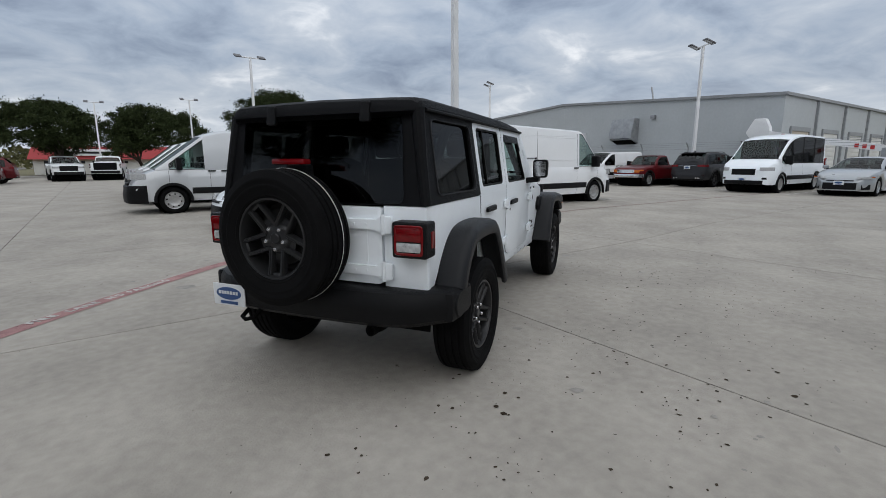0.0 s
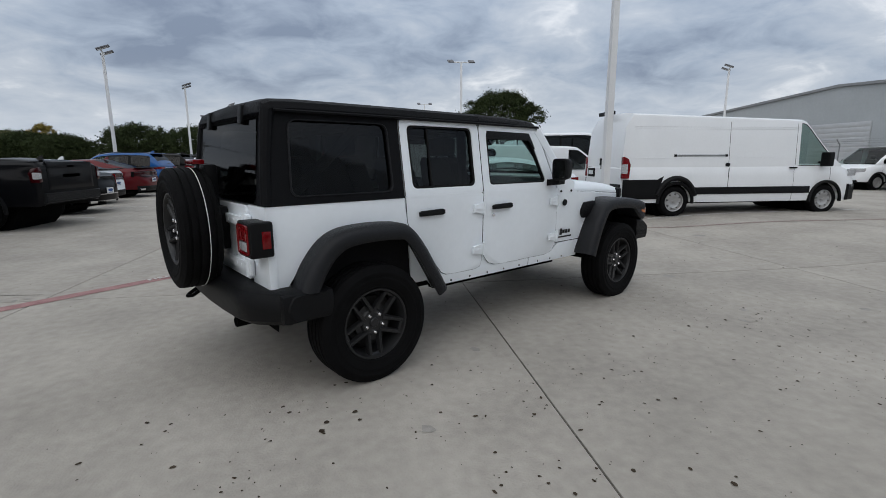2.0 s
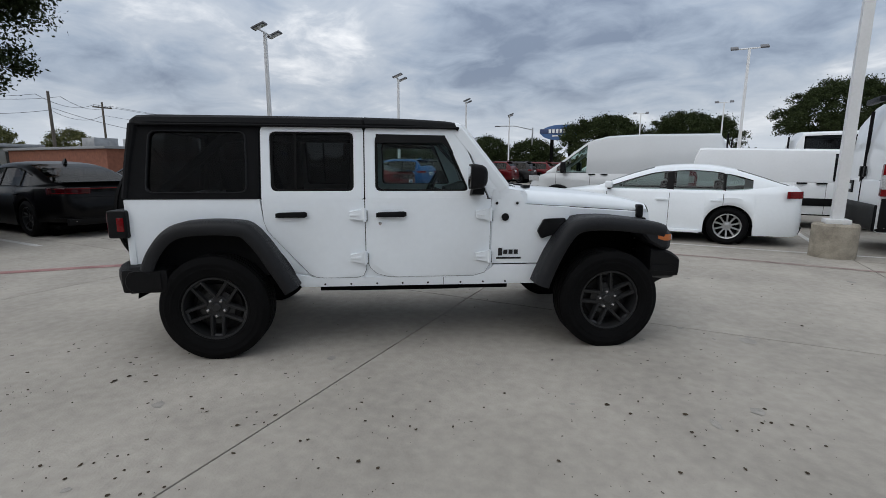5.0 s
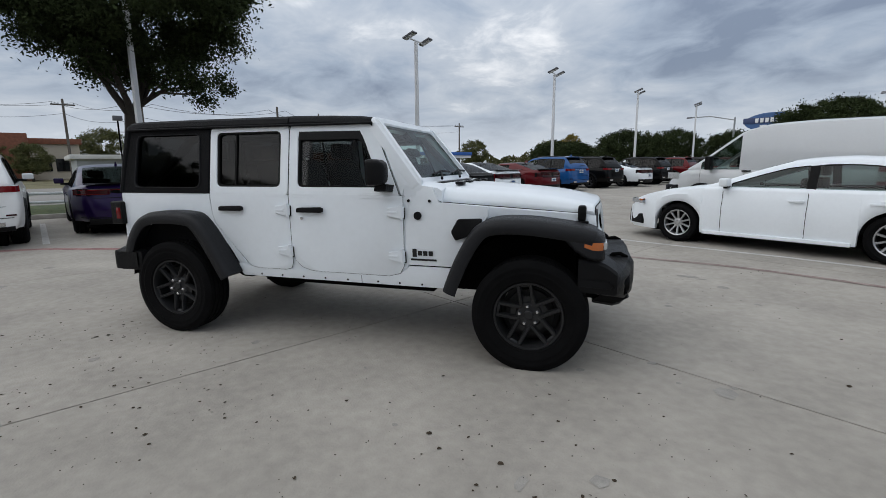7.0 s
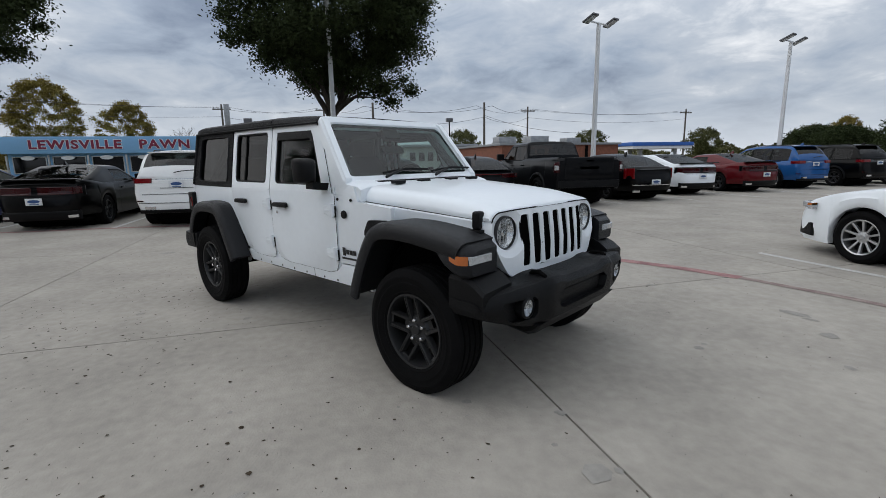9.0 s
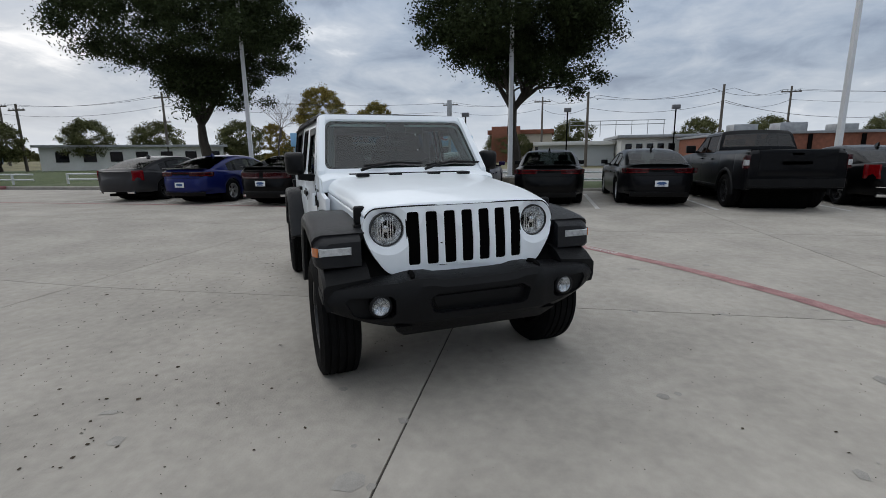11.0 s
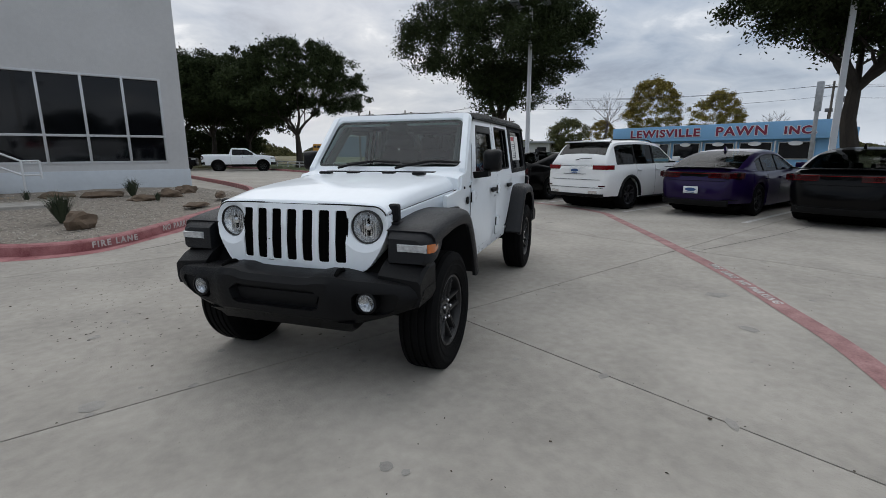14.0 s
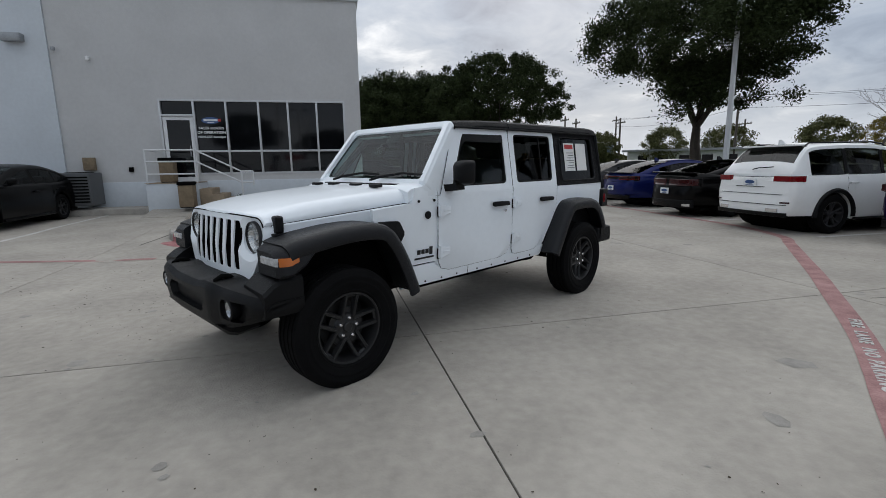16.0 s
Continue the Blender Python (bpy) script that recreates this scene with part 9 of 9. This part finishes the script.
part("side_wall", bm_box(31.3, 75, 11.1, 11.4, -0.05, 5.00), SIDING, whse)
part("roof", bm_join(bm_loft([[(30.85, 10.95, 4.98), (75, 10.95, 4.98), (75, 10.95, 5.14), (30.85, 10.95, 5.14)], [(30.85, 26.8, 5.83), (75, 26.8, 5.83), (75, 26.8, 5.99), (30.85, 26.8, 5.99)], [(30.85, 42.2, 4.88), (75, 42.2, 4.88), (75, 42.2, 5.04), (30.85, 42.2, 5.04)]])), ROOF_EDGE, whse)
for y in np.arange(11.4, 42, 0.9):
    part("siding_rib", bm_box(30.995, 31.0, y - 0.012, y + 0.012, 0.0, float(np.interp(y, [11.1, 26.8, 42], [4.95, 5.77, 4.85]))), SIDING, whse)
door_up = part("roll_door", bm_box(30.95, 30.99, 24.4, 28.45, 0.0, 3.6), MULLION, whse, "closed pale roll-up door")
for k in range(12):
    part("slat", bm_box(30.93, 30.955, 24.42, 28.43, 0.0 + k * 0.3, 0.28 + k * 0.3, 0.01), MULLION, door_up)
for x in (33.5, 38.5, 43.5, 48.5, 54, 60):
    rd = part("roll_door", bm_box(x - 1.3, x + 1.3, 11.06, 11.095, 0.0, 3.1), BEIGE if x < 35 else OFF_WHITE, whse)
    for k in range(11):
        part("slat", bm_box(x - 1.28, x + 1.28, 11.035, 11.062, 0.0 + k * 0.28, 0.26 + k * 0.28, 0.01), BEIGE if x < 35 else OFF_WHITE, rd)
    part("downpipe", bm_box(x + 2.2, x + 2.36, 10.95, 11.1, -0.05, 4.95), METAL, whse)
    part("door_head", bm_box(x - 1.45, x + 1.45, 11.0, 11.1, 3.1, 3.35), ROOF_EDGE, whse)
    for e in (-1.45, 1.3):
        part("door_jamb", bm_box(x + e, x + e + 0.15, 11.0, 11.1, 0.0, 3.1), ROOF_EDGE, whse)
vent = part("vent_hood", bm_loft([[(30.98, y, 2.65), (30.1, y, 2.65 + 0.3), (30.1, y, 3.3), (30.4, y, 4.35), (30.98, y, 4.35)] for y in (19.9, 21.7)]), METAL, whse, "galvanised vent hood")
part("vent_mouth", bm_loft([[(30.09, y, 3.0), (30.95, y, 2.62), (30.96, y, 2.60), (30.07, y, 2.98)] for y in (20.0, 21.6)]), UNDER, vent)
part("wall_light", bm_box(30.75, 31.0, 18.65, 18.95, 4.25, 4.5, 0.03), METAL, whse)
single("roof_pipe", bm_tube([(33, 20.1, 5.4), (33, 20.4, 6.7)], 0.06), METAL, "thin pipe on the warehouse roof", "pipe")
wire_fence = thing("chain_fence", "chain-link fence with barbed strands and dark posts", "fence")
for y in np.arange(0, 42, 3.0):
    part("post", bm_tube([(28.6, y, 0.0), (28.6, y, 2.2), (28.35, y, 2.5)], 0.035, 6), METAL, wire_fence)
for z in (0.15, 1.1, 2.1, 2.25, 2.36, 2.46):
    x = 28.6 - max(0, (z - 2.2)) * 0.8
    part("strand", bm_tube([(x, 0, z), (x, 42, z)], 0.012, 4), METAL, wire_fence)
lift_ = thing("boom_lift", "white truck boom lift with a raised folded arm", "lift", pose(29.8, 9.6, -0.30))
part("boom", bm_loft([[(-0.14, y, z), (0.14, y, z), (0.14, y, z + 0.32), (-0.14, y, z + 0.32)] for y, z in ((2.0, 3.05), (0.2, 2.72), (-3.6, 2.05))]), SIGN_WHITE, lift_, "white boom with red markings")
part("boom_head", bm_prism(rounded([(1.55, 2.85), (2.5, 2.92), (2.75, 3.25), (2.35, 4.0), (1.85, 4.0), (1.6, 3.5)], 0.07, 3), -0.20, 0.20, lambda u, v, d: (d, u, v), 0.02), SIGN_WHITE, lift_)
part("marking", bm_join(*[bm_box(-0.152, -0.140, y, y + 0.16, 2.75 + 0.18 * y, 2.97 + 0.18 * y) for y in (0.1, 0.35, 0.6, 0.85)]), RED_INK, lift_)
part("marking", bm_join(*[bm_box(-0.152, -0.140, y, y + 0.16, 2.74 + 0.175 * y, 2.92 + 0.175 * y) for y in (-2.9, -2.6, -2.3)]), RED_INK, lift_)
part("chassis", bm_box(-0.9, 0.9, -5.0, 2.2, 0.6, 1.3, 0.05), SIGN_WHITE, lift_)
part("turret", bm_box(-0.4, 0.4, -4.4, -3.2, 1.25, 2.3, 0.05), METAL, lift_)
for y in (-3.8, 1.2):
    part("wheel", bm_lathe([(0.001, -0.95), (0.45, -0.95), (0.45, 0.95), (0.001, 0.95)], 18, "x", (0, y, 0.45)), RUBBER, lift_)
basket = part("basket", bm_box(-0.5, 0.5, -5.9, -4.2, 2.2, 2.28), METAL, lift_, "grey steel work basket")
for z in (2.75, 3.25):
    for x in (-0.5, 0.5):
        part("rail", bm_tube([(x, -5.9, z), (x, -4.2, z)], 0.03, 5), METAL, basket)
for y in (-5.9, -5.3, -4.8, -4.2):
    for x in (-0.5, 0.5):
        part("post", bm_tube([(x, y, 2.25), (x, y, 3.27)], 0.025, 5), METAL, basket)

store = thing("red_roofed_store", "store with a red metal mansard and a pale sign", "store")
part("wall", bm_box(-7.5, 16, 78, 90, -0.05, 1.9), OFF_WHITE, store)
part("roof", bm_loft([[(-8, 77.4, 1.85), (16.5, 77.4, 1.85), (16.5, 77.6, 1.9), (-8, 77.6, 1.9)], [(-7.4, 78.0, 3.55), (16, 78.0, 3.55), (16, 90, 3.6), (-7.4, 90, 3.6)]]), RED_ROOF, store)
part("sign_board", bm_box(-4.6, 0.9, 77.2, 77.4, 2.3, 3.15, 0.02), SIGN_WHITE, store)
part("sign_bar", bm_box(-4.2, 0.5, 77.17, 77.2, 2.58, 2.85), INK, store)
bigsign = thing("dealer_sign", "blue oval roadside sign with silver band on two dark posts", "sign", pose(-9.8, 60.5, 0, 0, 0, 0))
for x in (-1.15, 1.15):
    part("post", bm_box(x - 0.18, x + 0.18, -0.18, 0.18, -0.1, 5.2), UNDER, bigsign)
part("oval", bm_loft([[Vector((2.6 * math.cos(a), d, 5.55 + 0.95 * math.sin(a))) for a in np.linspace(0, 2 * math.pi, 36, endpoint=False)] for d in (-0.25, 0.25)]), mat("sign_blue", (0.035, 0.10, 0.26), rough=0.4), bigsign, "blue oval face")
part("band", bm_box(-2.7, 2.5, -0.30, -0.25, 5.42, 6.02, 0.03), mat("sign_deep_blue", (0.02, 0.04, 0.12), rough=0.4), bigsign)
for k in range(8):
    part("letter_block", bm_box(-1.55 + k * 0.46, -1.25 + k * 0.46, -0.34, -0.30, 5.50, 5.95, 0.02), SIGN_WHITE, bigsign)
part("bar", bm_box(-1.1, 1.1, -0.30, -0.26, 5.08, 5.24), SIGN_WHITE, bigsign)
part("patch", bm_box(2.0, 2.9, -0.34, -0.30, 5.35, 5.8, 0.04), RED_INK, bigsign)
shed = thing("shed", "long blue-grey metal shed far across the grass", "shed", pose(-38.9, -70.8, 0.75, 0, 0, 149.4))
single("grass_bank", bm_loft([[(x, -52, -0.2), (x, -52, 0.02), (x, -56, 0.10), (x, -62, 0.55), (x, -66, 0.76), (x, -120, 0.76), (x, -120, -0.2)] for x in (-90, -6)]), DRY_GRASS, "low bank of dry grass beyond the lawn", "bank", kind="structure")
part("wall", bm_box(-5.8, 6.2, 0, 8, -0.05, 3.6), mat("blue_grey_siding", (0.16, 0.23, 0.31), rough=0.6, var=0.1), shed)
part("roof", bm_box(-6.0, 6.4, -0.2, 8.2, 3.6, 3.75), METAL, shed)
bus = thing("school_bus", "yellow school bus parked beside the shed", "bus", pose(-42.3, -96.0, 1.0, 0, 0, 125))
part("body", bm_box(-3.4, 3.4, -1.2, 1.2, 0.6, 2.6, 0.2, 3), BUS_YELLOW, bus)
part("bonnet", bm_box(3.38, 4.6, -1.0, 1.0, 0.6, 1.5, 0.15, 3), BUS_YELLOW, bus)
for k in range(7):
    part("window", bm_box(-3.1 + k * 0.9, -2.4 + k * 0.9, -1.22, -1.19, 1.7, 2.2), DARK_GLASS, bus)
for x in (-2.2, 3.4):
    part("wheel", bm_lathe([(0.001, -1.15), (0.45, -1.15), (0.45, 1.15), (0.001, 1.15)], 18, "y", (x, 0, 0.45)), RUBBER, bus)
office = thing("office", "low white office with a row of dark windows", "building", pose(-44, -44, 0, 0, 0, 35))
part("wall", bm_box(-6, 6, -9, 9, -0.05, 2.6), OFF_WHITE, office)
part("roof", bm_box(-6.5, 6.5, -9.5, 9.5, 2.6, 2.85), METAL, office)
for y in (-7, -4.5, -2, 0.5, 3, 5.5, 8):
    part("window", bm_box(5.98, 6.05, y - 0.6, y + 0.6, 1.0, 2.1), DARK_GLASS, office)

# ---- poles and wires along the street ---------------------------------------------------
def utility_pole(x, y, h, cross=True):
    p = thing("utility_pole", "weathered wooden utility pole with a cross-arm", "utility pole", pose(x, y, -0.05), "utility poles")
    part("mast", bm_tube([(0, 0, 0), (0, 0, h)], [0.16, 0.11], 8), WOOD_POLE, p)
    if cross:
        part("cross_arm", bm_box(-0.07, 0.07, -1.1, 1.1, h - 0.7, h - 0.55), WOOD_POLE, p)
        for y_ in (-0.95, -0.4, 0.4, 0.95):
            part("insulator", bm_lathe([(0.001, h - 0.38), (0.05, h - 0.42), (0.05, h - 0.55), (0.001, h - 0.55)], 8, "z", (0, y_, 0)), METAL, p)
    return p


LINE = [(-41, -62, 8.6), (-41, -38, 8.8), (-62, -8.5, 9.0), (-62, 4.5, 9.0), (-44, 9.2, 7.4), (-44, 21.5, 7.6), (-60, 34, 9.0), (-60, 62, 9.0)]
for k, (x, y, h) in enumerate(LINE):
    utility_pole(x, y, h, k not in (4, 5))
for x, y, h in ((-30, -58, 8.2), (-30.6, -55.8, 7.6), (-34, -50, 7.2), (-52, -48, 7.0)):
    utility_pole(x, y, h)


def wire(a, b, sag):
    pts = [Vector(a).lerp(Vector(b), t) - Vector((0, 0, sag * 4 * t * (1 - t))) for t in np.linspace(0, 1, 13)]
    single("overhead_wire", bm_tube(pts, 0.02, 4), WIRE, "thin dark overhead wire between poles", "wire", group="overhead wires")


for a, b in zip(LINE, LINE[1:]):
    for dy, dz in ((-0.9, -0.4), (0.9, -0.4), (0, -1.6)):
        wire((a[0], a[1] + dy, a[2] + dz), (b[0], b[1] + dy, b[2] + dz), 0.7)
wire((-42, 20.8, 6.0), (-29, 26, 3.4), 0.5)


def globe_lamp(x, y, h):
    p = thing("yard_lamp", "dark yard lamp on a thin post", "lamp post", pose(x, y, -0.05))
    part("mast", bm_tube([(0, 0, 0), (0, 0, h)], 0.07, 6), UNDER, p)
    part("lamp_box", bm_box(-0.25, 0.25, -0.35, 0.35, h, h + 0.4, 0.05), LAMP_DARK, p)


for x, y, h in ((-43, 7.2, 5.4), (-43, 17.2, 5.4), (-40, -2.6, 5.0), (-66, -9.6, 6.0)):
    globe_lamp(x, y, h)
gantry = thing("roof_railing", "thin dark roof railing on the diner", "railing")
for z in (4.2, 4.6):
    part("rail_bar", bm_tube([(-46, 7.6, z), (-46, 17.0, z)], 0.04, 5), METAL, gantry)
for y in np.arange(7.6, 17.1, 1.55):
    part("rail_post", bm_tube([(-46, y, 3.0), (-46, y, 4.6)], 0.035, 5), METAL, gantry)
mast = thing("mast_arm", "grey mast-arm street light over the road", "street light", pose(-14.6, 64, -0.05))
part("mast", bm_tube([(0, 0, 0), (0, 0, 6.6)], [0.14, 0.10], 8), METAL, mast)
part("arm", bm_tube([(0, 0, 6.3), (-2.6, 0, 6.9), (-4.8, 0, 6.95)], 0.06, 6), METAL, mast)
part("lamp_box", bm_box(-5.4, -4.8, -0.15, 0.15, 6.85, 7.0, 0.03), LAMP_DARK, mast)

# ---- distant woods along the horizon -------------------------------------------------------
g = np.random.default_rng(5)
N = 60000
ang = np.radians(g.uniform(60, 262, N))
dist = g.uniform(150, 240, N)
crest = 3.2 + 1.6 * np.sin(ang * 23) + 1.2 * np.sin(ang * 57 + 1) + 0.8 * np.sin(ang * 131)
p = np.stack([dist * np.cos(ang), dist * np.sin(ang), g.uniform(0, 1, N) ** 0.7 * np.maximum(crest, 1.5)], 1)
d1 = g.normal(0, 1, (N, 3))
d1 /= np.linalg.norm(d1, axis=1)[:, None]
d2 = np.cross(d1, g.normal(0, 1, (N, 3)))
d2 /= np.linalg.norm(d2, axis=1)[:, None]
l = g.uniform(0.35, 0.8, (N, 1))
quad = np.stack([p - d1 * l, p + d2 * l * 0.6, p + d1 * l, p - d2 * l * 0.6], 1).reshape(-1, 3)
me = bpy.data.meshes.new("far_woods")
me.vertices.add(4 * N)
me.vertices.foreach_set("co", quad.ravel())
me.loops.add(4 * N)
me.loops.foreach_set("vertex_index", np.arange(4 * N))
me.polygons.add(N)
me.polygons.foreach_set("loop_start", np.arange(0, 4 * N, 4))
me.update(calc_edges=True)
me.materials.append(mat("far_wood_leaves", (0.040, 0.050, 0.022), rough=0.9, var=0.5, scale=0.2, tint=(0.085, 0.080, 0.035), spec=0.1))
tagged(new("far_woods", me), "low far belt of green and brown trees along the horizon", "woods", kind="stuff")
